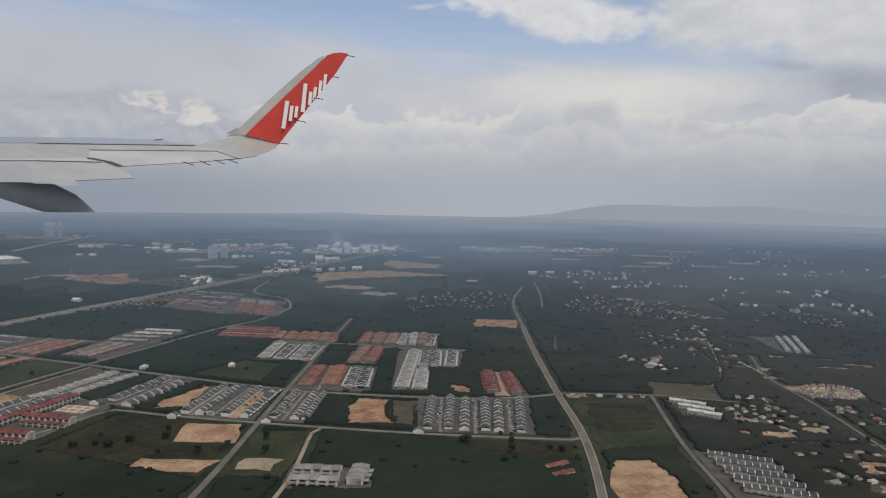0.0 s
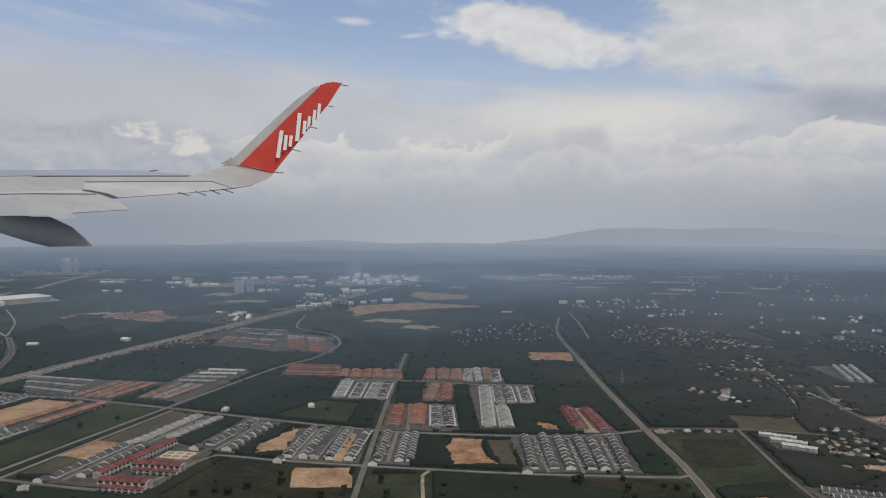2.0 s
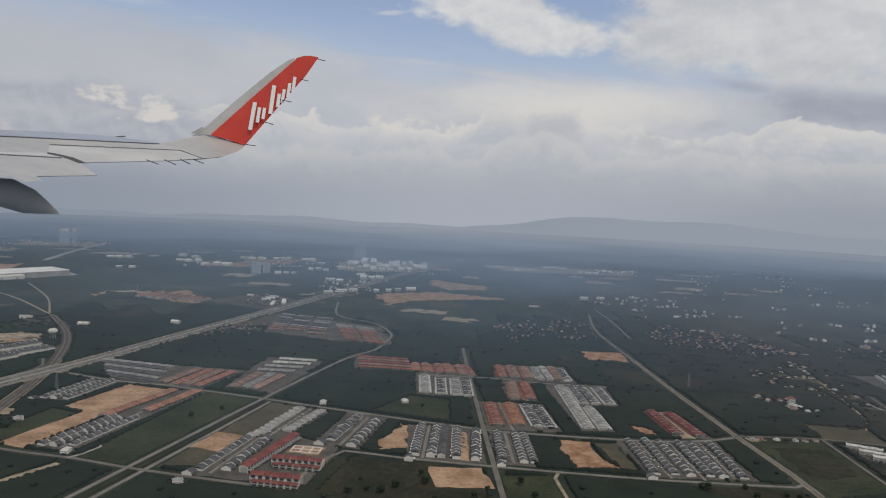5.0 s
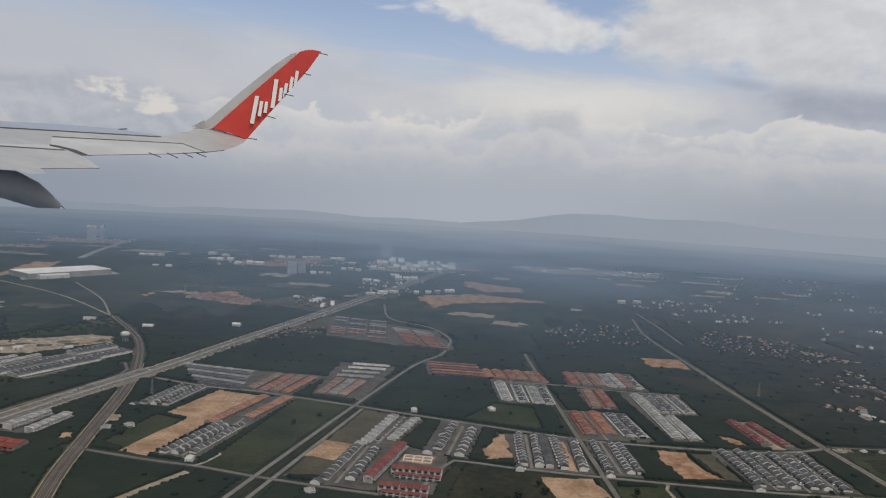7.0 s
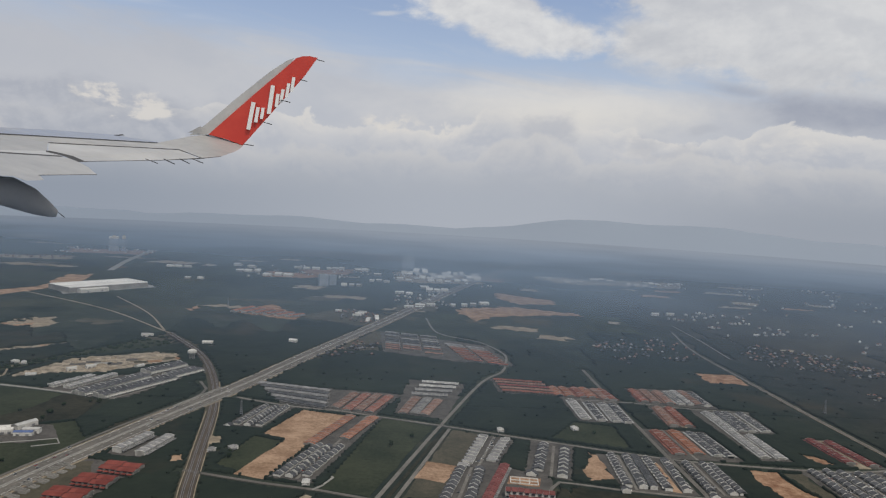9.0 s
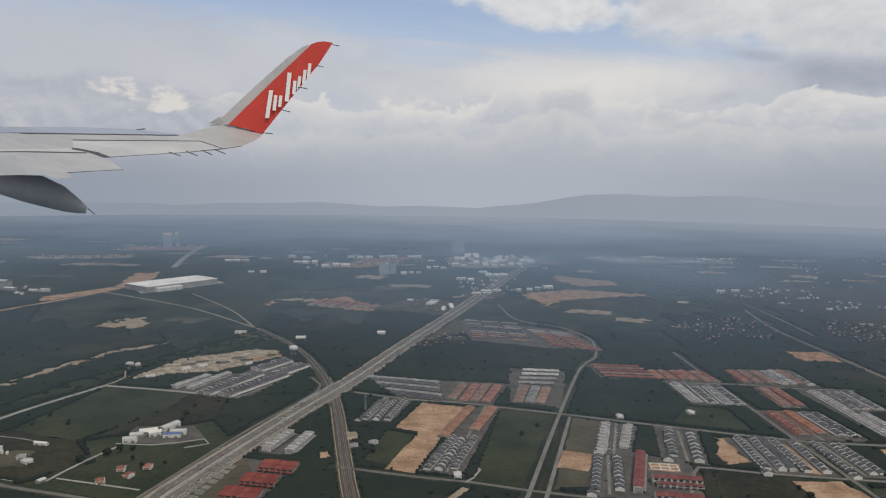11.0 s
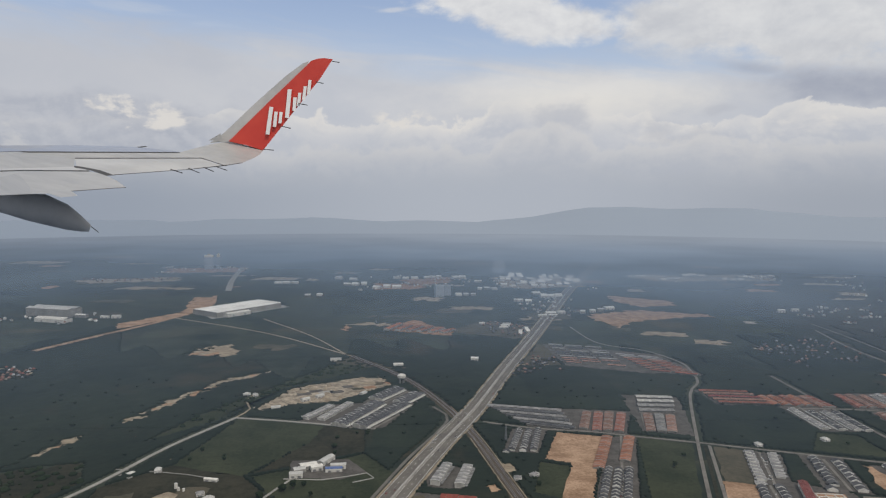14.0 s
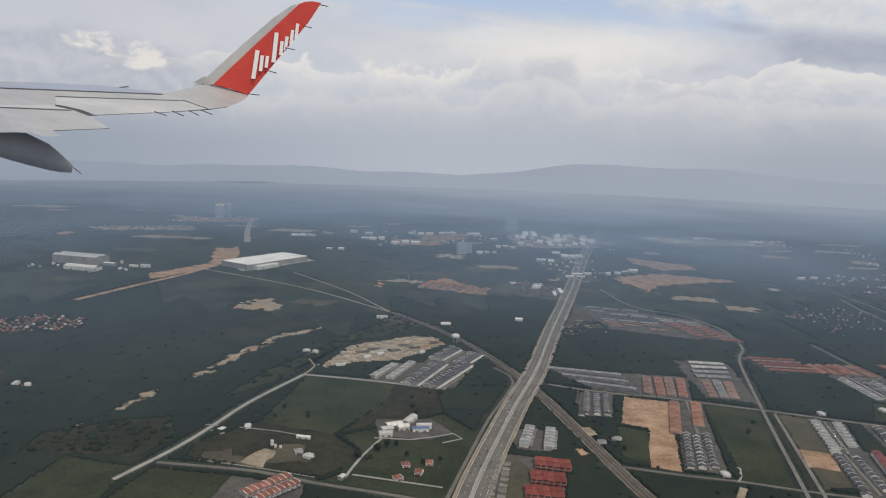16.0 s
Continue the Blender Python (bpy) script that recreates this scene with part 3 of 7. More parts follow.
road("road", [(-104.5, 95.9), (-100.2, 106.4), (-94.9, 119.3), (-91.4, 135.9), (-93.8, 150)], 0.9, 0.05, M_SAND, "broad sandy haul road through woods")
road("road", [(-93.0, 158.0), (-97.2, 180.4), (-102.0, 214.7)], 1.4, 0.05, M_CONCRETE, "pale distant road")
road("road", [(-61.6, 93.0), (-68.0, 106.0), (-78.0, 121.0)], 0.24, 0.05, M_TRACK, "pale dirt road through woods")

# ---- fields, lots and yards ----
patch("field", [(-69.6, 64.6), (-61.2, 62.2), (-61.8, 58.0), (-66.0, 50.5), (-72.2, 53.0)], 0.020, M_GRASS, "green grass field beside a concrete road", 0.15)
patch("field", [(-72.2, 53.0), (-66.0, 50.5), (-63.2, 46.4), (-66.4, 43.4), (-76.2, 46.4), (-76.2, 49.0)], 0.020, M_DARKGRASS, "rough dark grass field with pale clearings", 0.15)
patch("field", [(-61.2, 62.2), (-57.2, 61.0), (-57.0, 55.2), (-61.2, 53.0), (-65.8, 50.6), (-61.8, 58.0)], 0.021, M_DARKGRASS, "dark rough grass field", 0.2)
patch("field", [(-65.6, 50.4), (-61.4, 52.4), (-57.0, 55.0), (-54.4, 50.6), (-58.4, 39.9), (-66.2, 42.9), (-63.0, 46.4)], 0.022, M_GRASS, "green grass field round a farm compound", 0.15)
patch("field", [(-57.2, 61.0), (-50.6, 62.0), (-53.8, 53.4), (-57.0, 55.2)], 0.020, M_DARKGRASS, "rough scrub beside a service road", 0.3, False)
patch("field", [(-32.6, 58.0), (-28.2, 56.2), (-33.4, 41.6), (-36.6, 42.8)], 0.020, M_GRASS, "dark green field beside a canal", 0.1)
patch("field", [(-26.6, 55.4), (-24.4, 54.4), (-28.9, 41.4), (-31.4, 41.4)], 0.020, M_SCRUB, "greyish scrub field beside an estate", 0.12)
patch("field", [(0.8, 40.1), (8.6, 39.4), (8.2, 36.4), (4.5, 37.2), (2.4, 38.4)], 0.020, M_DARKGRASS, "dark green overgrown field", 0.2)
patch("field", [(10.1, 48.8), (15.8, 48.5), (14.6, 39.0), (9.9, 38.0)], 0.020, M_GRASS, "dark rough field beside a main road", 0.2)
patch("field", [(11.0, 47.0), (15.0, 47.0), (14.4, 42.0), (10.4, 41.0)], 0.026, M_DARKGRASS, "dark green field", 0.25)
patch("field", [(-18.6, 53.9), (-15.4, 58.6), (-12.0, 57.6), (-12.4, 51.6)], 0.020, M_GRASS, "green field beside a dark plantation", 0.3)
patch("field", [(-19.6, 43.9), (-11.4, 42.0), (-11.2, 33.6), (-21.5, 37.8)], 0.020, M_DARKGRASS, "dark scrubby field", 0.25)
patch("field", [(-42.6, 52.6), (-40.2, 51.6), (-42.4, 45.2), (-44.2, 46.4)], 0.020, M_GRASS, "dark green field beside bare sand", 0.15)
patch("field", [(2.4, 124.0), (10.0, 122.0), (9.0, 105.0), (1.0, 106.0)], 0.020, M_GRASS, "lighter green far field", 0.8)
patch("field", [(-10.0, 41.0), (-7.0, 41.0), (-7.2, 34.0), (-10.6, 34.0)], 0.020, M_GRASS, "green plot beside an estate road", 0.2)
patch("field", [(17.0, 53.0), (22.0, 52.0), (21.0, 47.8), (16.6, 49.4)], 0.020, M_SCRUB, "dry grass plot in a village", 0.3)
patch("field", [(-78.0, 44.8), (-71.0, 43.4), (-70.2, 38.0), (-80.0, 39.0)], 0.020, M_GRASS, "green field beside a country road", 0.3)
patch("field", [(-84.6, 46.6), (-79.5, 45.0), (-80.0, 38.0), (-86.0, 40.0)], 0.020, M_GRASS, "mottled green field at a wood's edge", 0.4)
patch("bare_lot", [(-39.6, 59.7), (-35.4, 58.3), (-38.1, 50.9), (-40.5, 44.1), (-42.6, 44.9), (-40.1, 51.8), (-42.1, 52.9)], 0.030, M_SAND, "large L-shaped lot of bare orange sand", 0.08)
patch("bare_lot", [(-4.7, 47.9), (-2.5, 47.6), (-2.7, 44.2), (-1.9, 42.3), (-4.9, 42.2), (-5.2, 45.9)], 0.032, M_EARTH, "rutted lot of orange and red earth", 0.25)
patch("bare_lot", [(-2.4, 47.4), (-0.6, 47.4), (-0.8, 42.0), (-2.0, 42.2)], 0.028, M_SCRUB, "scrubby brown lot", 0.3)
patch("bare_lot", [(-14.7, 42.2), (-11.2, 42.1), (-10.9, 38.9), (-14.4, 39.0)], 0.030, M_SAND, "levelled lot of pale sand", 0.2)
patch("bare_lot", [(-15.2, 36.5), (-10.9, 36.3), (-11.6, 34.6), (-15.4, 35.1)], 0.030, M_SAND, "strip of bare orange sand", 0.15)
patch("bare_lot", [(10.2, 36.7), (12.2, 36.8), (12.8, 34.1), (12.4, 31.0), (9.0, 31.0), (9.5, 34.8)], 0.030, M_SAND, "lot of bare orange sand beside a main road", 0.2)
patch("bare_lot", [(5.2, 55.2), (6.3, 55.2), (6.0, 48.7), (4.9, 48.7)], 0.045, M_TRACK, "beige sandy lane between red-roofed rows", 0.1)
patch("bare_lot", [(-5.3, 63.8), (-4.9, 63.8), (-5.0, 57.6), (-5.5, 57.6)], 0.045, M_TRACK, "beige sandy lane between terraces", 0.1)
patch("bare_lot", [(1.6, 51.6), (3.0, 51.0), (3.4, 49.2), (2.2, 49.2)], 0.032, M_EARTH, "patch of orange earth beside a road", 0.3)
patch("bare_lot", [(-29.5, 48.0), (-27.0, 47.2), (-28.3, 44.2), (-30.5, 44.8)], 0.030, M_SAND, "small lot of pale sand", 0.35)
patch("bare_lot", [(-16.4, 51.0), (-15.3, 50.2), (-15.9, 45.2), (-18.0, 45.0), (-18.1, 47.1), (-17.2, 48.0)], 0.030, M_SAND, "eroded sandy slope between estates", 0.5)
patch("bare_lot", [(-7.8, 149.4), (2.9, 140.8), (2.2, 135.3), (-5.5, 132.9), (-9.1, 140.7)], 0.030, M_SAND, "far levelled plot of bare sand", 0.6)
patch("bare_lot", [(-18.7, 124.5), (-7.7, 129.3), (3.5, 122.7), (-13.5, 116.6), (-17.2, 110.8), (-19.4, 117.8)], 0.030, M_SAND, "far plot of bare earth", 0.8)
patch("bare_lot", [(5.5, 79.6), (10.3, 79.1), (9.7, 74.0), (5.0, 74.4)], 0.030, M_EARTH, "far rectangular plot of bare earth", 0.2)
patch("bare_lot", [(-97.5, 148.0), (-93.4, 148.1), (-90.8, 135.9), (-92.2, 125.5), (-99.8, 111.2), (-101.3, 116.5), (-94.2, 128.5)], 0.030, M_SAND, "orange sand slope beside a warehouse", 0.5)
patch("building_site", [(-66.0, 75.4), (-61.0, 79.0), (-56.6, 80.6), (-54.9, 76.6), (-60.9, 69.8), (-64.9, 69.0), (-68.6, 66.8), (-68.4, 68.4)], 0.030, M_SITE, "torn-up pale sand building site", 1.0)
patch("red_lot", [(-56.5, 109.9), (-51.6, 119.4), (-45.3, 108.6), (-46.0, 105.0)], 0.030, M_EARTH, "far lot of reddish earth", 0.4)
patch("clearing", [(-82.8, 96.9), (-78.5, 99.7), (-76.1, 92.8), (-81.2, 92.1)], 0.030, M_TRACK, "pale clearing in woods", 0.8)
rng = random.Random(64)
for line, n, wide in (([(-80.2, 64.0), (-78.4, 68.6), (-76.6, 74.0), (-73.6, 79.4), (-70.4, 82.4)], 60, 0.75), ([(-84.3, 55.0), (-83.4, 57.8), (-82.6, 60.2)], 14, 0.6), ([(-82.4, 94.6), (-79.6, 93.0), (-77.0, 93.6)], 16, 1.2), ([(-85.8, 52.0), (-84.8, 53.6)], 3, 0.4)):
    for k in range(n):
        t = (k + rng.uniform(0.1, 0.9)) / n * (len(line) - 1)
        i, u = int(t), t - int(t)
        x = line[i][0] + (line[i + 1][0] - line[i][0]) * u + rng.uniform(-wide, wide) * 0.8
        y = line[i][1] + (line[i + 1][1] - line[i][1]) * u + rng.uniform(-wide, wide)
        a, e = rng.uniform(0.6, 1.3), rng.uniform(0.35, 1.0) * wide
        patch("clearing", [(x + e * p * math.cos(a) - e * q * math.sin(a), y + e * p * math.sin(a) + e * q * math.cos(a)) for p, q in ((-1.2, -0.4), (0.4, -0.6), (1.2, 0.2), (-0.3, 0.6))], 0.030 + 0.0008 * (k % 9), rng.choice((M_TRACK, M_TRACK, M_SAND, M_SITE)), "broken pale clearing in woods", 0.22)
        TAKEN.append(("line", [(x - e * 0.7 * math.cos(a), y - e * 0.7 * math.sin(a)), (x + e * 0.7 * math.cos(a), y + e * 0.7 * math.sin(a))], e * 0.8))
SCRUB_WEST = [(-76.6, 58.0), (-73.8, 66.0), (-66.4, 79.6), (-61.2, 89.0), (-57.4, 84.6), (-62.0, 79.6), (-66.6, 75.6), (-69.6, 68.4), (-71.4, 64.2)]
SCRUB_SOUTH = [(-88.0, 47.0), (-79.6, 46.4), (-77.8, 49.6), (-79.4, 54.0), (-83.0, 53.2), (-88.0, 50.6)]
patch("field", SCRUB_WEST, 0.018, M_GRASS, "open green scrub at the edge of a wood", 0.8)
patch("field", SCRUB_SOUTH, 0.017, M_DARKGRASS, "open rough ground at the edge of a wood", 0.6)
patch("clearing", [(-9.6, 36.6), (-7.6, 36.4), (-8.0, 34.8), (-9.8, 35.0)], 0.030, M_TRACK, "pale bare yard", 0.3)
YARDS = (
    [(-0.6, 48.0), (7.2, 48.0), (6.6, 40.6), (-0.7, 41.1)],
    [(4.2, 55.6), (7.0, 55.4), (7.4, 48.8), (4.2, 48.8)],
    [(-2.6, 63.8), (3.4, 63.2), (2.8, 56.4), (0.2, 56.4), (0.2, 49.6), (-2.7, 49.6)],
    [(-6.6, 71.0), (1.4, 71.0), (1.0, 64.0), (-6.8, 65.2)],
    [(-6.6, 64.6), (-3.6, 64.2), (-4.2, 57.4), (-6.9, 57.4)],
    [(-9.6, 57.2), (-4.0, 56.8), (-4.1, 49.4), (-9.8, 49.8)],
    [(-14.8, 66.2), (-9.7, 65.4), (-10.1, 58.0), (-14.8, 58.6)],
    [(-15.8, 50.6), (-10.6, 49.8), (-10.8, 42.8), (-16.0, 43.6)],
    [(-9.8, 49.3), (-7.3, 49.0), (-7.6, 42.4), (-10.1, 42.8)],
    [(-20.4, 53.4), (-17.0, 52.3), (-19.2, 45.0), (-22.4, 46.2)],
    [(-24.5, 54.4), (-21.7, 53.2), (-24.0, 47.6), (-20.6, 45.4), (-22.0, 38.8), (-29.4, 40.3)],
    [(-45.4, 68.4), (-30.6, 65.6), (-33.2, 58.7), (-41.8, 61.4)],
    [(-29.8, 71.6), (-23.6, 70.4), (-27.2, 58.0), (-31.6, 59.2)],
    [(-35.2, 58.3), (-32.6, 58.0), (-37.2, 43.6), (-40.4, 44.2)],
    [(-43.6, 60.8), (-40.2, 60.4), (-42.3, 54.2), (-45.4, 54.6)],
    [(-52.4, 74.0), (-50.8, 73.0), (-55.4, 61.4), (-63.8, 63.6), (-61.4, 69.0), (-58.0, 69.6), (-55.4, 74.6)],
    [(-51.9, 51.9), (-48.2, 51.6), (-49.4, 47.2), (-52.0, 47.8)],
    [(-52.8, 47.0), (-48.6, 45.8), (-50.4, 39.4), (-55.4, 40.2)],
    [(-33.0, 98.6), (-18.4, 91.0), (-16.6, 79.4), (-24.0, 80.6), (-32.6, 84.6)],
    [(-20.9, 73.2), (-15.1, 72.5), (-14.4, 66.6), (-20.8, 67.4)],
    [(-15.0, 70.8), (-9.0, 70.6), (-8.9, 65.4), (-14.6, 66.2)],
    [(16.8, 48.2), (19.6, 46.6), (19.2, 43.0), (16.9, 44.4)],
    [(15.0, 38.2), (19.0, 37.0), (18.6, 31.6), (14.8, 31.6)],
    [(33.2, 71.0), (38.4, 71.0), (36.0, 62.4), (33.0, 63.0)],
    [(27.2, 52.4), (32.4, 51.6), (32.0, 48.4), (27.6, 49.0)],
    [(-7.0, 35.8), (-2.8, 35.2), (-2.6, 32.6), (-7.0, 32.8)],
    [(-62.8, 53.6), (-58.2, 53.8), (-56.6, 51.0), (-58.6, 49.6), (-62.6, 50.2)],
    [(-72.4, 43.6), (-67.4, 42.0), (-67.6, 38.0), (-73.4, 39.0)],
)
for yard in YARDS:
    patch("estate_yard", yard, 0.036, M_YARD, "grey paved streets and yards of an estate", 0.1)


# ---- houses ----
def house(kind, width, depth, eaves, ridge, roof, group, label, name="house", porch=M_WHITE, gable=None):
    """One small house: a body, a hipped or pitched roof, a porch and windows. Its front looks to -y."""
    ob = thing(name, label, "house", group)
    w, d = width / 2, depth / 2
    Shape().box(-w * 0.94, w * 0.94, -d * 0.86, d * 0.94, 0, eaves).to("wall", M_WHITE, ob)
    if kind == "hip":
        Shape().box(-w - 0.008, w + 0.008, -d * 0.92 - 0.012, d + 0.008, eaves - 0.012, eaves + 0.004).to("fascia", M_WHITE, ob, "white eaves board")
        Shape().hip(-w, w, -d * 0.92, d, eaves + 0.006, ridge).to("roof", roof, ob)
        Shape().box(w * 0.97, w * 0.97 + 0.022, -d * 0.98, d * 0.35, 0, eaves + (ridge - eaves) * 0.5).to("party_wall", M_WHITE, ob)
    else:
        # the ridge runs along the row; a white gable wall stands proud of the roof
        Shape().gable(-w, w, -d * 1.04, d * 1.04, eaves, ridge).to("roof", roof, ob)
        g = Shape()
        for side in (-1, 1):
            low = [(-w - 0.012, side * d, 0.0), (-w + 0.024, side * d, 0.0), (-w + 0.024, 0, 0.0), (-w - 0.012, 0, 0.0)]
            rise = (eaves + 0.03, eaves + 0.03, ridge + 0.045, ridge + 0.045)
            high = [(p, q, z) for (p, q, o), z in zip(low, rise)]
            if side > 0:
                low.reverse(), high.reverse()
            g.hull(low, high)
        g.to("gable_wall", gable or M_WHITE, ob, "pale gable wall standing above the roof")
    Shape().box(-w * 0.55, w * 0.55, -d * 1.38, -d * 0.86, eaves * 0.62, eaves * 0.62 + 0.02).to("porch_roof", porch, ob)
    if kind == "hip":
        for x in (-w * 0.6, w * 0.25):
            Shape().box(x, x + w * 0.32, -d * 0.86 - 0.006, -d * 0.86, eaves * 0.25, eaves * 0.75).to("window", M_GLASS, ob)
    else:
        Shape().box(-w * 0.62, w * 0.5, -d * 0.86 - 0.006, -d * 0.86, eaves * 0.25, eaves * 0.6).to("window", M_GLASS, ob)
    return ob


def row(proto, a, b, count, face):
    """Copies of a house along a line; face: +1 when their fronts look to the left of the line."""
    ang = math.degrees(math.atan2(b[1] - a[1], b[0] - a[0]))
    rng = random.Random(str(a))
    for i in range(count):
        t = (i + 0.5) / count
        m = pose(a[0] + (b[0] - a[0]) * t + rng.uniform(-.03, .03), a[1] + (b[1] - a[1]) * t, 0.03, 0, 0, ang + (180 if face > 0 else 0))
        copy_thing(proto, m @ Matrix.Diagonal((1, 1, rng.uniform(0.88, 1.14), 1)))


def terrace(a, b, depth, unit, eaves, ridge, roof, group, label, porch=True, windows=False, fire=True, wall=M_WHITE, both=False, porch_paint=M_GREY):
    """A terrace of joined houses from a to b: body, roof, fire walls, porches, windows. The front is to the right of the way from a to b."""
    n = max(2, round(math.hypot(b[0] - a[0], b[1] - a[1]) / unit))
    length = math.hypot(b[0] - a[0], b[1] - a[1])
    ridge = eaves + (ridge - eaves) * 0.5
    ob = thing("terrace", label, "terrace", group, (*((np.array(a) + np.array(b)) / 2), 0.03), math.degrees(math.atan2(b[1] - a[1], b[0] - a[0])))
    l, d, u = length / 2, depth / 2, length / n
    body = Shape().box(-l, l, -d * 0.84, d * 0.84, 0, eaves)
    for i in range(n + 1):
        x = min(max(-l + i * u, -l + u * 0.2), l - u * 0.2)
        body.box(x - u * 0.2, x + u * 0.2, -d, d, 0, eaves - 0.002)
    body.to("wall", wall, ob)
    r = Shape()
    for i in range(n):
        dz = 0.016 * ((i * 7) % 3)
        r.gable(-l + i * u + 0.012, -l + (i + 1) * u - 0.012, -d - 0.05, d + 0.05, eaves - 0.02 + dz, ridge + dz)
    r.to("roof", roof, ob)
    for x in (-l + 0.005, l - 0.02):
        g = Shape()
        g.hull([(x, -d, eaves - 0.01), (x + 0.015, -d, eaves - 0.01), (x + 0.015, d, eaves - 0.01), (x, d, eaves - 0.01)],
               [(x, -0.02, ridge - 0.015), (x + 0.015, -0.02, ridge - 0.015), (x + 0.015, 0.02, ridge - 0.015), (x, 0.02, ridge - 0.015)])
        g.to("gable", wall, ob)
    if fire:
        for i in range(0, n + 1, 2 if u < 0.32 else 1):
            x = -l + i * u
            g = Shape()
            for s in ((-1, 1), (-1, 1), (-1,))[(i * 5 + n) % 3]:
                low = [(x - 0.022, s * d * 1.08, eaves), (x + 0.022, s * d * 1.08, eaves), (x + 0.022, 0, ridge), (x - 0.022, 0, ridge)]
                if s > 0:
                    low.reverse()
                g.hull(low, [(p, q, r + 0.045) for p, q, r in low])
            g.to("fire_wall", wall, ob)
    if porch:
        for side in (-1, 1) if both else (-1,):
            y0, y1 = sorted((side * d, side * (d + depth * 0.34)))
            g = Shape()
            for i in range(n):
                x = -l + i * u
                g.box(x + u * 0.12, x + u * 0.86, y0, y1, eaves * 0.50, eaves * 0.50 + 0.02)
            g.to("porch_roof", porch_paint, ob)
    if windows:
        me = mesh_of("window", *(lambda s: (s.v, s.f))(Shape().box(-u * 0.3, u * 0.3, -0.008, 0.0, 0, eaves * 0.24)), M_GLASS)
        for i in range(n):
            for z in (0.12, 0.66):
                w = new("window", me)
                w.parent = ob
                w.matrix_basis = pose(-l + (i + 0.5) * u, -d, eaves * z)
    return ob


G = "houses of the grey estate"
proto = house("chevron", 0.60, 0.62, 0.13, 0.26, M_SLATE, G, "white house with a dark grey roof and a pale gable wall", "semi_detached_house", M_SLATE)
proto.matrix_basis = pose(-0.45, 40.9, 0.03, 0, 0, 84)
for a, b, f in (((0.05, 41.4), (0.4, 47.9), 1), ((1.3, 41.4), (1.7, 48.0), 1), ((2.3, 41.2), (2.7, 47.9), -1), ((3.6, 41.2), (4.05, 47.6), 1), ((4.4, 41.0), (4.95, 47.5), -1), ((5.75, 40.9), (6.45, 47.6), 1)):
    row(proto, a, b, 10, f)
G = "white and dark estate"
proto = house("chevron", 0.54, 0.58, 0.19, 0.32, M_SLATE, G, "white two-storey house with a dark roof and a pale gable wall")
proto.matrix_basis = pose(-15.9, 43.3, 0.03, 0, 0, 82)
for a, b, f in (((-15.5, 44.0), (-14.7, 50.2), 1), ((-14.45, 43.8), (-13.6, 50.0), -1), ((-12.75, 43.5), (-12.1, 49.7), 1), ((-11.5, 43.3), (-10.75, 49.4), -1)):
    row(proto, a, b, 11, f)
G = "houses beside the estate road"
proto = house("chevron", 0.52, 0.58, 0.13, 0.26, M_SLATE, G, "white house with a dark pitched roof and a pale gable wall", "house", M_SLATE)
proto.matrix_basis = pose(-9.9, 42.6, 0.03, 0, 0, 86)
for a, b, f in (((-9.7, 43.2), (-9.25, 48.9), 1), ((-8.3, 43.0), (-7.9, 48.9), -1), ((-7.6, 43.0), (-7.3, 48.6), 1)):
    row(proto, a, b, 10, f)
G = "houses round the short street"
proto = house("chevron", 0.66, 0.74, 0.14, 0.29, M_SLATE, G, "broad white house with a grey pitched roof", "house", M_SLATE)
proto.matrix_basis = pose(-21.9, 46.0, 0.03, 0, 0, 72)
for a, b, f in (((-21.3, 46.6), (-19.5, 52.3), 1), ((-19.8, 45.4), (-18.0, 51.6), -1), ((-20.6, 49.2), (-19.9, 51.2), -1)):
    row(proto, a, b, 8 if f > 0 or a[0] > -20 else 3, f)
G = "houses of the canal estate"
proto = house("chevron", 0.64, 0.64, 0.14, 0.27, M_SLATE, G, "white house with a dark grey pitched roof beside a street", "house", M_SLATE)
proto.matrix_basis = pose(-29.1, 40.4, 0.03, 0, 0, 72)
for a, b, n, f in (((-28.75, 40.8), (-26.9, 46.8), 9, 1), ((-27.1, 40.9), (-25.5, 46.8), 9, -1)):
    row(proto, a, b, n, f)
proto = house("hip", 0.66, 0.74, 0.14, 0.27, M_GREY, G, "white house with a light grey hipped roof", "house", M_GREY)
proto.matrix_basis = pose(-26.7, 47.3, 0.03, 0, 0, 72)
for a, b, n, f in (((-26.35, 47.7), (-24.2, 54.0), 9, 1), ((-24.5, 48.2), (-22.5, 53.4), 7, -1)):
    row(proto, a, b, n, f)
G = "houses beside the sand lot"
proto = house("chevron", 0.52, 0.58, 0.14, 0.27, M_SLATE, G, "small white house with a grey pitched roof", "bungalow", M_SLATE)
proto.matrix_basis = pose(-45.0, 54.6, 0.03, 0, 0, 70)
for a, b, f in (((-44.5, 55.0), (-42.9, 60.3), 1), ((-43.6, 54.8), (-42.0, 60.3), -1), ((-42.7, 54.8), (-41.1, 60.3), 1), ((-39.7, 44.5), (-37.3, 50.8), 1), ((-38.85, 44.4), (-36.6, 50.6), -1), ((-37.8, 44.6), (-35.7, 50.6), 1)):
    row(proto, a, b, 10, f)

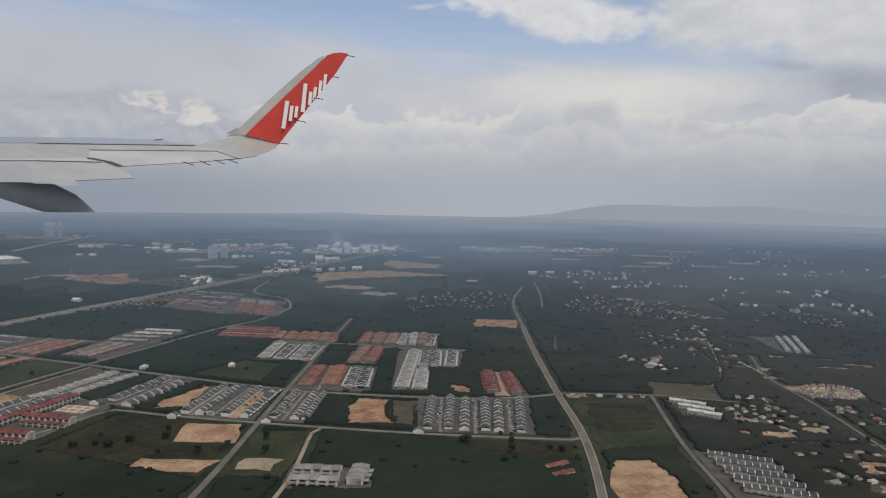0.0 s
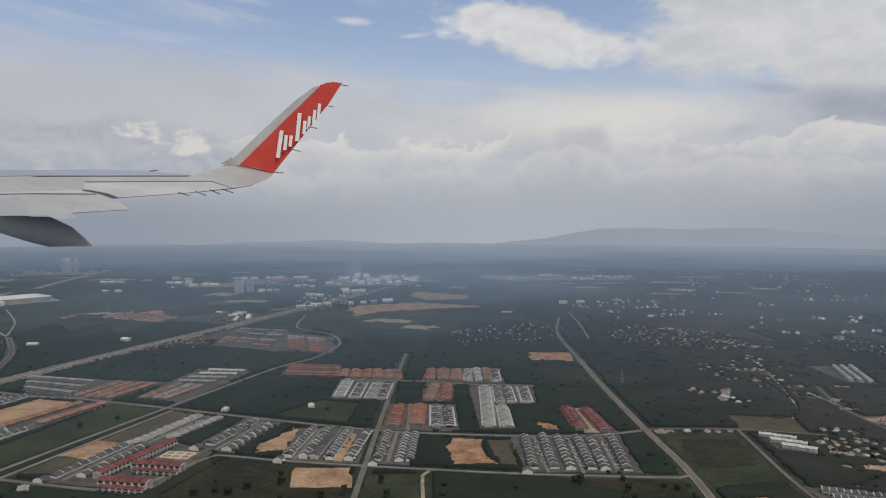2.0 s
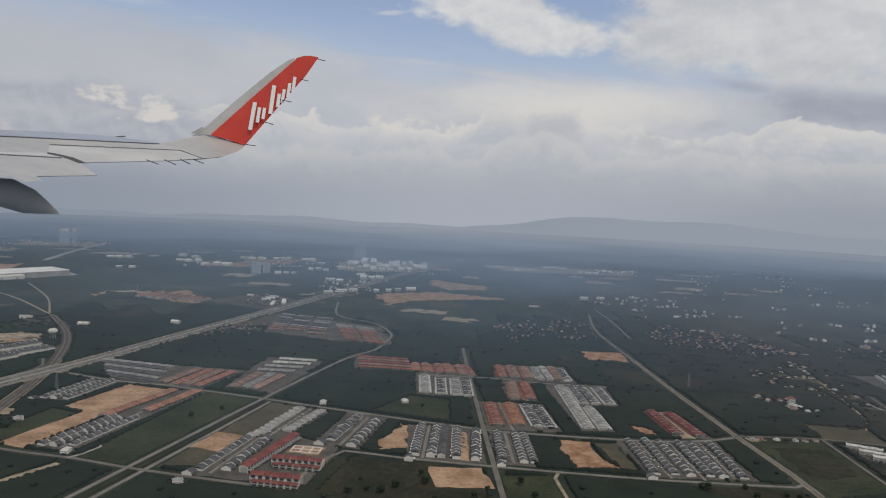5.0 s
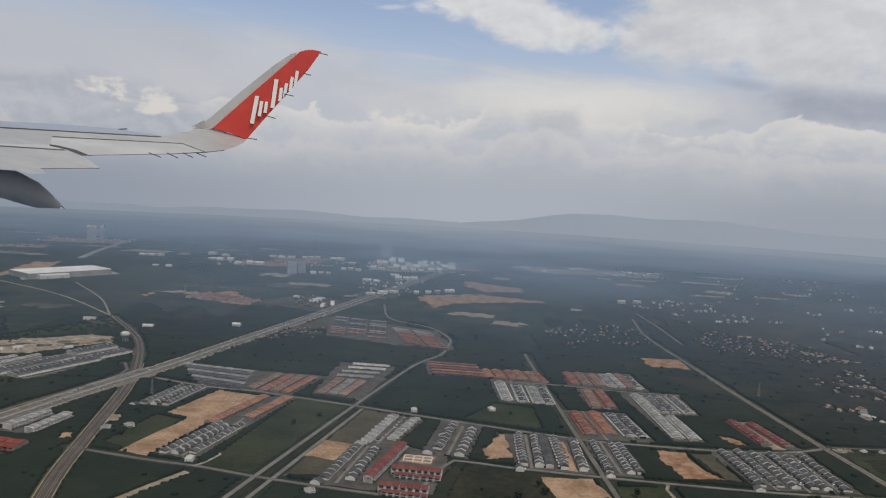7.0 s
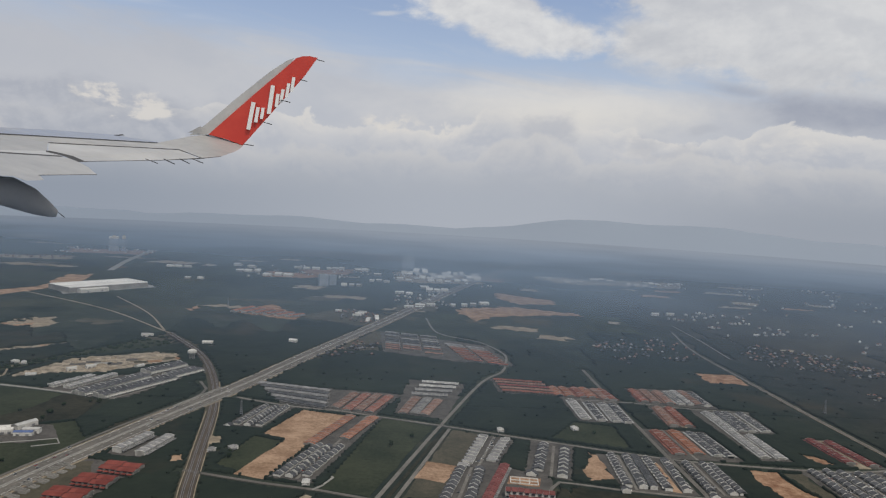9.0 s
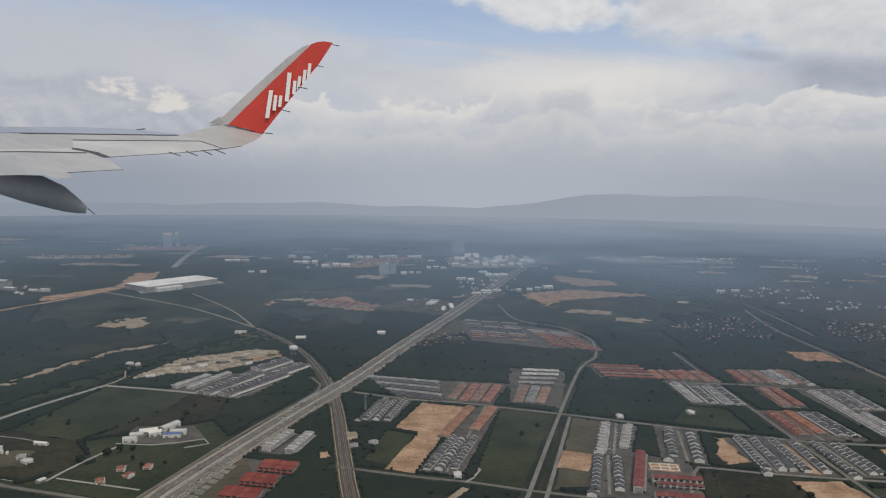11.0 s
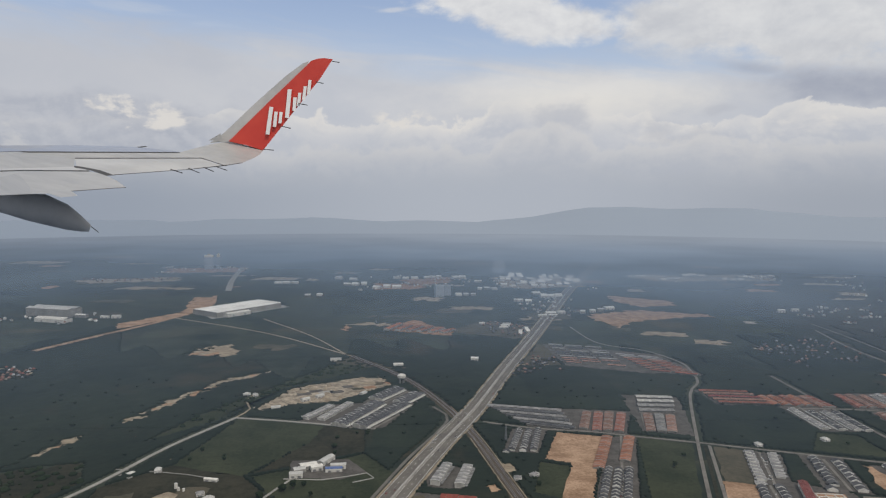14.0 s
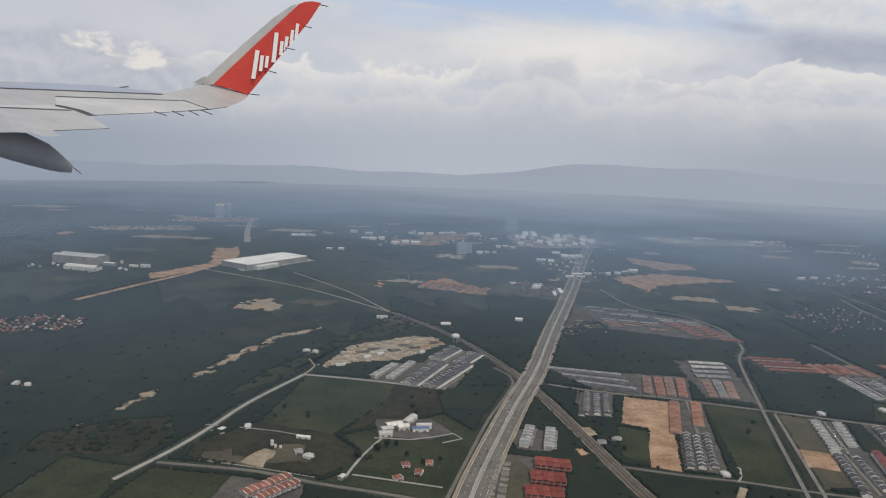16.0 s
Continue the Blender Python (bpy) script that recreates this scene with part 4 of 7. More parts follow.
for line in ([(0.85, 40.8), (1.05, 48.0)], [(2.95, 40.6), (3.4, 47.9)], [(5.05, 40.6), (5.7, 47.6)], [(-20.7, 45.2), (-18.8, 52.0)], [(-25.6, 47.2), (-23.3, 54.0)], [(-27.95, 40.4), (-26.1, 47.0)], [(-9.0, 42.9), (-8.6, 49.2)], [(-15.0, 43.6), (-14.15, 50.4)],
             [(-1.05, 49.4), (-0.7, 63.4)], [(1.45, 56.6), (1.75, 63.0)], [(-7.85, 49.6), (-7.8, 57.0)], [(-5.6, 50.0), (-5.45, 57.0)], [(-38.3, 44.2), (-33.9, 58.4)], [(-42.4, 54.4), (-41.7, 60.6)], [(-13.15, 59.4), (-12.5, 66.4)], [(-11.1, 59.0), (-10.3, 66.0)], [(-36.0, 59.6), (-34.2, 65.4)], [(-31.4, 58.6), (-28.0, 71.2)]):
    ribbon("street", line, 0.11, -0.11, 0.062, M_STREET, None, 0.03, "light grey street between rows of houses")

# terraces
T = "terraces of the hillside estate"
for a, b, roof, lab in (
    ((4.8, 49.5), (4.9, 55.2), M_MAROON, "red"), ((6.5, 49.1), (6.35, 54.8), M_MAROON, "red"),
    ((-1.85, 50.4), (-1.1, 62.6), M_GREY, "pale"), ((-0.55, 50.2), (-0.25, 55.9), M_GREY, "pale"), ((-0.25, 57.0), (0.05, 62.6), M_SLATE, "grey"),
    ((0.65, 57.0), (0.85, 62.6), M_SLATE, "grey"), ((2.0, 57.0), (2.35, 62.6), M_SLATE, "grey"),
    ((-6.0, 65.6), (-5.8, 70.2), M_RED, "red"), ((-4.9, 65.5), (-4.6, 70.2), M_BROWN, "brown"), ((-3.5, 65.3), (-3.2, 69.8), M_BROWN, "brown"),
    ((-2.3, 65.1), (-2.2, 69.8), M_GREY, "pale"), ((-1.4, 65.1), (-1.2, 70.3), M_GREY, "pale"), ((-0.5, 65.0), (-0.3, 70.3), M_BROWN, "brown"), ((0.2, 64.8), (0.5, 69.4), M_SLATE, "grey"),
    ((-6.2, 58.0), (-5.5, 63.7), M_BROWN, "brown"), ((-4.8, 58.0), (-4.4, 63.7), M_RED, "red"),
    ((-8.9, 50.6), (-8.6, 56.5), M_RED, "red"), ((-7.25, 50.8), (-7.0, 56.6), M_ORANGE, "orange"), ((-5.75, 50.5), (-5.65, 56.3), M_SLATE, "grey"), ((-4.8, 50.3), (-4.8, 55.8), M_SLATE, "grey"),
    ((-14.0, 59.3), (-13.8, 65.4), M_GREY, "pale"), ((-12.6, 58.9), (-12.3, 64.7), M_SLATE, "grey"), ((-11.3, 58.7), (-10.9, 64.5), M_GREY, "pale"), ((-10.3, 58.5), (-9.95, 64.3), M_SLATE, "grey"),
    ((-14.5, 66.9), (-14.5, 70.2), M_ORANGE, "orange"), ((-13.4, 66.8), (-13.5, 70.2), M_ORANGE, "orange"), ((-12.1, 66.6), (-12.2, 70.1), M_RED, "red"), ((-11.2, 66.5), (-11.3, 70.1), M_ORANGE, "orange"), ((-9.9, 65.8), (-10.1, 69.9), M_BROWN, "brown"), ((-9.2, 65.8), (-9.5, 69.9), M_RED, "red"),
):
    tiled = roof not in (M_GREY, M_SLATE)
    terrace(a, b, 0.74 if tiled else 0.66, 0.31, 0.15, 0.31, roof, T, "terrace of small joined houses with a %s pitched roof" % lab, porch=True, both=True, wall=M_CONCRETE if tiled else M_WHITE, porch_paint=roof if tiled else M_PALE)
terrace((-13.75, 43.7), (-12.95, 49.9), 0.50, 0.5, 0.26, 0.40, M_SLATE, "terraces of the white estate", "long white terrace with a plain dark roof", porch=False, fire=False)
T = "terraces of the canal estate"
terrace((-26.0, 40.6), (-23.7, 46.8), 0.60, 0.33, 0.40, 0.58, M_MAROON, T, "long white terrace with a maroon tiled roof", windows=True, fire=False)
for a, b in (((-24.5, 42.2), (-21.3, 41.6)), ((-25.3, 39.5), (-22.3, 38.9))):
    terrace(a, b, 0.62, 0.42, 0.50, 0.72, M_MAROON, T, "white two-storey terrace with a maroon roof and balconies", windows=True, fire=False)
    terrace((a[0] + 0.15, a[1] - 0.55), (b[0] - 0.1, b[1] - 0.55), 0.34, 0.42, 0.26, 0.36, M_MAROON, T, "low white front wing with a maroon roof", porch=True, windows=True, fire=False)
T = "terraces above the sand lot"
for a, b, roof, lab in (
    ((-36.9, 60.2), (-35.2, 65.2), M_BROWN, "brown"), ((-35.8, 59.6), (-34.1, 65.0), M_RED, "red"), ((-34.8, 59.6), (-33.0, 65.0), M_BROWN, "brown"), ((-33.8, 59.3), (-31.9, 64.6), M_RED, "red"),
    ((-28.4, 70.6), (-24.6, 70.0), M_PALE, "pale"), ((-28.8, 69.0), (-25.0, 68.6), M_PALE, "pale"), ((-29.3, 67.4), (-25.6, 67.0), M_GREY, "grey"), ((-29.7, 65.8), (-26.2, 65.4), M_GREY, "grey"),
    ((-30.8, 59.2), (-29.3, 64.4), M_BROWN, "brown"), ((-29.8, 59.1), (-28.2, 64.2), M_GREY, "grey"), ((-28.9, 58.9), (-27.2, 63.8), M_BROWN, "brown"),
):
    terrace(a, b, 0.80, 0.40, 0.14, 0.30, roof, T, "long terrace with a %s pitched roof" % lab, porch=False, wall=M_CONCRETE)
for k in range(6):
    terrace((-44.9 + 0.5 * k, 68.0 - 1.08 * k), (-37.7 + 0.02 * k, 65.8 - 1.08 * k), 0.56, 0.35, 0.16, 0.28, (M_GREY, M_SLATE)[k % 2], T, "long low terrace with a grey roof", both=True, wall=M_CONCRETE, porch_paint=M_GREY, fire=False)
T = "terraces beside the sand lot"
for a, b, roof in (((-38.2, 50.7), (-35.3, 58.0), M_ORANGE), ((-35.6, 52.1), (-33.3, 57.9), M_ORANGE)):
    terrace(a, b, 0.84, 0.40, 0.14, 0.30, roof, T, "long terrace with an orange tiled roof", porch=False, wall=M_CONCRETE)
T = "terraces of the new railway estate"
for a, b in (((-59.0, 61.6), (-55.5, 68.5)), ((-57.1, 61.0), (-52.9, 68.1)), ((-55.9, 69.8), (-53.4, 73.8)), ((-53.3, 68.5), (-51.3, 71.9))):
    ux, uy = (b[0] - a[0]) / math.dist(a, b), (b[1] - a[1]) / math.dist(a, b)
    for off, hi in ((0.40, 0.34), (1.18, 0.36)):
        terrace((a[0] - uy * off, a[1] + ux * off), (b[0] - uy * off, b[1] + ux * off), 0.74, 0.30, hi, hi + 0.13, M_SLATE, T, "new white two-storey terrace with a dark roof", both=True, porch_paint=M_WHITE, fire=off > 1)
    ribbon("street", [(a[0] + uy * 0.32, a[1] - ux * 0.32), (b[0] + uy * 0.32, b[1] - ux * 0.32)], 0.13, -0.13, 0.064, M_STREET, None, 0.03, "light grey street before new terraces")
for a, b in (((-61.6, 63.9), (-59.2, 69.0)), ((-63.2, 64.3), (-61.0, 68.2))):
    terrace(a, b, 0.8, 0.36, 0.24, 0.32, M_GREY, T, "unfinished terrace with a grey roof", porch=False)
T = "shop rows beside the highway"
for a, b in (((-51.4, 48.2), (-50.2, 51.6)), ((-49.6, 47.6), (-48.6, 51.2))):
    terrace(a, b, 0.72, 0.30, 0.36, 0.46, M_GREY, T, "shop row with a grey roof and pale ends")
T = "red-roofed rows beside the highway"
for a, b in (((-51.2, 45.0), (-48.7, 44.3)), ((-52.0, 42.8), (-49.6, 42.2)), ((-52.8, 40.7), (-50.3, 40.1))):
    c = (a[0] + 0.1, a[1] + 0.75), (b[0] + 0.1, b[1] + 0.75)
    terrace(a, b, 0.66, 0.42, 0.30, 0.44, M_BRIGHTRED, T, "terrace with a bright red tiled roof", windows=True, fire=False, wall=M_CONCRETE, porch_paint=M_BRIGHTRED)
    terrace(*c, 0.60, 0.42, 0.30, 0.44, M_BRIGHTRED, T, "terrace with a bright red tiled roof", fire=False, wall=M_CONCRETE, porch_paint=M_BRIGHTRED)
terrace((-71.1, 40.7), (-68.6, 43.2), 0.8, 0.42, 0.28, 0.42, M_RED, "red-roofed rows by the country road", "low terrace with a red tiled roof")
terrace((-70.2, 40.0), (-67.9, 42.3), 0.7, 0.42, 0.28, 0.42, M_RED, "red-roofed rows by the country road", "terrace with a red tiled roof")
T = "far terraces"
for k in range(10):
    y = 97.6 - 1.22 * k
    roof = (M_GREY, M_SLATE, M_GREY, M_GREY, M_SLATE, M_SLATE, M_GREY, M_BROWN, M_BROWN, M_BROWN)[k]
    for u, v in ((0.0, 0.26), (0.31, 0.62), (0.68, 0.98)):
        if (k * 3 + int(u * 10)) % 7 != 2:
            terrace((-32.2 + 7.3 * u, y - 2.6 * u), (-32.2 + 7.3 * v, y - 2.6 * v), 0.55, 0.40, 0.18, 0.30, roof, T, "far terrace with a dull pitched roof", porch=False, fire=False, wall=M_CONCRETE)
for k in range(9):
    y = 91.0 - 1.12 * k
    roof = (M_GREY, M_GREY, M_BROWN, M_RED, M_BROWN, M_RED, M_BROWN, M_BROWN, M_RED)[k]
    for u, v in ((0.0, 0.44), (0.54, 1.0)):
        terrace((-24.2 + 0.2 * k + 5 * u, y - 2.6 * u), (-24.2 + 0.2 * k + 5 * v, y - 2.6 * v), 0.55, 0.40, 0.18, 0.30, roof, T, "far terrace with a reddish roof", porch=False, fire=False, wall=M_CONCRETE)
for k in range(5):
    terrace((-20.5 + 0.05 * k, 72.6 - 1.1 * k), (-15.3 + 0.14 * k, 71.8 - 1.1 * k), 0.56, 0.36, 0.17, 0.30, (M_RED, M_BROWN, M_MAROON, M_BROWN, M_RED)[k], T, "long terrace with a dull red roof", both=True, porch_paint=M_SCRUB, fire=False, wall=M_CONCRETE)
for a, b in (((17.0, 47.4), (19.0, 46.2)), ((17.2, 46.2), (19.1, 45.0)), ((17.4, 45.0), (19.1, 43.8))):
    terrace(a, b, 0.5, 0.33, 0.30, 0.42, M_PALE, "village terraces", "white terrace with a pale roof")
for k in range(5):
    terrace((15.6, 37.3 - 1.1 * k), (18.6, 36.1 - 1.1 * k), 0.52, 0.36, 0.26, 0.38, M_SLATE, "village terraces", "white terrace with a pale grey roof")
for a, b in (((33.8, 63.6), (36.0, 70.1)), ((34.6, 63.4), (36.8, 70.1)), ((35.3, 63.0), (37.8, 70.2))):
    terrace(a, b, 0.34, 0.5, 0.24, 0.32, M_GREY, "village terraces", "white terrace with a pale roof")
patch("bare_lot", [(27.4, 51.8), (31.6, 51.9), (32.4, 49.6), (30.8, 48.2), (27.9, 48.6)], 0.04, M_TRACK, "beige ground of a small new estate", 0.3)
proto = house("chevron", 0.46, 0.46, 0.18, 0.30, M_BROWN, "houses of the new estate", "small beige house with a brown roof")
proto.matrix_basis = pose(30.0, 50.0, 0.04, 0, 0, 20)
for k in range(16):
    a = k * 0.39
    copy_thing(proto, pose(29.9 + 1.9 * math.cos(a), 50.1 + 1.35 * math.sin(a), 0.04, 0, 0, math.degrees(a) + 90))
terrace((-6.7, 34.8), (-4.3, 34.6), 0.62, 0.5, 0.30, 0.42, M_GREY, "sheds in the field", "low grey-roofed workshop row", fire=False, windows=True)
terrace((-6.7, 33.5), (-4.3, 33.3), 0.62, 0.5, 0.30, 0.42, M_GREY, "sheds in the field", "low grey-roofed workshop row", fire=False, windows=True)
terrace((-3.5, 33.2), (-3.3, 34.9), 0.8, 0.5, 0.36, 0.50, M_GREY, "sheds in the field", "low workshop with a pale grey roof", fire=False)

terrace((6.3, 35.3), (7.5, 35.9), 0.34, 0.4, 0.20, 0.30, M_RED, "sheds in the field", "small low shed with a red roof", porch=False, fire=False)
terrace((6.5, 34.3), (7.6, 34.8), 0.30, 0.4, 0.20, 0.30, M_MAROON, "sheds in the field", "small low shed with a red roof", porch=False, fire=False)


# ---- trees ----
def icosahedron():
    p = (1 + 5 ** 0.5) / 2
    v = np.array([(-1, p, 0), (1, p, 0), (-1, -p, 0), (1, -p, 0), (0, -1, p), (0, 1, p), (0, -1, -p), (0, 1, -p), (p, 0, -1), (p, 0, 1), (-p, 0, -1), (-p, 0, 1)], float)
    f = np.array([(0, 11, 5), (0, 5, 1), (0, 1, 7), (0, 7, 10), (0, 10, 11), (1, 5, 9), (5, 11, 4), (11, 10, 2), (10, 7, 6), (7, 1, 8),
                  (3, 9, 4), (3, 4, 2), (3, 2, 6), (3, 6, 8), (3, 8, 9), (4, 9, 5), (2, 4, 11), (6, 2, 10), (8, 6, 7), (9, 8, 1)])
    return v / np.linalg.norm(v[0]), f


def clumps(name, centres, radii, tall, material, label, seed, low=False):
    """Many uneven crowns in one mesh."""
    rng = np.random.default_rng(seed)
    bv, bf = icosahedron()
    n = len(centres)
    ang = rng.uniform(0, 2 * np.pi, n)
    c, s = np.cos(ang), np.sin(ang)
    v = np.repeat(bv[None], n, 0) * rng.uniform(0.8, 1.2, (n, 12, 1))
    x = v[..., 0] * c[:, None] - v[..., 1] * s[:, None]
    y = v[..., 0] * s[:, None] + v[..., 1] * c[:, None]
    out = np.stack((x * radii[:, None] + centres[:, None, 0], y * radii[:, None] + centres[:, None, 1], v[..., 2] * radii[:, None] * (0.09 if low else 0.6) + tall[:, None]), -1).reshape(-1, 3)
    bf = bf[[i for i in range(20) if i not in (10, 11, 12, 13, 14)]] if low else bf
    faces = (bf[None] + 12 * np.arange(n)[:, None, None]).reshape(-1)
    me = bpy.data.meshes.new(name)
    me.vertices.add(len(out))
    me.vertices.foreach_set("co", out.ravel())
    me.loops.add(len(faces))
    me.loops.foreach_set("vertex_index", faces)
    me.polygons.add(len(faces) // 3)
    me.polygons.foreach_set("loop_start", np.arange(0, len(faces), 3))
    me.polygons.foreach_set("use_smooth", np.ones(len(faces) // 3, bool))
    me.update(calc_edges=True)
    me.materials.append(material)
    return tagged(new(name, me), label, "trees", "", "stuff")


CELL, X0, Y0, NX, NY = 0.2, -150.0, 22.0, 1250, 700
free = np.ones((NY, NX), bool)


def claim():
    """Marks the cells of the plan that are taken by roads, fields and yards."""
    for kind, pts, reach in TAKEN:
        line = smooth_line(pts, 0.5) if kind == "line" else pts
        xs, ys = [p[0] for p in line], [p[1] for p in line]
        i0, i1 = max(0, int((min(xs) - reach - X0) / CELL)), min(NX, int((max(xs) + reach - X0) / CELL) + 2)
        j0, j1 = max(0, int((min(ys) - reach - Y0) / CELL)), min(NY, int((max(ys) + reach - Y0) / CELL) + 2)
        if i1 <= i0 or j1 <= j0:
            continue
        px, py = np.meshgrid(X0 + CELL * (np.arange(i0, i1) + 0.5), Y0 + CELL * (np.arange(j0, j1) + 0.5))
        if kind != "line":
            hit = inside(px, py, list(pts))
            if kind == "broken":
                q = 1.0 if py.mean() < 105 else 0.35
                hit &= np.sin(q * (1.7 * px + 1.3 * py)) + np.sin(q * (2.9 * px - 2.1 * py) + 1) + np.sin(q * (0.9 * px + 3.7 * py) + 2) > -0.3
            free[j0:j1, i0:i1] &= ~hit
        else:
            r = int(reach / CELL) + 1
            for x, y in line:
                i, j = int((x - X0) / CELL), int((y - Y0) / CELL)
                a, b, c, d = max(0, i - r), min(NX, i + r + 1), max(0, j - r), min(NY, j + r + 1)
                if b > a and d > c:
                    gx, gy = np.meshgrid(X0 + CELL * (np.arange(a, b) + 0.5) - x, Y0 + CELL * (np.arange(c, d) + 0.5) - y)
                    free[c:d, a:b] &= gx * gx + gy * gy > reach * reach


claim()


def scatter(x0, x1, y0, y1, step, seed, loose=0.45, keep=1.0):
    rng = np.random.default_rng(seed)
    gx, gy = np.meshgrid(np.arange(x0, x1, step), np.arange(y0, y1, step))
    p = np.stack((gx.ravel(), gy.ravel()), -1) + rng.uniform(-loose * step, loose * step, (gx.size, 2))
    p = p[rng.random(len(p)) < keep]
    i = np.clip(((p[:, 0] - X0) / CELL).astype(int), 0, NX - 1)
    j = ((p[:, 1] - Y0) / CELL).astype(int)
    ok = (j >= NY) | free[np.clip(j, 0, NY - 1), i]
    # only what lies within the fan of the views, on the flat land
    ok &= np.hypot(p[:, 0] + 30, p[:, 1]) < 338
    ok &= (p[:, 0] > -70 - 0.78 * p[:, 1]) & (p[:, 0] < 4 + 0.72 * p[:, 1])
    return p[ok], rng


# ---- the far towns ----
def shed(at, w, d, h, turn, roof=M_PALE, wall=M_WHITE, name="warehouse", label="long low warehouse with a pale sheet roof", group="", bays=1):
    ob = thing(name, label, name.replace("_", " "), group, (*at, 0.0), turn)
    Shape().box(-w / 2, w / 2, -d / 2, d / 2, 0, h).to("wall", wall, ob)
    for k in range(bays):
        y0, y1 = -d / 2 + d * k / bays, -d / 2 + d * (k + 1) / bays
        Shape().gable(-w / 2 - 0.03, w / 2 + 0.03, y0, y1, h, h + 0.12 * (y1 - y0) + 0.02).to("roof", roof, ob)
    for k in (-0.25, 0.25) if at[1] < 150 else ():
        Shape().box(w * k - 0.12, w * k + 0.12, -d / 2 - 0.012, -d / 2, 0, h * 0.6).to("loading_door", M_STEEL, ob)
    return ob


def tower(at, w, d, h, turn, label, wall=M_WHITE, floors=10):
    ob = thing("apartment_block", label, "apartment block", "", (*at, 0.0), turn)
    Shape().box(-w / 2, w / 2, -d / 2, d / 2, 0, h).to("wall", wall, ob)
    Shape().box(-w * 0.15, w * 0.15, -d * 0.3, d * 0.3, h, h + 0.22).to("roof_house", M_CONCRETE, ob)
    # grey instead of dark glass: the bands' colour holds the haze's weak contrast
    band = mesh_of("window_band", *(lambda q: (q.v, q.f))(Shape().box(-w * 0.42, w * 0.42, -0.012, 0, 0, h / floors * 0.22)), M_GREY)
    for k in range(floors):
        b = new("window_band", band)
        b.parent = ob
        b.matrix_basis = pose(0, -d / 2, h * (k + 0.3) / floors)
    return ob


TAKEN.clear()
S = "far industrial sheds"
rng = random.Random(11)
spots = ((-25.5, 180.0, 5, 6), (-22.5, 185.0, 4, 8), (-22.8, 170.0, 5, 5), (-17.7, 175.5, 7, 5), (-13.3, 183.0, 5, 7), (-13.5, 170.5, 4, 5), (-9.6, 176.0, 4, 6), (-19.0, 166.0, 6, 3), (-27.5, 166.0, 4, 3), (-8.0, 184.0, 3, 5), (-16.5, 180.0, 3, 8), (-20.0, 179.0, 3, 5),
         (-28.2, 141.0, 4, 2.5), (-21.0, 147.5, 5, 3), (-23.5, 152.0, 3, 3), (-33.5, 160.0, 5, 2), (-27.0, 122.6, 4, 1.2), (-24.8, 125.8, 4, 1.2), (-64.8, 168.9, 6, 3), (-57.0, 163.5, 7, 3), (-52.4, 182.0, 7, 3), (-45.2, 184.2, 5, 3), (-38.3, 183.0, 4, 3), (-34.0, 174.0, 3, 2),
         (-39.4, 150.8, 5, 2.5), (-70.0, 182.0, 3, 3), (-66.0, 179.0, 3, 2), (-82.0, 172.0, 6, 1.5), (-74.0, 150.0, 2, 1.5), (-71.5, 150.5, 2, 1.5), (11.1, 185.6, 5, 2), (17.8, 178.5, 6, 2), (28.2, 187.7, 7, 3), (34.8, 178.2, 6, 2), (40.4, 182.6, 5, 3), (48.2, 185.6, 4, 2),
         (19.1, 126.1, 2.4, 0.9), (22.6, 127.4, 2.4, 0.9), (-3.8, 286.0, 9, 4), (10.3, 290.2, 8, 4), (23.7, 281.3, 8, 4), (34.8, 296.5, 9, 5), (2.0, 280.0, 6, 3), (17.0, 300.0, 7, 5), (-110.2, 123.5, 3.5, 1.2), (-104.8, 122.3, 4, 1.0), (-44.1, 88.2, 1.6, 1.1), (-36.8, 111.2, 2.4, 0.7), (-36.4, 112.4, 2.4, 0.7),
         (-36.0, 113.6, 2.4, 0.7), (-34.8, 106.5, 0.9, 4.5), (-33.6, 108.4, 0.9, 4.5), (-40.0, 114.9, 1.6, 1.0), (-17.4, 127.2, 1.7, 1.4), (-19.6, 126.0, 1.4, 1.4), (-15.6, 128.2, 1.8, 1.4), (-13.2, 130.6, 3.0, 2.0), (-62.4, 88.6, 2.4, 0.7), (-54.2, 85.6, 2.0, 1.2))
for x, y, w, d in spots:
    n = 3 if w >= 5 else 2 if w >= 4 else 1
    for k in range(n):
        shed((x + w * ((k + 0.5) / n - 0.5), y + (rng.uniform(-0.3, 0.3) * d if n > 1 else 0)), w / n * (rng.uniform(0.6, 0.92) if n > 1 else 0.6), d * (rng.uniform(0.4, 0.9) if n > 1 else 0.7), rng.uniform(0.25, 0.5), rng.uniform(-12, 12) - (8 if x < -40 else 0), rng.choice((M_SHED, M_SHED, M_SHED, M_PALE, M_WHITE)), rng.choice((M_WHITE, M_WHITE, M_CONCRETE)), group=S)
big = shed((-84.4, 130.2), 15.0, 6.8, 0.9, 52, M_SHED, M_CONCRETE, "factory", "vast flat factory with a pale ribbed roof", bays=8)
shed((-83.4, 124.8), 5.0, 1.2, 0.6, 50, M_WHITE, M_WHITE, "warehouse", "low white annexe beside a vast factory")
shed((-116.0, 125.8), 9.0, 3.4, 1.4, -18, M_PALE, M_CONCRETE, "factory", "long grey factory with a pale roof", bays=2)
shed((-113.0, 119.2), 6.0, 2.0, 0.6, -18, M_WHITE, M_WHITE, "warehouse", "low white warehouse in woods")
for k in range(6):
    terrace((-56.2 + 1.75 * k, 109.6 - 0.5 * k), (-54.0 + 1.75 * k, 114.6 - 1.0 * k), 0.9, 0.45, 0.28, 0.46, M_ORANGE, "rows on the red lot", "long far terrace with an orange roof", fire=False)
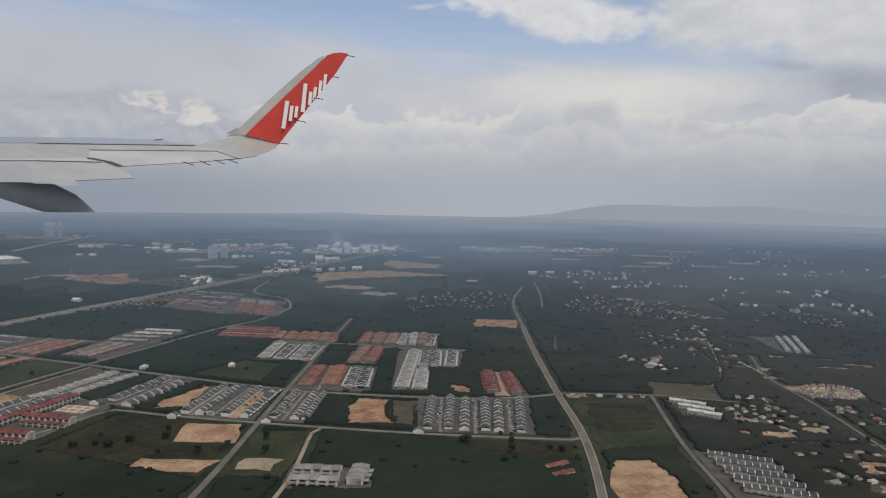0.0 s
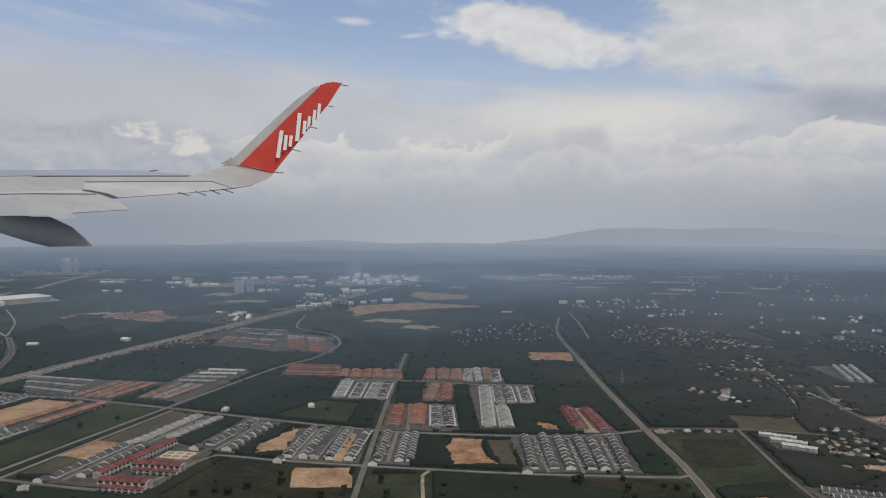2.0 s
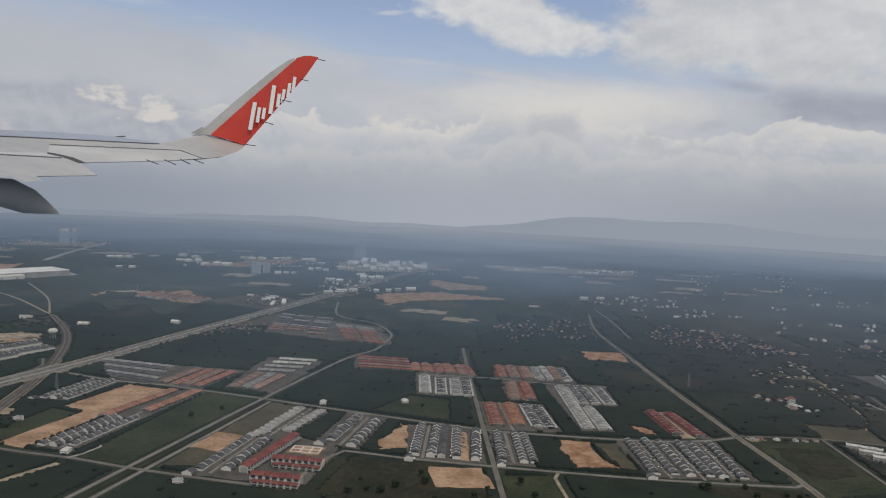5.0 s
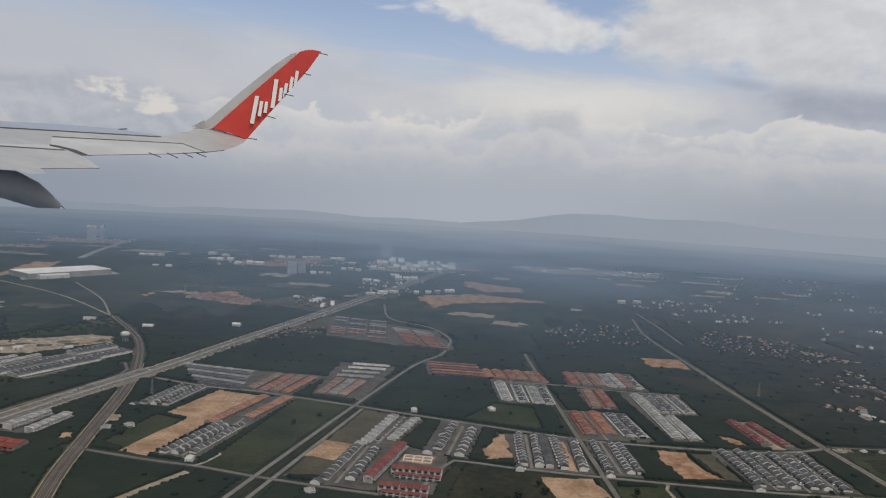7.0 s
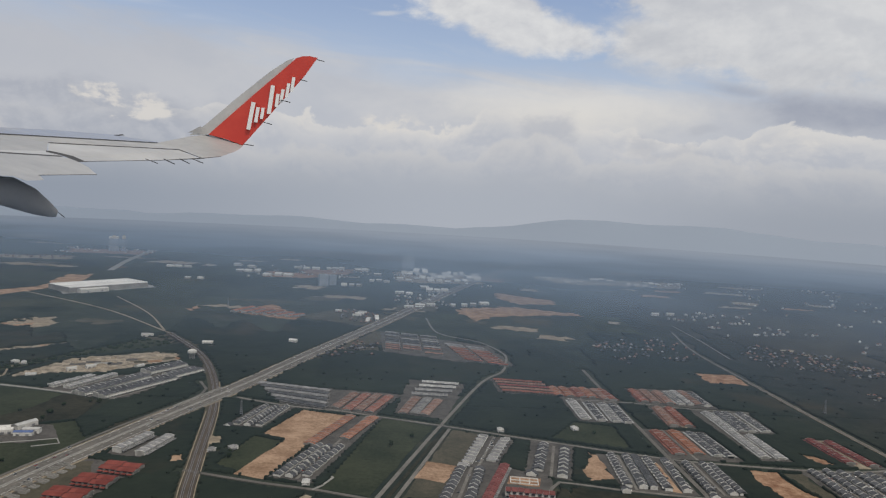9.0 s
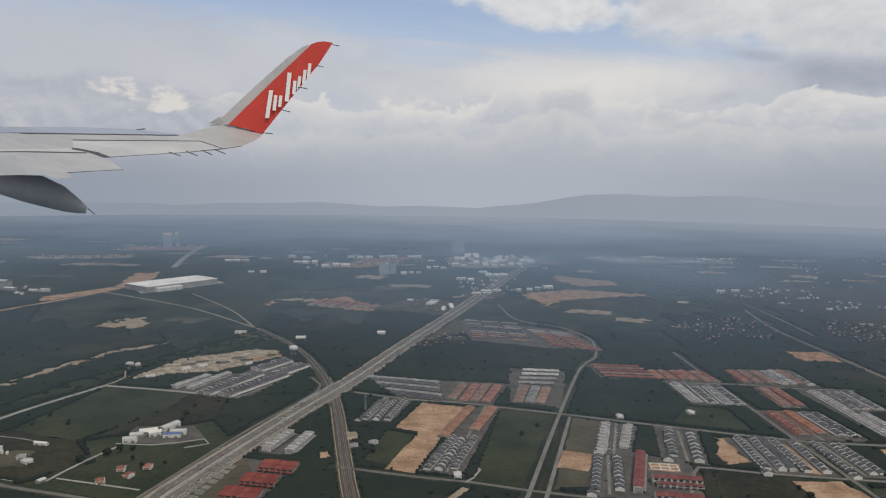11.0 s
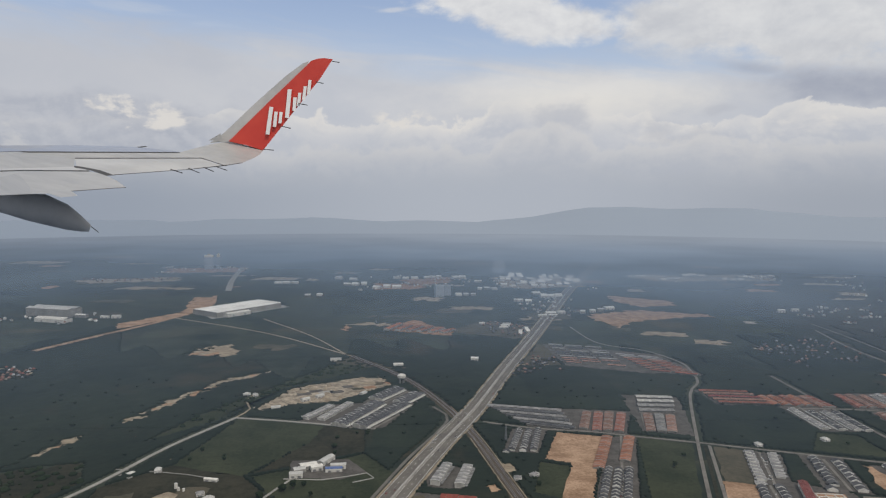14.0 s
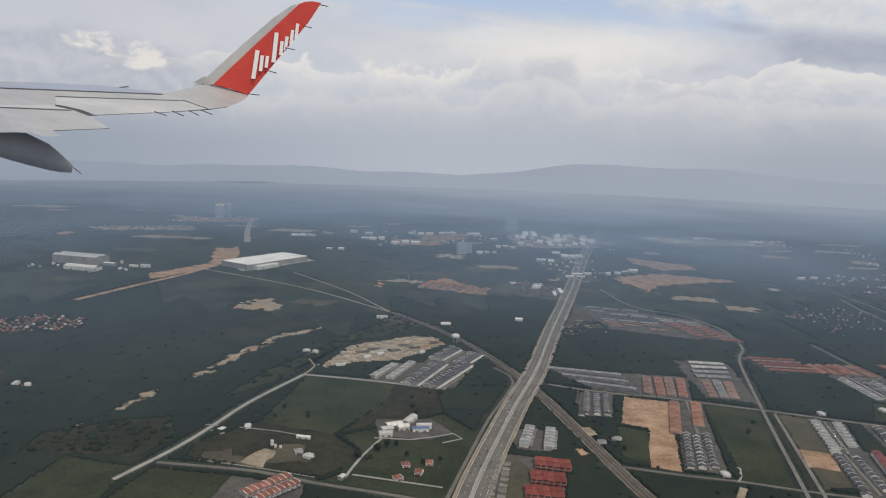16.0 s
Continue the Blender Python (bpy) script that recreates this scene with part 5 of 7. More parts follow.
tower((-45.4, 148.4), 1.9, 1.0, 2.5, 20, "far pale ten-storey apartment block", M_TOWER)
tower((-43.6, 150.4), 1.5, 1.0, 2.2, 20, "far pale apartment block beside another", M_TOWER, 9)
tower((-25.5, 197.0), 3.4, 1.4, 3.3, 5, "broad far beige apartment block", M_TOWER, 11)
tower((-110.0, 206.0), 2.4, 1.4, 4.2, 8, "tall far grey tower block", M_TOWER, 14)
tower((-107.4, 206.5), 0.9, 1.2, 4.4, 8, "slim far white tower block", M_TOWER, 14)
tower((8.6, 250.0), 5.0, 1.5, 2.4, 0, "broad far white apartment block", M_TOWER, 10)
tower((3.4, 285.0), 5.0, 2.0, 2.0, 0, "far white apartment block", M_TOWER, 9)
tower((28.0, 306.0), 4.0, 2.0, 2.0, 0, "far white apartment block", M_TOWER, 9)

patch("red_lot", [(-53.6, 179.0), (-39.1, 186.8), (-41.5, 173.0), (-52.0, 168.3)], 0.03, M_EARTH, "far lot of bare reddish earth", 1.0)
patch("far_town_ground", [(-28.5, 186.0), (-5.6, 187.0), (-8.6, 166.0), (-20.0, 162.0), (-29.4, 163.2)], 0.03, M_TRACK, "pale paved ground of a far industrial estate", 1.0)
patch("far_town_ground", [(-136.2, 178.0), (-112.6, 186.0), (-110.0, 178.0), (-130.0, 172.0)], 0.03, M_TRACK, "dull open ground of a far town", 1.2)
patch("far_town_ground", [(-121.4, 208.4), (-99.9, 211.2), (-99.0, 198.0), (-120.0, 197.0)], 0.03, M_EARTH, "far bare reddish ground round tower blocks", 1.2)
patch("far_town_ground", [(10.0, 190.0), (50.0, 190.0), (46.0, 176.0), (12.0, 176.0)], 0.03, M_TRACK, "dull open ground of a far town", 1.5)
patch("far_town_ground", [(-46.0, 108.4), (-40.0, 118.0), (-31.6, 113.0), (-33.6, 103.0), (-36.4, 101.6)], 0.03, M_SCRUB, "brownish open ground beside a highway", 0.8)
patch("far_town_ground", [(-30.0, 126.0), (-22.0, 129.0), (-23.6, 119.0), (-31.0, 119.0)], 0.03, M_SCRUB, "brownish open ground beside a highway", 0.8)
patch("far_town_ground", [(-60.0, 172.0), (-48.0, 170.0), (-49.0, 161.0), (-60.0, 160.0)], 0.03, M_EARTH, "far bare reddish ground", 1.2)
patch("far_town_ground", [(-90.6, 127.0), (-80.4, 140.0), (-75.6, 134.6), (-86.8, 121.0)], 0.028, M_CONCRETE, "pale paved yard of a factory", 0.3)
patch("scrub_belt", [(-46.6, 66.0), (-43.6, 73.0), (-38.4, 84.6), (-33.8, 84.0), (-33.0, 78.0), (-36.0, 73.0), (-40.0, 69.4)], 0.02, M_DARKGRASS, "rough green land beside a highway", 0.5, False)
patch("scrub_belt", [(-38.6, 85.4), (-33.8, 98.4), (-32.6, 97.8), (-33.0, 85.0)], 0.022, M_SCRUB, "dull open ground beside a highway", 0.5)
patch("clearing", [(-92.0, 66.0), (-97.5, 67.0), (-98.0, 63.0), (-93.0, 60.0)], 0.03, M_SCRUB, "open ground in woods", 0.6, False)
patch("clearing", [(-63.0, 88.0), (-60.4, 90.6), (-53.0, 84.6), (-54.4, 82.8)], 0.03, M_SCRUB, "open dull ground beside a railway", 0.4)
patch("clearing", [(22.0, 42.6), (25.0, 42.4), (24.6, 40.4), (22.2, 40.6)], 0.03, M_TRACK, "pale yard in a village", 0.3)
patch("clearing", [(19.2, 41.8), (22.6, 41.2), (22.4, 40.2), (19.4, 40.4)], 0.032, M_SAND, "sandy yard in a village", 0.25)
patch("clearing", [(22.6, 37.0), (25.4, 36.4), (25.0, 34.8), (22.8, 35.4)], 0.03, M_SAND, "sandy yard in a village", 0.3)
patch("clearing", [(-75.0, 47.2), (-72.6, 46.8), (-70.4, 44.8), (-74.4, 45.6)], 0.034, M_SCRUB, "bare pale yard beside a road", 0.35)
patch("clearing", [(-70.2, 48.6), (-68.0, 48.4), (-67.6, 45.6), (-70.6, 45.6)], 0.034, M_SCRUB, "bare pale yard in a field", 0.35)

road("road", [(29.7, 75.9), (28.0, 68.0), (24.3, 56.0)], 0.16, 0.05, M_TRACK, "winding pale village lane", 0.15)
road("road", [(25.6, 69.3), (25.2, 62.0), (23.9, 55.1), (21.6, 51.6)], 0.13, 0.05, M_TRACK, "narrow pale village lane", 0.15)
road("road", [(17.2, 82.2), (19.4, 88.0), (21.6, 96.1), (22.2, 111.3)], 0.16, 0.05, M_STREET, "narrow village street among houses", 0.15)
road("road", [(25.5, 82.8), (27.2, 88.6), (29.7, 94.2)], 0.14, 0.05, M_TRACK, "narrow pale village lane", 0.15)
road("road", [(18.1, 38.1), (21.2, 39.6), (26.9, 39.2)], 0.13, 0.05, M_STREET, "narrow grey village lane", 0.15)
road("road", [(27.5, 59.2), (27.5, 55.6)], 0.20, 0.05, M_CONCRETE, "short pale drive among trees", 0.15)
patch("clearing", [(24.2, 70.6), (26.0, 72.0), (28.6, 67.0), (27.0, 65.0)], 0.022, M_SCRUB, "open dull ground of a village", 0.5)
patch("clearing", [(26.4, 62.6), (28.4, 63.0), (27.6, 57.4), (25.2, 57.0)], 0.023, M_SCRUB, "open dull ground of a village", 0.5)
patch("clearing", [(33.0, 58.0), (39.0, 60.0), (38.4, 57.8), (33.4, 56.6)], 0.022, M_EARTH, "strip of bare reddish ground among trees", 0.4)
patch("clearing", [(30.6, 84.0), (36.6, 82.6), (40.6, 79.6), (37.0, 80.4), (31.0, 82.4)], 0.022, M_TRACK, "pale broken ground among trees", 0.5)

# ---- villages ----
VILLAGES = (
    ([(17.5, 92.0), (24.0, 99.0), (33.5, 92.0), (33.0, 80.0), (26.0, 80.0), (18.0, 85.0)], 70),
    ([(20.5, 71.0), (26.0, 74.0), (30.5, 78.0), (30.5, 70.0), (27.5, 58.0), (23.5, 62.0)], 34),
    ([(16.6, 62.0), (20.0, 61.0), (21.0, 55.8), (18.4, 56.6)], 12),
    ([(10.2, 49.4), (15.8, 49.0), (15.4, 46.8), (10.2, 46.6)], 13),
    ([(17.4, 51.4), (24.6, 48.4), (24.0, 43.0), (19.8, 43.4), (20.0, 47.4)], 24),
    ([(20.4, 41.0), (26.0, 44.4), (26.0, 33.0), (20.6, 32.0)], 24),
    ([(-3.0, 96.0), (9.6, 102.0), (13.0, 96.0), (9.4, 86.0), (-2.6, 82.0)], 40),
    ([(28.0, 47.4), (35.4, 46.4), (34.0, 38.0), (27.2, 40.4)], 20),
    ([(40.0, 86.0), (48.0, 84.0), (49.0, 72.0), (43.0, 78.0)], 18),
    ([(-106.0, 87.0), (-99.0, 85.4), (-97.0, 80.6), (-104.0, 78.0), (-110.0, 80.0)], 40),
    ([(-40.0, 118.0), (-32.6, 112.6), (-34.6, 104.4), (-40.0, 106.4)], 22),
    ([(-136.0, 181.0), (-113.0, 185.0), (-112.0, 179.0), (-130.0, 174.0)], 24),
    ([(-41.0, 80.0), (-36.0, 91.0), (-32.6, 90.0), (-33.0, 82.0)], 16),
)
protos = []
for roof, w, d, lab in ((M_BROWN, 0.54, 0.62, "small village house with a brown roof"), (M_PALE, 0.50, 0.70, "village house with a pale metal roof"), (M_GREY, 0.56, 0.60, "village house with a grey roof"), (M_RED, 0.54, 0.66, "village house with a red tiled roof")):
    protos.append(house("hip", w, d, 0.20, 0.36, roof, "village houses", lab, "village_house", roof))
for k, q in enumerate(protos):
    q.matrix_basis = pose(18.6 + 0.6 * k, 57.0 + 1.1 * k, 0.0, 0, 0, 30 * k)


def far_village(spots, seed, label, big=1.0, roofs=(1, 1, 5, 3, 3, 5, 2, 2), wall=M_SCRUB):
    """Many small far houses in one mesh."""
    rng = random.Random(seed)
    s, index = Shape(), []
    for x, y in spots:
        a, w, d = rng.uniform(0, math.pi), rng.uniform(0.22, 0.5) * big, rng.uniform(0.22, 0.42) * big
        c, q = math.cos(a), math.sin(a)
        one = Shape().box(-w / 2, w / 2, -d / 2, d / 2, 0, 0.22)
        n = len(one.f)
        one.hip(-w / 2 - 0.06, w / 2 + 0.06, -d / 2 - 0.06, d / 2 + 0.06, 0.22, 0.40)
        k = len(s.v)
        s.v += [(x + u * c - v * q, y + u * q + v * c, z) for u, v, z in one.v]
        s.f += [tuple(k + i for i in f) for f in one.f]
        index += [0] * n + [rng.choice(roofs)] * (len(one.f) - n)
    ob = piece("far_village", s.v, s.f, wall)
    for m in (M_BROWN, M_PALE, M_GREY, M_RED, M_SLATE, M_SHED):
        ob.data.materials.append(m)
    ob.data.polygons.foreach_set("material_index", index)
    return tagged(ob, label, "houses", "", "stuff")


rng = random.Random(4)
VILLAGE_SPOTS = []
for poly, n in VILLAGES:
    xs, ys = [p[0] for p in poly], [p[1] for p in poly]
    made, far, here = 0, sum(ys) / len(ys) > 73, []
    n = int(n * 2.0) if far else int(n * 1.0)
    for k in range(n * 30):
        if made >= n:
            break
        x, y = rng.uniform(min(xs), max(xs)), rng.uniform(min(ys), max(ys))
        i, j = int((x - X0) / CELL), int((y - Y0) / CELL)
        if not inside(np.array([x]), np.array([y]), poly)[0] or (0 <= j < NY and 0 <= i < NX and not free[j, i]) or any(abs(x - a) + abs(y - b) < (0.55 if far else 0.75) for a, b in VILLAGE_SPOTS):
            continue
        VILLAGE_SPOTS.append((x, y)), here.append((x, y))
        made += 1
        if not far:
            copy_thing(rng.choices(protos, (4, 0.6, 2.4, 1.2))[0], pose(x, y, 0.0, 0, 0, rng.choice((0, 90, 180, 270)) + rng.uniform(-25, 25)) @ Matrix.Scale(rng.uniform(0.40, 0.66), 4))
    if far:
        patch("village_ground", poly, 0.012, M_DARKGRASS, "rough open ground of a village", 1.2, False)
        far_village(here, len(here), "far village of small houses among trees", 0.72, (4, 4, 1, 1, 2, 3, 4) if xs[0] < -90 else (1, 5, 5, 3, 1, 5, 3, 1, 5), M_SCRUB)
for x, y in VILLAGE_SPOTS:
    TAKEN.append(("line", [(x - 0.15, y - 0.1), (x + 0.15, y - 0.1)], rng.uniform(0.25, 0.6)))
    if rng.random() < 0.45:
        e = rng.uniform(0.35, 0.9)
        patch("house_yard", [(x - e, y - e * 0.8), (x + e * 0.9, y - e), (x + e, y + e * 0.7), (x - e * 0.8, y + e)], 0.024, rng.choice((M_SCRUB, M_TRACK, M_DARKGRASS)), "bare trodden yard round a house", 0.25, False)

# ---- the compound in the fields, the building site and other single things ----
C = "compound buildings"
shed((-60.0, 53.2), 1.7, 0.62, 0.34, 62, M_PALE, M_WHITE, "depot_hall", "long hall with a pale sheet roof", C)
shed((-61.3, 52.2), 1.3, 0.9, 0.26, 20, M_WHITE, M_CONCRETE, "plant_building", "white flat plant building", C)
shed((-61.9, 51.3), 0.9, 0.7, 0.3, 20, M_PALE, M_CONCRETE, "plant_building", "pale plant building in a compound", C)
shed((-60.6, 51.6), 0.9, 0.6, 0.36, 20, M_WHITE, M_WHITE, "plant_building", "white plant building in a compound", C)
shed((-62.0, 50.3), 1.0, 0.6, 0.34, 6, M_PALE, M_WHITE, "office_building", "white office building with a pale roof", C)
shed((-59.2, 51.3), 1.3, 0.5, 0.3, 4, M_BLUE, M_WHITE, "depot_hall", "hall with a blue sheet roof", C)
shed((-58.9, 51.9), 1.2, 0.5, 0.36, 4, M_PALE, M_WHITE, "depot_hall", "hall with a pale sheet roof", C)
road("road", [(-62.9, 49.9), (-60.0, 49.6), (-58.0, 50.2), (-56.6, 50.8), (-56.0, 49.8), (-57.6, 49.0)], 0.14, 0.052, M_CONCRETE, "pale looping drive of a compound", 0.1)
for x, y, a in ((-60.6, 45.0, 10), (-59.7, 43.9, -20), (-61.2, 43.0, 30), (-58.9, 45.3, 0), (-72.9, 51.8, 10), (-69.6, 72.6, 20), (-70.6, 72.9, 60), (-94.0, 61.0, 30), (-95.2, 61.4, 0), (-37.6, 43.5, 0), (-29.4, 39.0, 20), (-22.6, 55.4, 0), (-15.9, 56.4, 10), (-43.6, 49.6, 40), (-45.0, 49.0, 0), (-68.4, 47.2, 20), (-67.6, 46.4, 60)):
    copy_thing(protos[3 if y < 46 and x < -58 else random.Random(x).choice((1, 2))], pose(x, y, 0.02, 0, 0, a))
    TAKEN.append(("line", [(x - 0.2, y), (x + 0.2, y)], 0.5))


road("road", [(-37.1, 42.5), (-36.5, 43.3), (-35.9, 44.6), (-36.3, 45.4)], 0.16, 0.052, M_CONCRETE, "short pale concrete lane in a field", 0.05)
road("road", [(-40.2, 37.0), (-38.6, 39.6), (-37.2, 41.6)], 0.50, 0.046, M_TRACK, "broad sandy track beside building plots", 0.2)
road("field_wall", [(-76.3, 52.3), (-74.0, 51.9), (-70.4, 51.0), (-68.2, 50.1)], 0.07, 0.09, M_CONCRETE, "low pale wall between fields", 0.05)
road("field_wall", [(-77.0, 46.4), (-71.6, 44.9), (-66.4, 43.1)], 0.06, 0.085, M_CONCRETE, "low pale wall along a country road", 0.05)
road("road", [(-73.4, 55.8), (-72.6, 54.8), (-73.0, 53.6)], 0.14, 0.05, M_TRACK, "short pale track in a field", 0.05)
patch("bare_lot", [(-72.3, 45.6), (-70.9, 47.9), (-70.0, 47.4), (-70.5, 44.7)], 0.040, M_TRACK, "pale gravel yard in a rough field", 0.2)
patch("bare_lot", [(-75.2, 47.3), (-73.3, 48.0), (-73.0, 46.6), (-74.8, 46.2)], 0.038, M_SCRUB, "brownish bare patch in a rough field", 0.3)
patch("bare_lot", [(-46.2, 52.4), (-45.0, 52.2), (-44.6, 50.4), (-45.8, 50.4)], 0.038, M_TRACK, "pale bare ground beside a railway", 0.3)
patch("bare_lot", [(-47.6, 47.8), (-46.8, 48.2), (-46.4, 46.8), (-47.3, 46.6)], 0.038, M_SAND, "sandy patch beside a railway", 0.25)
patch("building_site", [(-55.0, 39.6), (-53.7, 46.4), (-52.2, 46.6), (-51.5, 44.2), (-52.4, 42.0), (-53.2, 39.4)], 0.045, M_SCRUB, "torn-up building site beside red-roofed rows", 0.25)


def settling_tank(at, turn):
    """A walled concrete basin with a pale block in its midst."""
    ob = thing("settling_tank", "walled pale concrete basin beside a road", "tank", "", (*at, 0.02), turn)
    for x0, x1, y0, y1 in ((-0.7, 0.7, -0.55, -0.49), (-0.7, 0.7, 0.49, 0.55), (-0.7, -0.64, -0.49, 0.49), (0.64, 0.7, -0.49, 0.49)):
        Shape().box(x0, x1, y0, y1, 0, 0.09).to("wall", M_CONCRETE, ob)
    Shape().box(-0.64, 0.64, -0.49, 0.49, 0, 0.02).to("basin_floor", M_YARD, ob)
    Shape().box(-0.26, 0.26, -0.2, 0.2, 0.02, 0.16).to("block", M_CONCRETE, ob)
    Shape().box(-0.28, 0.28, -0.22, 0.22, 0.16, 0.175).to("lid", M_WHITE, ob)
    return ob


settling_tank((-74.8, 51.3), 62)
shed((-68.3, 49.8), 1.05, 0.32, 0.2, -14, M_WHITE, M_WHITE, "field_shed", "long low white shed at a field's edge")
shed((-65.0, 43.1), 0.5, 0.4, 0.22, 60, M_PALE, M_CONCRETE, "gatehouse", "small pale gatehouse beside a country road")


def storage_tank(at, r, h):
    ob = thing("storage_tank", "small white upright storage tank in a yard", "tank", "storage tanks", (*at, 0.04))
    ring = lambda q, z: [(q * math.cos(2 * math.pi * k / 16), q * math.sin(2 * math.pi * k / 16), z) for k in range(16)]
    Shape().hull(ring(r, 0), ring(r, h)).to("shell", M_WHITE, ob)
    Shape().hull(ring(r, h), ring(r * 0.25, h + r * 0.4)).to("roof", M_PALE, ob)
    return ob


for at, r, h in (((-70.5, 48.5), 0.13, 0.38), ((-70.2, 48.1), 0.10, 0.22), ((-69.8, 48.0), 0.10, 0.18)):
    storage_tank(at, r, h)


def unfinished_house():
    """Bare walls and a slab, with no roof yet."""
    ob = thing("unfinished_house", "roofless pale block walls on a building site", "house", "unfinished houses")
    Shape().box(-0.2, 0.2, -0.26, 0.26, 0, 0.02).to("slab", M_CONCRETE, ob)
    for x0, x1, y0, y1 in ((-0.2, 0.2, -0.26, -0.23), (-0.2, 0.2, 0.23, 0.26), (-0.2, -0.17, -0.23, 0.23), (0.17, 0.2, -0.23, 0.23), (-0.17, 0.17, -0.015, 0.015)):
        Shape().box(x0, x1, y0, y1, 0.02, 0.17).to("wall", M_CONCRETE, ob)
    return ob


shell = unfinished_house()
shell.matrix_basis = pose(-53.9, 45.6, 0.045, 0, 0, 72)
for k in range(1, 15):
    copy_thing(shell, pose(-53.9 - 0.10 * k + (0.75 if k % 2 else 0.0), 45.6 - 0.40 * k, 0.046, 0, 0, 72) @ Matrix.Diagonal((1, 1, 0.5 + 0.25 * (k % 3), 1)))


def spoil_heap():
    ob = thing("spoil_heap", "heap of pale dug earth on a building site", "spoil heap", "spoil heaps")
    rng = random.Random(9)
    s = Shape()
    rings = [[(r * math.cos(a) * rng.uniform(0.8, 1.2), r * math.sin(a) * rng.uniform(0.8, 1.2), z) for a in [2 * math.pi * k / 12 for k in range(12)]] for r, z in ((0.5, 0.0), (0.36, 0.10), (0.18, 0.19), (0.04, 0.22))]
    for p, q in zip(rings, rings[1:]):
        s.hull(p, q)
    s.to("mound", M_TRACK, ob)
    return ob


heap = spoil_heap()
heap.matrix_basis = pose(-62.0, 73.0, 0.02)
rng = random.Random(21)
for k in range(46):
    x, y = rng.uniform(-66.0, -55.5), rng.uniform(68.5, 79.5)
    if inside(np.array([x]), np.array([y]), [(-66.0, 75.4), (-61.0, 79.0), (-56.6, 80.6), (-54.9, 76.6), (-60.9, 69.8), (-64.9, 69.0)])[0]:
        copy_thing(heap, pose(x, y, 0.02, 0, 0, rng.uniform(0, 360)) @ Matrix.Diagonal((rng.uniform(0.6, 1.6), rng.uniform(0.5, 1.1), rng.uniform(0.5, 1.1), 1)))
for k in range(9):
    x, y = -65.0 + 1.15 * k, 72.5 + 0.55 * k + rng.uniform(-1.0, 0.6)
    patch("site_pad", [(x, y), (x + 1.4, y + 0.5), (x + 1.1, y + 1.4), (x - 0.3, y + 0.9)], 0.045, rng.choice((M_EARTH, M_CONCRETE, M_YARD, M_SCRUB)), "levelled pad on a building site", 0.2, False)
for x, y, a in ((-64.0, 70.6, 40), (-62.6, 71.8, 40), (-58.0, 72.6, 60), (-66.6, 67.8, 15)):
    shed((x, y), 0.9, 0.5, 0.3, a, M_PALE, M_WHITE, "site_hut", "white site hut on bare earth", "site huts")


def water_tower(at):
    ob = thing("water_tower", "pale concrete water tower with a broad tank", "water tower", "", (*at, 0))
    for a in range(6):
        x, y = 0.28 * math.cos(a * math.pi / 3), 0.28 * math.sin(a * math.pi / 3)
        Shape().box(x - 0.035, x + 0.035, y - 0.035, y + 0.035, 0, 0.75).to("leg", M_CONCRETE, ob)
    s = Shape()
    ring = lambda r, z: [(r * math.cos(2 * math.pi * k / 20), r * math.sin(2 * math.pi * k / 20), z) for k in range(20)]
    for p, q in (((0.32, 0.72), (0.48, 0.86)), ((0.48, 0.86), (0.48, 1.08)), ((0.48, 1.08), (0.30, 1.20)), ((0.30, 1.20), (0.06, 1.25))):
        s.hull(ring(*p), ring(*q))
    s.to("tank", M_WHITE, ob)
    return ob


water_tower((-53.8, 76.9))


def mast(at, h):
    ob = thing("lattice_mast", "slim grey steel lattice mast", "mast", "lattice masts", (*at, 0))
    for x, y in ((-1, -1), (1, -1), (1, 1), (-1, 1)):
        low = [(x * 0.11 + u * 0.014, y * 0.11 + v * 0.014, 0) for u, v in ((-1, -1), (1, -1), (1, 1), (-1, 1))]
        Shape().hull(low, [(x * 0.02 + u * 0.01, y * 0.02 + v * 0.01, h) for u, v in ((-1, -1), (1, -1), (1, 1), (-1, 1))]).to("leg", M_STEEL, ob)
    for k in range(1, 8):
        r = 0.11 - 0.09 * k / 8
        Shape().box(-r - 0.012, r + 0.012, -r - 0.012, r + 0.012, h * k / 8, h * k / 8 + 0.015).to("brace", M_STEEL, ob)
    Shape().box(-0.10, 0.10, -0.012, 0.012, h * 0.86, h * 0.89).to("cross_arm", M_STEEL, ob)
    return ob


mast((-44.6, 57.6), 1.4)
mast((11.9, 63.6), 1.5)
mast((28.6, 47.8), 1.3)
mast((-58.0, 114.6), 1.6)

bridge = thing("road_bridge", "concrete bridge parapets where a highway crosses a railway", "bridge")
on = smooth_line(HIGHWAY, 0.5)
deck = [p for p in on if 58.4 < p[1] < 65.4]
for a, b in ((1.10, 1.03), (-1.03, -1.10)):
    l, r = sides(deck, a, b)
    s = Shape()
    for k in range(len(deck) - 1):
        low = [(*l[k], 0.02), (*r[k], 0.02), (*r[k + 1], 0.02), (*l[k + 1], 0.02)]
        s.hull(low, [(x, y, 0.20) for x, y, z in low])
    s.to("parapet", M_CONCRETE, bridge)


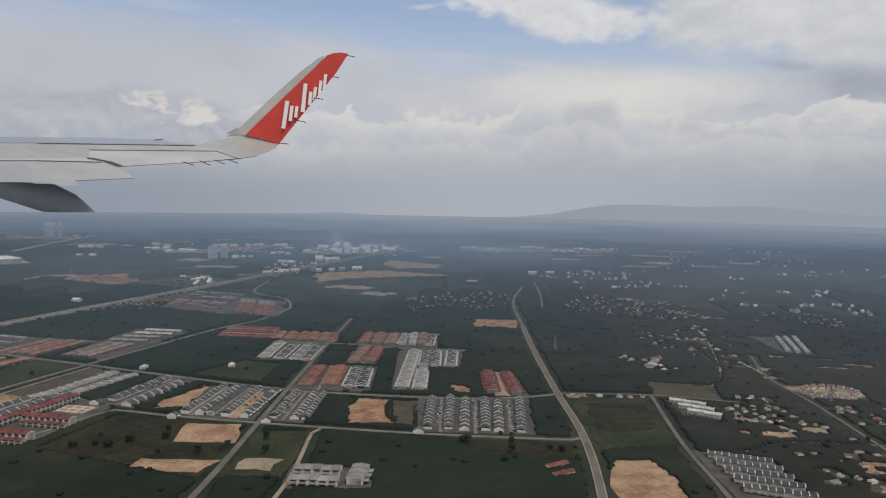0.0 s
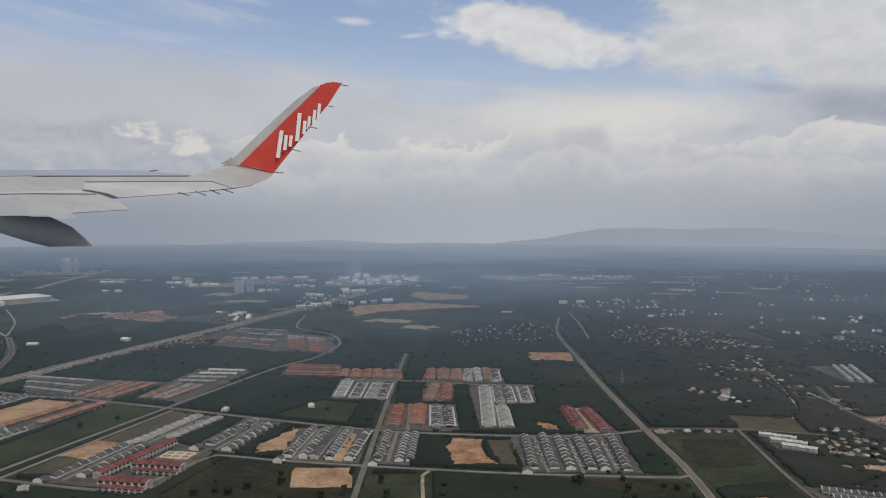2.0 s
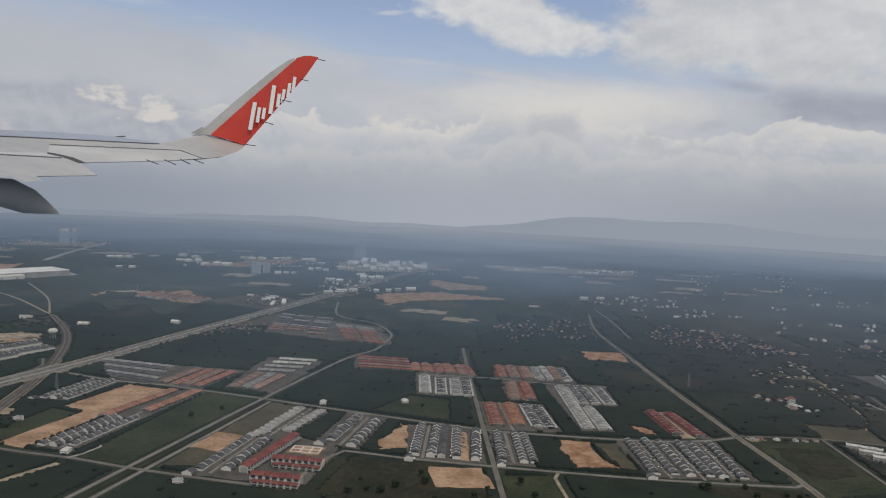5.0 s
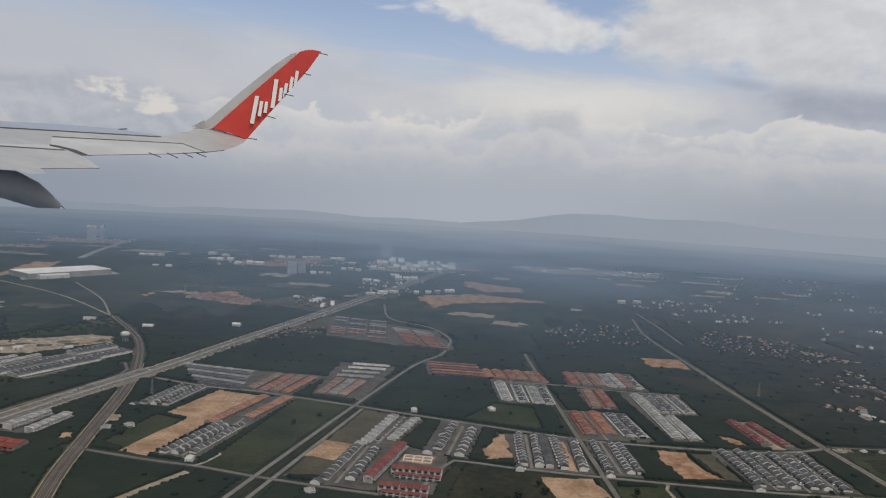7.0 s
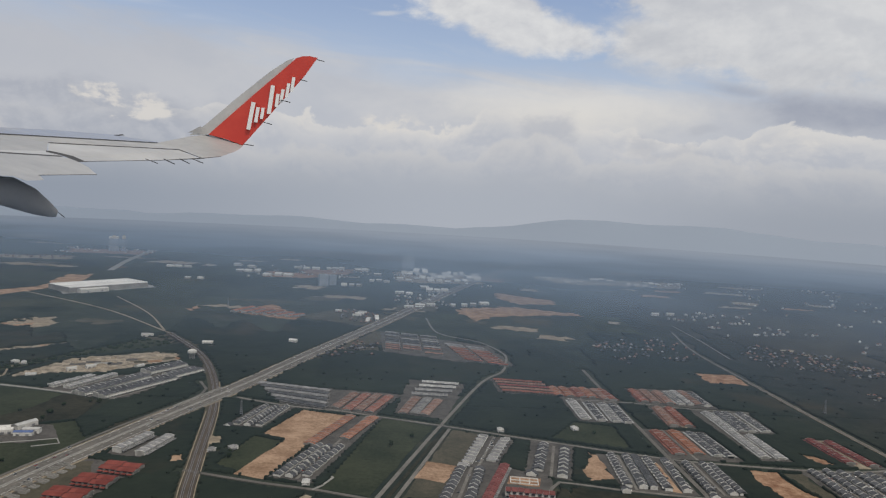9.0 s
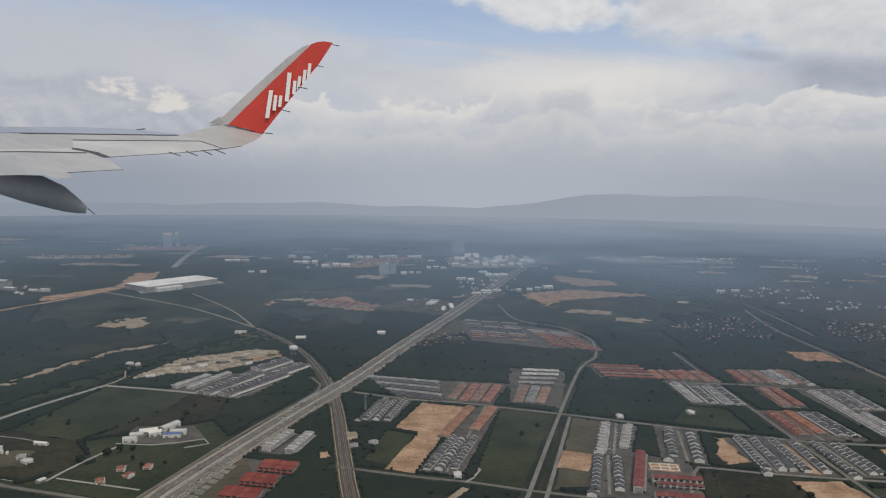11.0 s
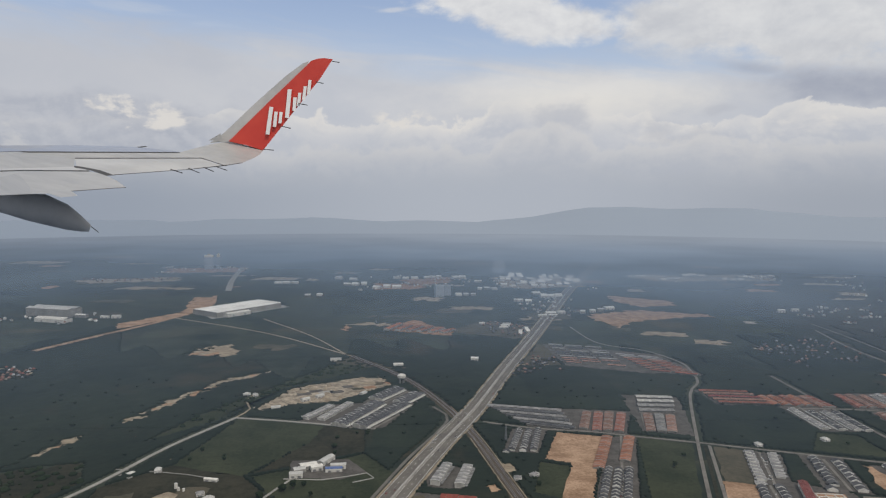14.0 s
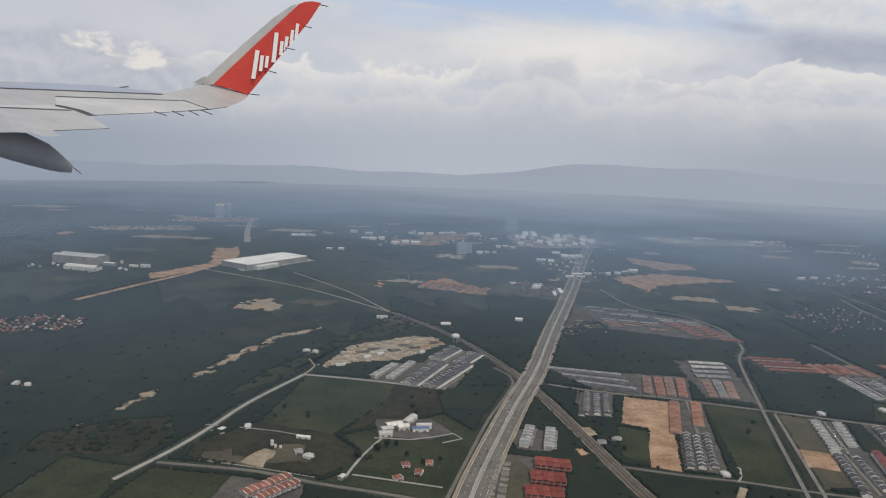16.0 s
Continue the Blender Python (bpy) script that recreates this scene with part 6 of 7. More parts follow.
def car(colour, label, length=0.23, height=0.075):
    ob = thing("car", label, "car", "cars")
    l, w = length / 2, 0.045
    Shape().hull([(-l, -w, 0.015), (l, -w, 0.015), (l, w, 0.015), (-l, w, 0.015)], [(-l, -w, 0.045), (l * 0.97, -w, 0.042), (l * 0.97, w, 0.042), (-l, w, 0.045)]).to("body", colour, ob)
    Shape().hull([(-l * 0.85, -w * 0.95, 0.045), (l * 0.45, -w * 0.95, 0.045), (l * 0.45, w * 0.95, 0.045), (-l * 0.85, w * 0.95, 0.045)], [(-l * 0.6, -w * 0.8, height), (l * 0.15, -w * 0.8, height), (l * 0.15, w * 0.8, height), (-l * 0.6, w * 0.8, height)]).to("cabin", M_GLASS, ob)
    for x in (-l * 0.62, l * 0.62):
        Shape().box(x - 0.018, x + 0.018, -w - 0.004, w + 0.004, 0, 0.034).to("wheel", M_SEAMBLACK, ob)
    return ob


M_SEAMBLACK = paint("tyre_rubber", (0.02, 0.02, 0.02), (0.035, 0.035, 0.035), 4.0, 0.9)
M_CARWHITE = paint("white_car_paint", (0.70, 0.70, 0.70), (0.78, 0.78, 0.78), 4.0, 0.3)
M_CARDARK = paint("dark_car_paint", (0.05, 0.05, 0.06), (0.09, 0.09, 0.10), 4.0, 0.3)
M_CARRED = paint("red_car_paint", (0.30, 0.04, 0.03), (0.36, 0.06, 0.05), 4.0, 0.3)
cars = [car(M_CARWHITE, "small white car on grey asphalt"), car(M_CARDARK, "small dark car on grey asphalt"), car(M_CARRED, "small red car on grey asphalt"), car(M_CARWHITE, "white van on grey asphalt", 0.36, 0.13)]
for k, c in enumerate(cars):
    c.matrix_basis = pose(-55.4 + 0.2 * k, 43.0 + 1.9 * k, 0.09, 0, 0, 72)
rng = random.Random(33)
on = smooth_line(HIGHWAY[1:8], 0.4)
for k in range(64):
    i = rng.randrange(4, len(on) - 5)
    d = on[i + 1] - on[i]
    n = np.array((-d[1], d[0])) / np.linalg.norm(d)
    off = rng.choice((0.32, 0.74, -0.32, -0.74))
    copy_thing(rng.choices(cars, (4, 4, 1, 2))[0], pose(*(on[i] + n * off), 0.092, 0, 0, math.degrees(math.atan2(d[1], d[0])) + (180 if off > 0 else 0)))
for x0, y0, x1, y1, n in ((0.85, 41.4, 1.0, 47.6, 14), (3.1, 41.2, 3.3, 47.6, 14), (5.4, 41.2, 5.6, 47.6, 14), (-9.4, 43.3, -8.9, 48.6, 8), (-12.2, 44.0, -11.8, 49.0, 8), (-28.0, 41.6, -23.4, 53.2, 14), (-43.4, 55.2, -41.9, 60.0, 8), (-38.4, 44.8, -36.2, 50.4, 10)):
    for k in range(n):
        t = rng.random()
        copy_thing(rng.choices(cars, (5, 4, 1, 1))[0], pose(x0 + (x1 - x0) * t + rng.uniform(-.12, .12), y0 + (y1 - y0) * t, 0.04, 0, 0, rng.choice((70, 160)) + rng.uniform(-8, 8)))


def tree(name, label, spread, tall, seed):
    """A tapered trunk with limbs and a crown of many clumps."""
    rng = random.Random(seed)
    ob = thing(name, label, "tree", "field trees")
    s = Shape()
    ring = lambda r, z, x=0.0, y=0.0: [(x + r * math.cos(2 * math.pi * k / 6), y + r * math.sin(2 * math.pi * k / 6), z) for k in range(6)]
    s.hull(ring(0.035, 0), ring(0.02, tall * 0.5))
    for k in range(4):
        a = k * 1.6 + rng.random()
        s.hull(ring(0.014, tall * 0.4), ring(0.006, tall * 0.75, spread * 0.5 * math.cos(a), spread * 0.5 * math.sin(a)))
    s.to("trunk", M_BARK, ob)
    bv, bf = icosahedron()
    c = Shape()
    for k in range(22):
        a, r, z = rng.uniform(0, 6.28), spread * rng.random() ** 0.6 * 0.62, tall * rng.uniform(0.40, 0.85)
        q = spread * rng.uniform(0.36, 0.56)
        k0 = len(c.v)
        for v in bv:
            e = q * rng.uniform(0.7, 1.3)
            c.v.append((r * math.cos(a) + v[0] * e, r * math.sin(a) + v[1] * e, z + v[2] * e * 0.75))
        c.f += [tuple(k0 + int(i) for i in f) for f in bf]
    c.to("crown", M_LEAF2, ob)
    return ob


trees = [tree("tree", "broad dark green tree standing in grass", 0.34, 0.55, 1), tree("tree", "tall dark green tree beside a road", 0.26, 0.70, 2), tree("tree", "low round dark green tree", 0.24, 0.36, 3)]
for k, q in enumerate(trees):
    q.matrix_basis = pose(-62.6 + 0.7 * k, 47.6 + 0.5 * k, 0.02)
rng = random.Random(51)
STANDS = (((-66.0, 44.0), (-58.0, 49.0), 26), ((-72.0, 47.0), (-64.0, 56.0), 22), ((-63.0, 53.5), (-56.5, 60.0), 26), ((-57.5, 49.5), (-55.5, 54.0), 8), ((-36.0, 43.0), (-29.0, 57.0), 12), ((-19.0, 36.0), (-11.5, 42.0), 30), ((-10.0, 34.5), (-7.2, 40.8), 12), ((-44.5, 45.5), (-42.0, 53.0), 12), ((-31.0, 41.5), (-25.0, 55.0), 14), ((-16.0, 52.0), (-12.0, 58.0), 8), ((20.0, 32.0), (27.0, 46.0), 40), ((1.0, 36.0), (8.0, 40.0), 40), ((-20.0, 38.0), (-15.0, 43.4), 16))
for (x0, y0), (x1, y1), n in STANDS:
    for k in range(n // 5):
        x, y = rng.uniform(x0, x1), rng.uniform(y0, y1)
        if any(abs(x - a) < 0.6 and abs(y - b) < 0.6 for a, b in VILLAGE_SPOTS) or any(inside(np.array([x]), np.array([y]), q)[0] for q in HARD):
            continue
        copy_thing(rng.choice(trees), pose(x, y, 0.01, 0, 0, rng.uniform(0, 360)) @ Matrix.Scale(rng.uniform(0.5, 0.9), 4))

FAR = (([(-30.0, 188.0), (-5.0, 190.0), (-8.0, 160.0), (-31.0, 160.0)], 70), ([(2.0, 192.0), (52.0, 192.0), (46.0, 174.0), (6.0, 172.0)], 80), ([(-66.0, 188.0), (-34.0, 188.0), (-34.0, 166.0), (-64.0, 158.0)], 70),
       ([(-8.0, 305.0), (40.0, 310.0), (36.0, 270.0), (-4.0, 272.0)], 70), ([(45.0, 180.0), (95.0, 200.0), (90.0, 130.0), (50.0, 120.0)], 90), ([(20.0, 132.0), (45.0, 135.0), (42.0, 108.0), (22.0, 106.0)], 60),
       ([(-124.0, 212.0), (-98.0, 214.0), (-98.0, 196.0), (-122.0, 194.0)], 50), ([(-32.0, 130.0), (-20.0, 150.0), (-16.0, 132.0), (-24.0, 118.0)], 40), ([(-60.0, 260.0), (-10.0, 270.0), (-10.0, 230.0), (-60.0, 225.0)], 50), ([(36.0, 110.0), (62.0, 112.0), (58.0, 80.0), (40.0, 90.0)], 40), ([(-120.0, 130.0), (-104.0, 126.0), (-106.0, 116.0), (-122.0, 118.0)], 24))
rng = random.Random(77)
for poly, n in FAR:
    xs, ys = [q[0] for q in poly], [q[1] for q in poly]
    here = []
    while len(here) < n:
        x, y = rng.uniform(min(xs), max(xs)), rng.uniform(min(ys), max(ys))
        if inside(np.array([x]), np.array([y]), poly)[0]:
            here += [(x + rng.uniform(-1.4, 1.4), y + rng.uniform(-1.0, 1.0)) for k in range(rng.randint(1, 4))]
    far_village(here, n, "far scattered houses and sheds of a town", 1.0, (1, 1, 2, 2, 3, 3, 6, 6), M_WHITE)
    for x, y in here:
        TAKEN.append(("line", [(x - 0.3, y - 0.5), (x + 0.3, y - 0.5)], 0.8))
for k in range(120):
    a, y = rng.uniform(-0.62, 0.62), rng.uniform(96, 325)
    x = -25 + a * y * 1.15
    if math.hypot(x + 30, y) > 318:
        continue
    w, h = rng.uniform(0.006, 0.04) * y, rng.uniform(0.006, 0.022) * y
    patch("clearing", [(x - w, y - h * 0.5), (x + w * 0.6, y - h), (x + w, y + h * 0.4), (x - w * 0.5, y + h)], 0.026, rng.choice((M_SCRUB, M_SCRUB, M_GRASS, M_TRACK, M_TRACK, M_EARTH, M_SITE)), "far open ground between woods", 0.9)
for k in range(60):
    x, y = rng.uniform(13.0, 46.0), rng.uniform(50.0, 82.0)
    w, h = rng.uniform(0.3, 1.3), rng.uniform(0.3, 1.0)
    if x > 0.72 * y - 3 or any(inside(np.array([x]), np.array([y]), q)[0] for q in HARD):
        continue
    patch("clearing", [(x - w, y - h * 0.5), (x + w * 0.6, y - h), (x + w, y + h * 0.4), (x - w * 0.5, y + h)], 0.024, rng.choice((M_SCRUB, M_DARKGRASS, M_DARKGRASS, M_GRASS, M_TRACK)), "small open plot among village trees", 0.5)
rng = random.Random(78)
patch("bare_lot", [(-23.6, 45.6), (-21.4, 45.2), (-21.8, 43.8), (-24.0, 44.2)], 0.045, M_EARTH, "foundation plot of bare orange earth", 0.08)
footing = thing("foundation", "low pale foundation walls on orange earth", "foundation", "", (-22.7, 44.7, 0.04), -10)
for y in (-0.55, 0.0, 0.55):
    Shape().box(-0.95, 0.95, y - 0.03, y + 0.03, 0, 0.06).to("footing", M_WHITE, footing)
for x in (-0.95, -0.3, 0.35, 0.95):
    Shape().box(x - 0.03, x + 0.03, -0.52, 0.52, 0, 0.055).to("footing", M_WHITE, footing)
patch("sand_street", [(-12.1, 49.0), (-11.5, 48.9), (-11.9, 43.2), (-12.5, 43.4)], 0.042, M_SAND, "sandy unfinished street between houses", 0.06)
claim()

# ---- woods ----
def canopy(x0, x1, y0, y1, step, tall, rough, label, seed, edge=None):
    """A closed, uneven leaf canopy over the land that nothing else takes, with steep edges."""
    rng = np.random.default_rng(seed)
    nx, ny = int((x1 - x0) / step), int((y1 - y0) / step)
    cx, cy = np.meshgrid(x0 + step * (np.arange(nx) + 0.5), y0 + step * (np.arange(ny) + 0.5))
    i = np.clip(((cx - X0) / CELL).astype(int), 0, NX - 1)
    j = np.clip(((cy - Y0) / CELL).astype(int), 0, NY - 1)
    full = free[j, i] & (cx > -70 - 0.78 * cy) & (cx < 4 + 0.72 * cy)
    if edge is not None:
        full &= edge(cx, cy)
    gx, gy = np.meshgrid(x0 + step * np.arange(nx + 1), y0 + step * np.arange(ny + 1))
    jog = step * 0.33
    gx, gy = gx + rng.uniform(-jog, jog, gx.shape), gy + rng.uniform(-jog, jog, gy.shape)
    swell = np.sin(gx * 0.9 + 1.3 * np.sin(gy * 0.4)) * np.sin(gy * 1.1 + np.sin(gx * 0.5))
    gz = tall + rough * (rng.uniform(-1, 1, gx.shape) + 0.7 * swell)
    index = np.arange((nx + 1) * (ny + 1)).reshape(ny + 1, nx + 1)
    low = index + index.size
    quads = [np.stack((index[:-1, :-1], index[:-1, 1:], index[1:, 1:], index[1:, :-1]), -1)[full]]
    pad = np.pad(full, 1)
    core = pad[1:-1, 1:-1]
    for out, a, b in ((core & ~pad[:-2, 1:-1], (0, 0), (0, 1)), (core & ~pad[1:-1, 2:], (0, 1), (1, 1)), (core & ~pad[2:, 1:-1], (1, 1), (1, 0)), (core & ~pad[1:-1, :-2], (1, 0), (0, 0))):
        r, c = np.nonzero(out)
        p, q = index[r + a[0], c + a[1]], index[r + b[0], c + b[1]]
        quads.append(np.stack((p + index.size, q + index.size, q, p), -1))
    quads = np.concatenate(quads)
    out = np.concatenate((np.stack((gx, gy, gz), -1).reshape(-1, 3), np.stack((gx, gy, np.zeros_like(gx)), -1).reshape(-1, 3)))
    used, quads = np.unique(quads, return_inverse=True)
    out, quads = out[used], quads.reshape(-1)
    me = bpy.data.meshes.new("woodland")
    me.vertices.add(len(out))
    me.vertices.foreach_set("co", out.ravel())
    me.loops.add(len(quads))
    me.loops.foreach_set("vertex_index", quads)
    me.polygons.add(len(quads) // 4)
    me.polygons.foreach_set("loop_start", np.arange(0, len(quads), 4))
    me.polygons.foreach_set("use_smooth", np.ones(len(quads) // 4, bool))
    me.update(calc_edges=True)
    me.materials.append(M_LEAF)
    return tagged(new("woodland", me), label, "trees", "", "stuff")


canopy(-110, 45, 28, 62, 0.20, 0.15, 0.030, "dense dark green plantation and woodland crowns", 5)
canopy(-140, 80, 62, 118, 0.36, 0.15, 0.035, "dense dark green woodland crowns", 6, lambda x, y: y < 96 + 9 * np.sin(x * 0.11) + 6 * np.sin(x * 0.31 + 1) + 4 * np.sin(x * 0.83 + y * 0.2))
# bushes on the open scrub
rng = np.random.default_rng(40)
p = np.stack((rng.uniform(-88, -57, 1500), rng.uniform(46, 89, 1500)), -1)
p = p[inside(p[:, 0], p[:, 1], SCRUB_WEST) | inside(p[:, 0], p[:, 1], SCRUB_SOUTH)]
clumps("bushes", p, rng.uniform(0.10, 0.42, len(p)), rng.uniform(0.05, 0.09, len(p)), M_LEAF2, "dark green bushes scattered on open scrub", 12)
# taller trees at some edges
p, rng = scatter(-130, 60, 30, 80, 1.3, 8, keep=0.14)
clumps("tall_trees", p, rng.uniform(0.14, 0.24, len(p)), rng.uniform(0.18, 0.25, len(p)), M_LEAF, "scattered taller dark green tree crowns", 4)


# ---- the wing ----
def make_wing():
    """A wing and its upturned tip. Places are given as slopes across and up from the passenger's eye, with the distance in metres;
    the whole is set so far out, and so much enlarged, that it keeps its bearing while the land passes by."""
    big = 165.0
    frame_of = look((-25.576, -1.846, 17.94), (-25.415, 0.142, 17.794), 3.3)
    frame_of = Matrix.Translation(frame_of.translation) @ Euler((-0.016, 0.0065, 0.0035)).to_matrix().to_4x4() @ frame_of.to_3x3().to_4x4()
    wing = thing("aircraft_wing", "white airliner wing with a red upturned tip", "aircraft wing")
    wing.matrix_world = frame_of @ Matrix.Scale(big, 4)

    def reach(a, b):
        return 8.396 + 18.25 * a + 74.28 * b

    def slab(name, outline, material, label="", dist=None, thick=0.12, lift=0.0, parent=None):
        low, high = [], []
        for a, b in outline:
            r = (dist if dist is not None else reach(a, b)) - lift
            low.append((a * r, b * r, -r))
            high.append((a * (r + thick), b * (r + thick), -r - thick))
        ob = Shape().hull(high, low).to(name, material, wing if parent is None else parent, label)
        return ob

    return wing, slab


M_WING = paint("wing_paint", (0.31, 0.315, 0.325), (0.42, 0.42, 0.42), 0.004, 0.45, grain=0.02)
M_WINGDARK = paint("fairing_paint", (0.34, 0.34, 0.345), (0.44, 0.44, 0.44), 0.005, 0.5, grain=0.03)
M_SLAT = paint("bare_metal_slat", (0.30, 0.33, 0.41), (0.38, 0.41, 0.48), 0.004, 0.35, 0.3, grain=0.02)
M_SEAM = paint("dark_seam", (0.03, 0.03, 0.032), (0.05, 0.05, 0.052), 0.01, 0.7)
M_TIP = paint("red_paint", (0.50, 0.035, 0.025), (0.58, 0.055, 0.035), 0.006, 0.4, grain=0.02)
M_TIPWHITE = paint("white_paint", (0.40, 0.40, 0.40), (0.50, 0.50, 0.495), 0.006, 0.4, grain=0.02)
M_EMBLEM = paint("emblem_white", (0.74, 0.74, 0.73), (0.82, 0.82, 0.81), 0.006, 0.4, grain=0.02)
wing, slab = make_wing()
slab("slat", [(-0.8352, 0.2060), (-0.6333, 0.1955), (-0.5444, 0.1922), (-0.4596, 0.1858), (-0.3990, 0.1761), (-0.4031, 0.1741), (-0.6333, 0.1874), (-0.8352, 0.1963)], M_SLAT, "bluish bare metal leading edge")
slab("wing_box", [(-0.8352, 0.1963), (-0.6333, 0.1874), (-0.4031, 0.1741), (-0.3546, 0.1842), (-0.3263, 0.1874), (-0.2771, 0.1721), (-0.2811, 0.1672), (-0.2900, 0.1624), (-0.3086, 0.1559), (-0.3328, 0.1527), (-0.3683, 0.1656), (-0.5549, 0.1745), (-0.5582, 0.1624), (-0.6333, 0.1640), (-0.8352, 0.1696)], M_WING)
slab("aileron", [(-0.5549, 0.1737), (-0.3683, 0.1648), (-0.3393, 0.1527), (-0.3910, 0.1502), (-0.5040, 0.1478), (-0.5202, 0.1543), (-0.5549, 0.1624)], M_TIPWHITE, thick=0.06)
slab("spoiler", [(-0.8352, 0.1696), (-0.6333, 0.1640), (-0.5582, 0.1624), (-0.5363, 0.1575), (-0.5380, 0.1560), (-0.6333, 0.1616), (-0.8352, 0.1670)], M_TIPWHITE, thick=0.05)
# a thin dark slab stands in for the shade between spoiler and flap
slab("shadow_gap", [(-0.8352, 0.1672), (-0.6333, 0.1616), (-0.5380, 0.1560), (-0.5340, 0.1548), (-0.5390, 0.1540), (-0.6333, 0.1597), (-0.8352, 0.1652)], M_SEAM, "dark gap above the flap", thick=0.02)
flap = slab("flap", [(-0.8352, 0.1656), (-0.6333, 0.1599), (-0.5380, 0.1543), (-0.5202, 0.1511), (-0.4984, 0.1397), (-0.4863, 0.1292), (-0.5687, 0.1276), (-0.5622, 0.1212), (-0.5889, 0.1204), (-0.6066, 0.1268), (-0.6333, 0.1276), (-0.8352, 0.1333)], M_WING, thick=0.08)
slab("flap_end", [(-0.5300, 0.1430), (-0.5020, 0.1410), (-0.4984, 0.1385), (-0.5250, 0.1385)], M_TIPWHITE, lift=0.04, thick=0.03)
# a canoe-shaped fairing below the flap, round in section
PROFILE = ((-0.811, 0.1745, -0.811, 0.1502), (-0.720, 0.1500, -0.720, 0.1185), (-0.6333, 0.1268, -0.6333, 0.0880), (-0.605, 0.1250, -0.600, 0.0785), (-0.5727, 0.1085, -0.575, 0.0718), (-0.555, 0.0925, -0.5565, 0.0687), (-0.5404, 0.0775, -0.5436, 0.0679))
RING, verts, faces = 14, [], []
for a, b, c, d in PROFILE:
    half = math.hypot(a - c, b - d) / 2
    for k in range(RING):
        q = 2 * math.pi * k / RING
        r = 8.5 - math.sin(q) * half * 8.5 * 0.9
        verts.append((((a + c) / 2 + (a - c) / 2 * math.cos(q)) * r, ((b + d) / 2 + (b - d) / 2 * math.cos(q)) * r, -r))
for i in range(len(PROFILE) - 1):
    for k in range(RING):
        m = (k + 1) % RING
        faces.append((i * RING + k, i * RING + m, (i + 1) * RING + m, (i + 1) * RING + k))
faces += [tuple(range(RING - 1, -1, -1)), tuple(range((len(PROFILE) - 1) * RING, len(PROFILE) * RING))]
piece("flap_track_fairing", verts, faces, M_WINGDARK, wing, "grey canoe-shaped fairing", True)
slab("winglet", [(-0.3263, 0.1874), (-0.2617, 0.2456), (-0.2084, 0.2924), (-0.2027, 0.2981), (-0.1931, 0.3009), (-0.1834, 0.3013), (-0.1712, 0.2989), (-0.1906, 0.2714), (-0.2294, 0.2270), (-0.2771, 0.1721), (-0.3021, 0.1809)], M_TIP, "red upturned wing tip", 16.1, 0.1)
slab("winglet_edge", [(-0.3546, 0.1858), (-0.3441, 0.1922), (-0.3312, 0.2011), (-0.2859, 0.2407), (-0.2391, 0.2787), (-0.2149, 0.2948), (-0.2052, 0.2981), (-0.2084, 0.2924), (-0.2617, 0.2456), (-0.3263, 0.1874)], M_TIPWHITE, "pale grey leading edge", 16.15, 0.1)
slab("navigation_lamp", [(-0.3554, 0.1898), (-0.3376, 0.1995), (-0.3360, 0.1922), (-0.3409, 0.1898)], M_WINGDARK, "dark glazed lamp", 16.0, 0.05)
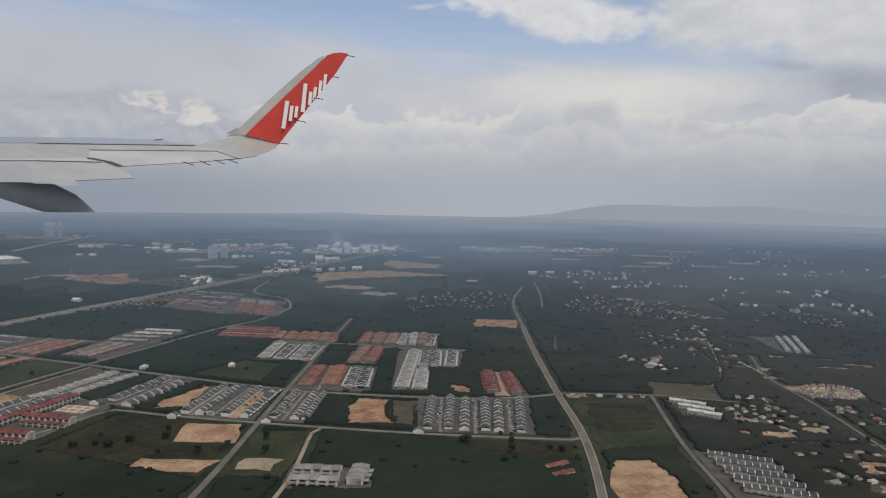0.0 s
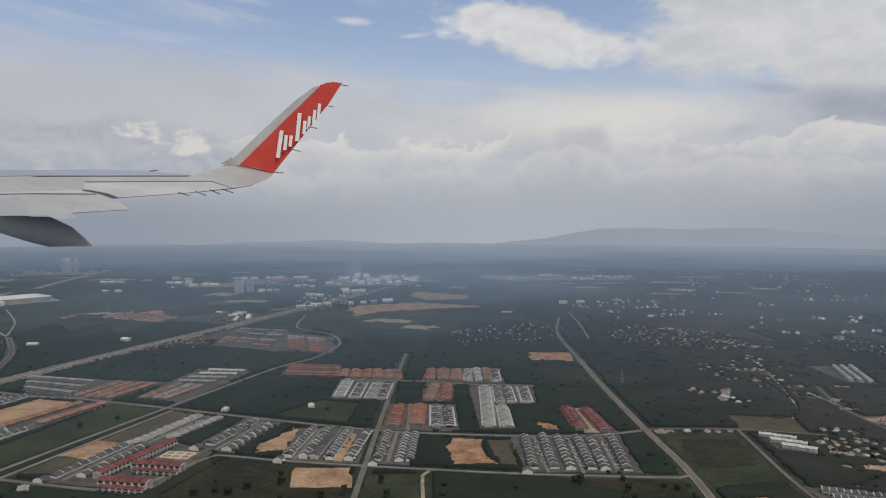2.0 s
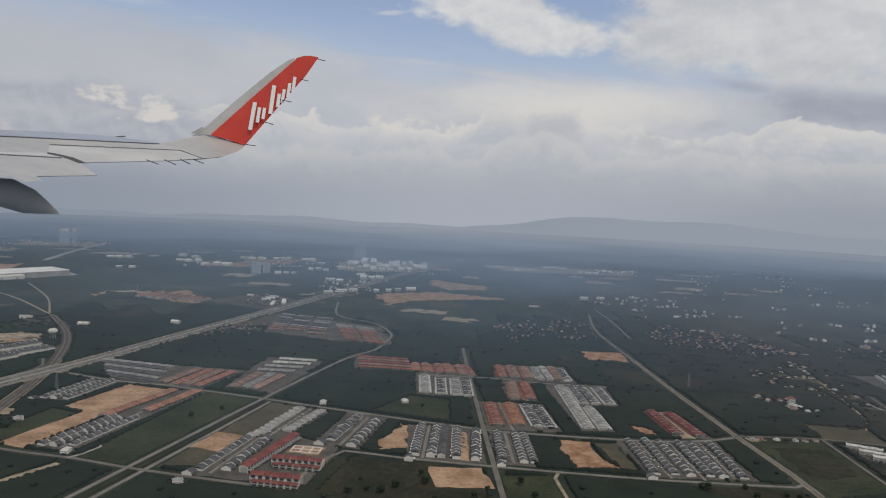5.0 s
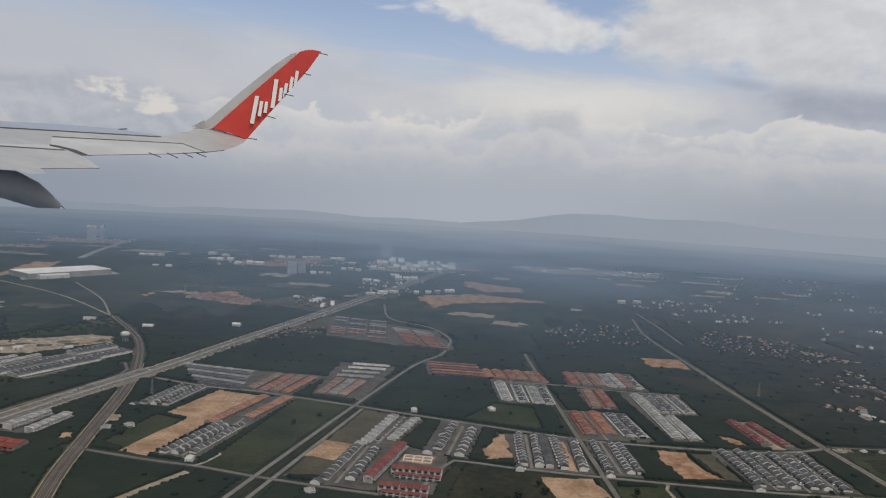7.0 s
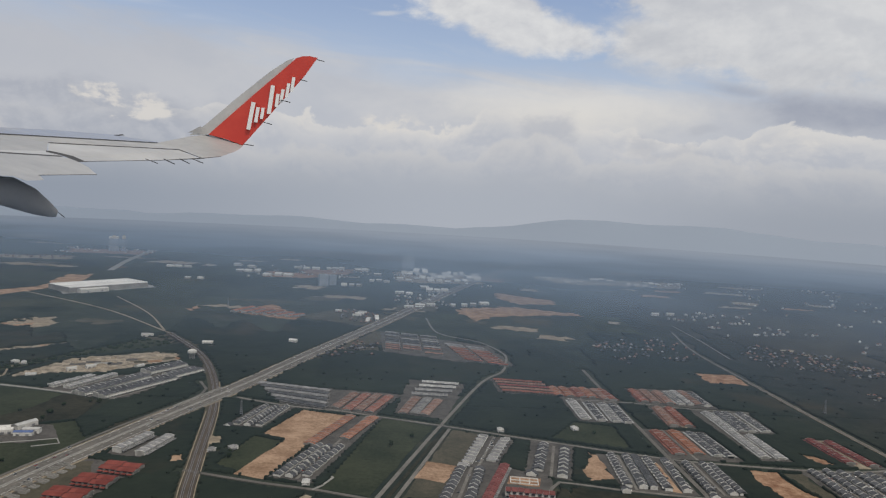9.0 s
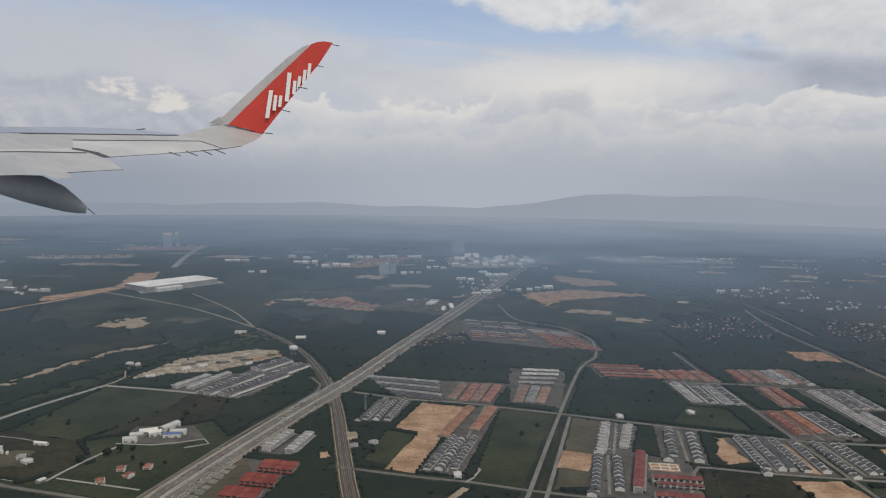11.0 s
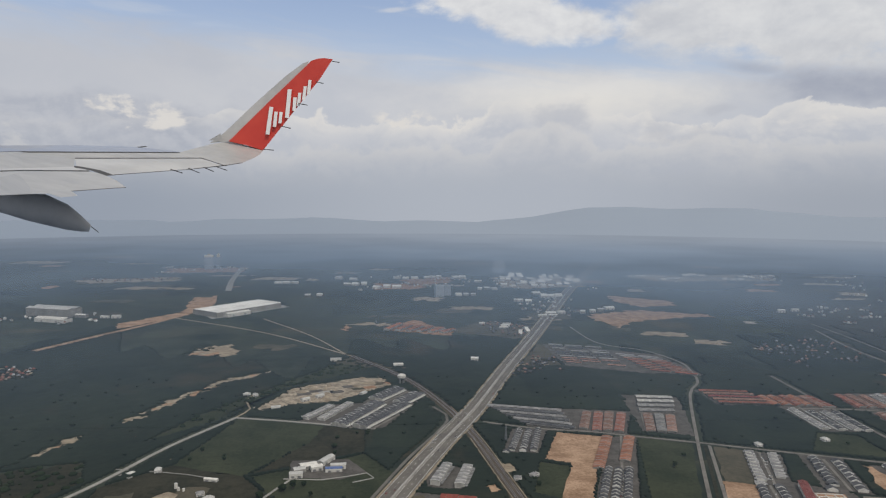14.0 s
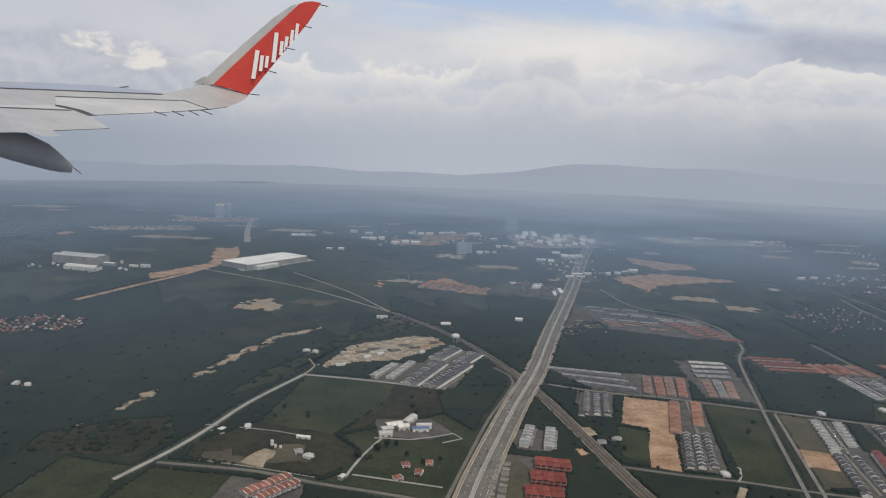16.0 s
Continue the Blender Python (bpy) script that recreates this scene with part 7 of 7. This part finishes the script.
for name, outline in (
    ("seam", [(-0.8352, 0.1949), (-0.6333, 0.1880), (-0.3990, 0.1755), (-0.3990, 0.1745), (-0.6333, 0.1868), (-0.8352, 0.1937)]),
    ("seam", [(-0.5549, 0.1749), (-0.3683, 0.1659), (-0.3328, 0.1527), (-0.3340, 0.1520), (-0.3689, 0.1649), (-0.5549, 0.1737)]),
    ("seam", [(-0.5582, 0.1632), (-0.5323, 0.1607), (-0.5040, 0.1486), (-0.4976, 0.1470), (-0.5121, 0.1470), (-0.5347, 0.1559), (-0.5582, 0.1611)]),
    ("seam", [(-0.5703, 0.1287), (-0.4863, 0.1296), (-0.4863, 0.1288), (-0.5703, 0.1279)]),
    ("seam", [(-0.3263, 0.1882), (-0.2771, 0.1727), (-0.2771, 0.1719), (-0.3263, 0.1874)]),
    ("seam", [(-0.5040, 0.1482), (-0.3910, 0.1505), (-0.3393, 0.1530), (-0.3086, 0.1562), (-0.3086, 0.1554), (-0.3393, 0.1521), (-0.3910, 0.1497), (-0.5040, 0.1473)]),
    ("tank_vent", [(-0.4620, 0.1858), (-0.4491, 0.1868), (-0.4459, 0.1852), (-0.4604, 0.1846)]),
):
    slab(name, outline, M_SEAM, lift=0.02, thick=0.02)


def rod(a, b, c, d, dist, name, material, half):
    n = math.hypot(c - a, d - b)
    ux, uy = -(d - b) / n * half, (c - a) / n * half
    slab(name, [(a + ux, b + uy), (c + ux, d + uy), (c - ux, d - uy), (a - ux, b - uy)], material, "", dist, 0.03)


for a, b, c, d in ((-0.2771, 0.1737, -0.2617, 0.1716), (-0.2496, 0.206, -0.2359, 0.2019), (-0.2237, 0.2375, -0.21, 0.2342), (-0.1971, 0.2674, -0.1858, 0.2645), (-0.1729, 0.2964, -0.1616, 0.2936)):
    rod(a, b, c, d, 16.0, "static_wick", M_SEAM, 0.0006)
for a, b, c, d in ((-0.4168, 0.1519, -0.399, 0.1454), (-0.391, 0.1519, -0.3748, 0.1446), (-0.3683, 0.1523, -0.3538, 0.1454), (-0.3506, 0.1527, -0.3344, 0.1462)):
    rod(a, b, c, d, 11.5, "static_wick", M_SEAM, 0.0006)
rod(-0.5404, 0.0751, -0.5299, 0.0662, 8.4, "static_wick", M_SEAM, 0.0006)
# the emblem, as plain slanting strokes
STROKES = ((450, 200, 459, 151, 3.6), (463, 187, 467, 160, 3.0), (473, 181, 476, 161, 2.8), (486, 172, 493, 121, 3.6), (499, 160, 502, 136, 3.0), (507, 152, 511, 128, 2.8), (517, 142, 521, 117, 2.8), (526, 132, 530, 106, 2.8))
for x0, y0, x1, y1, half in STROKES:
    rod((x0 - 784) / 1238, (441 - y0) / 1238, (x1 - 784) / 1238, (441 - y1) / 1238, 16.03, "emblem_stroke", M_EMBLEM, half / 1238)
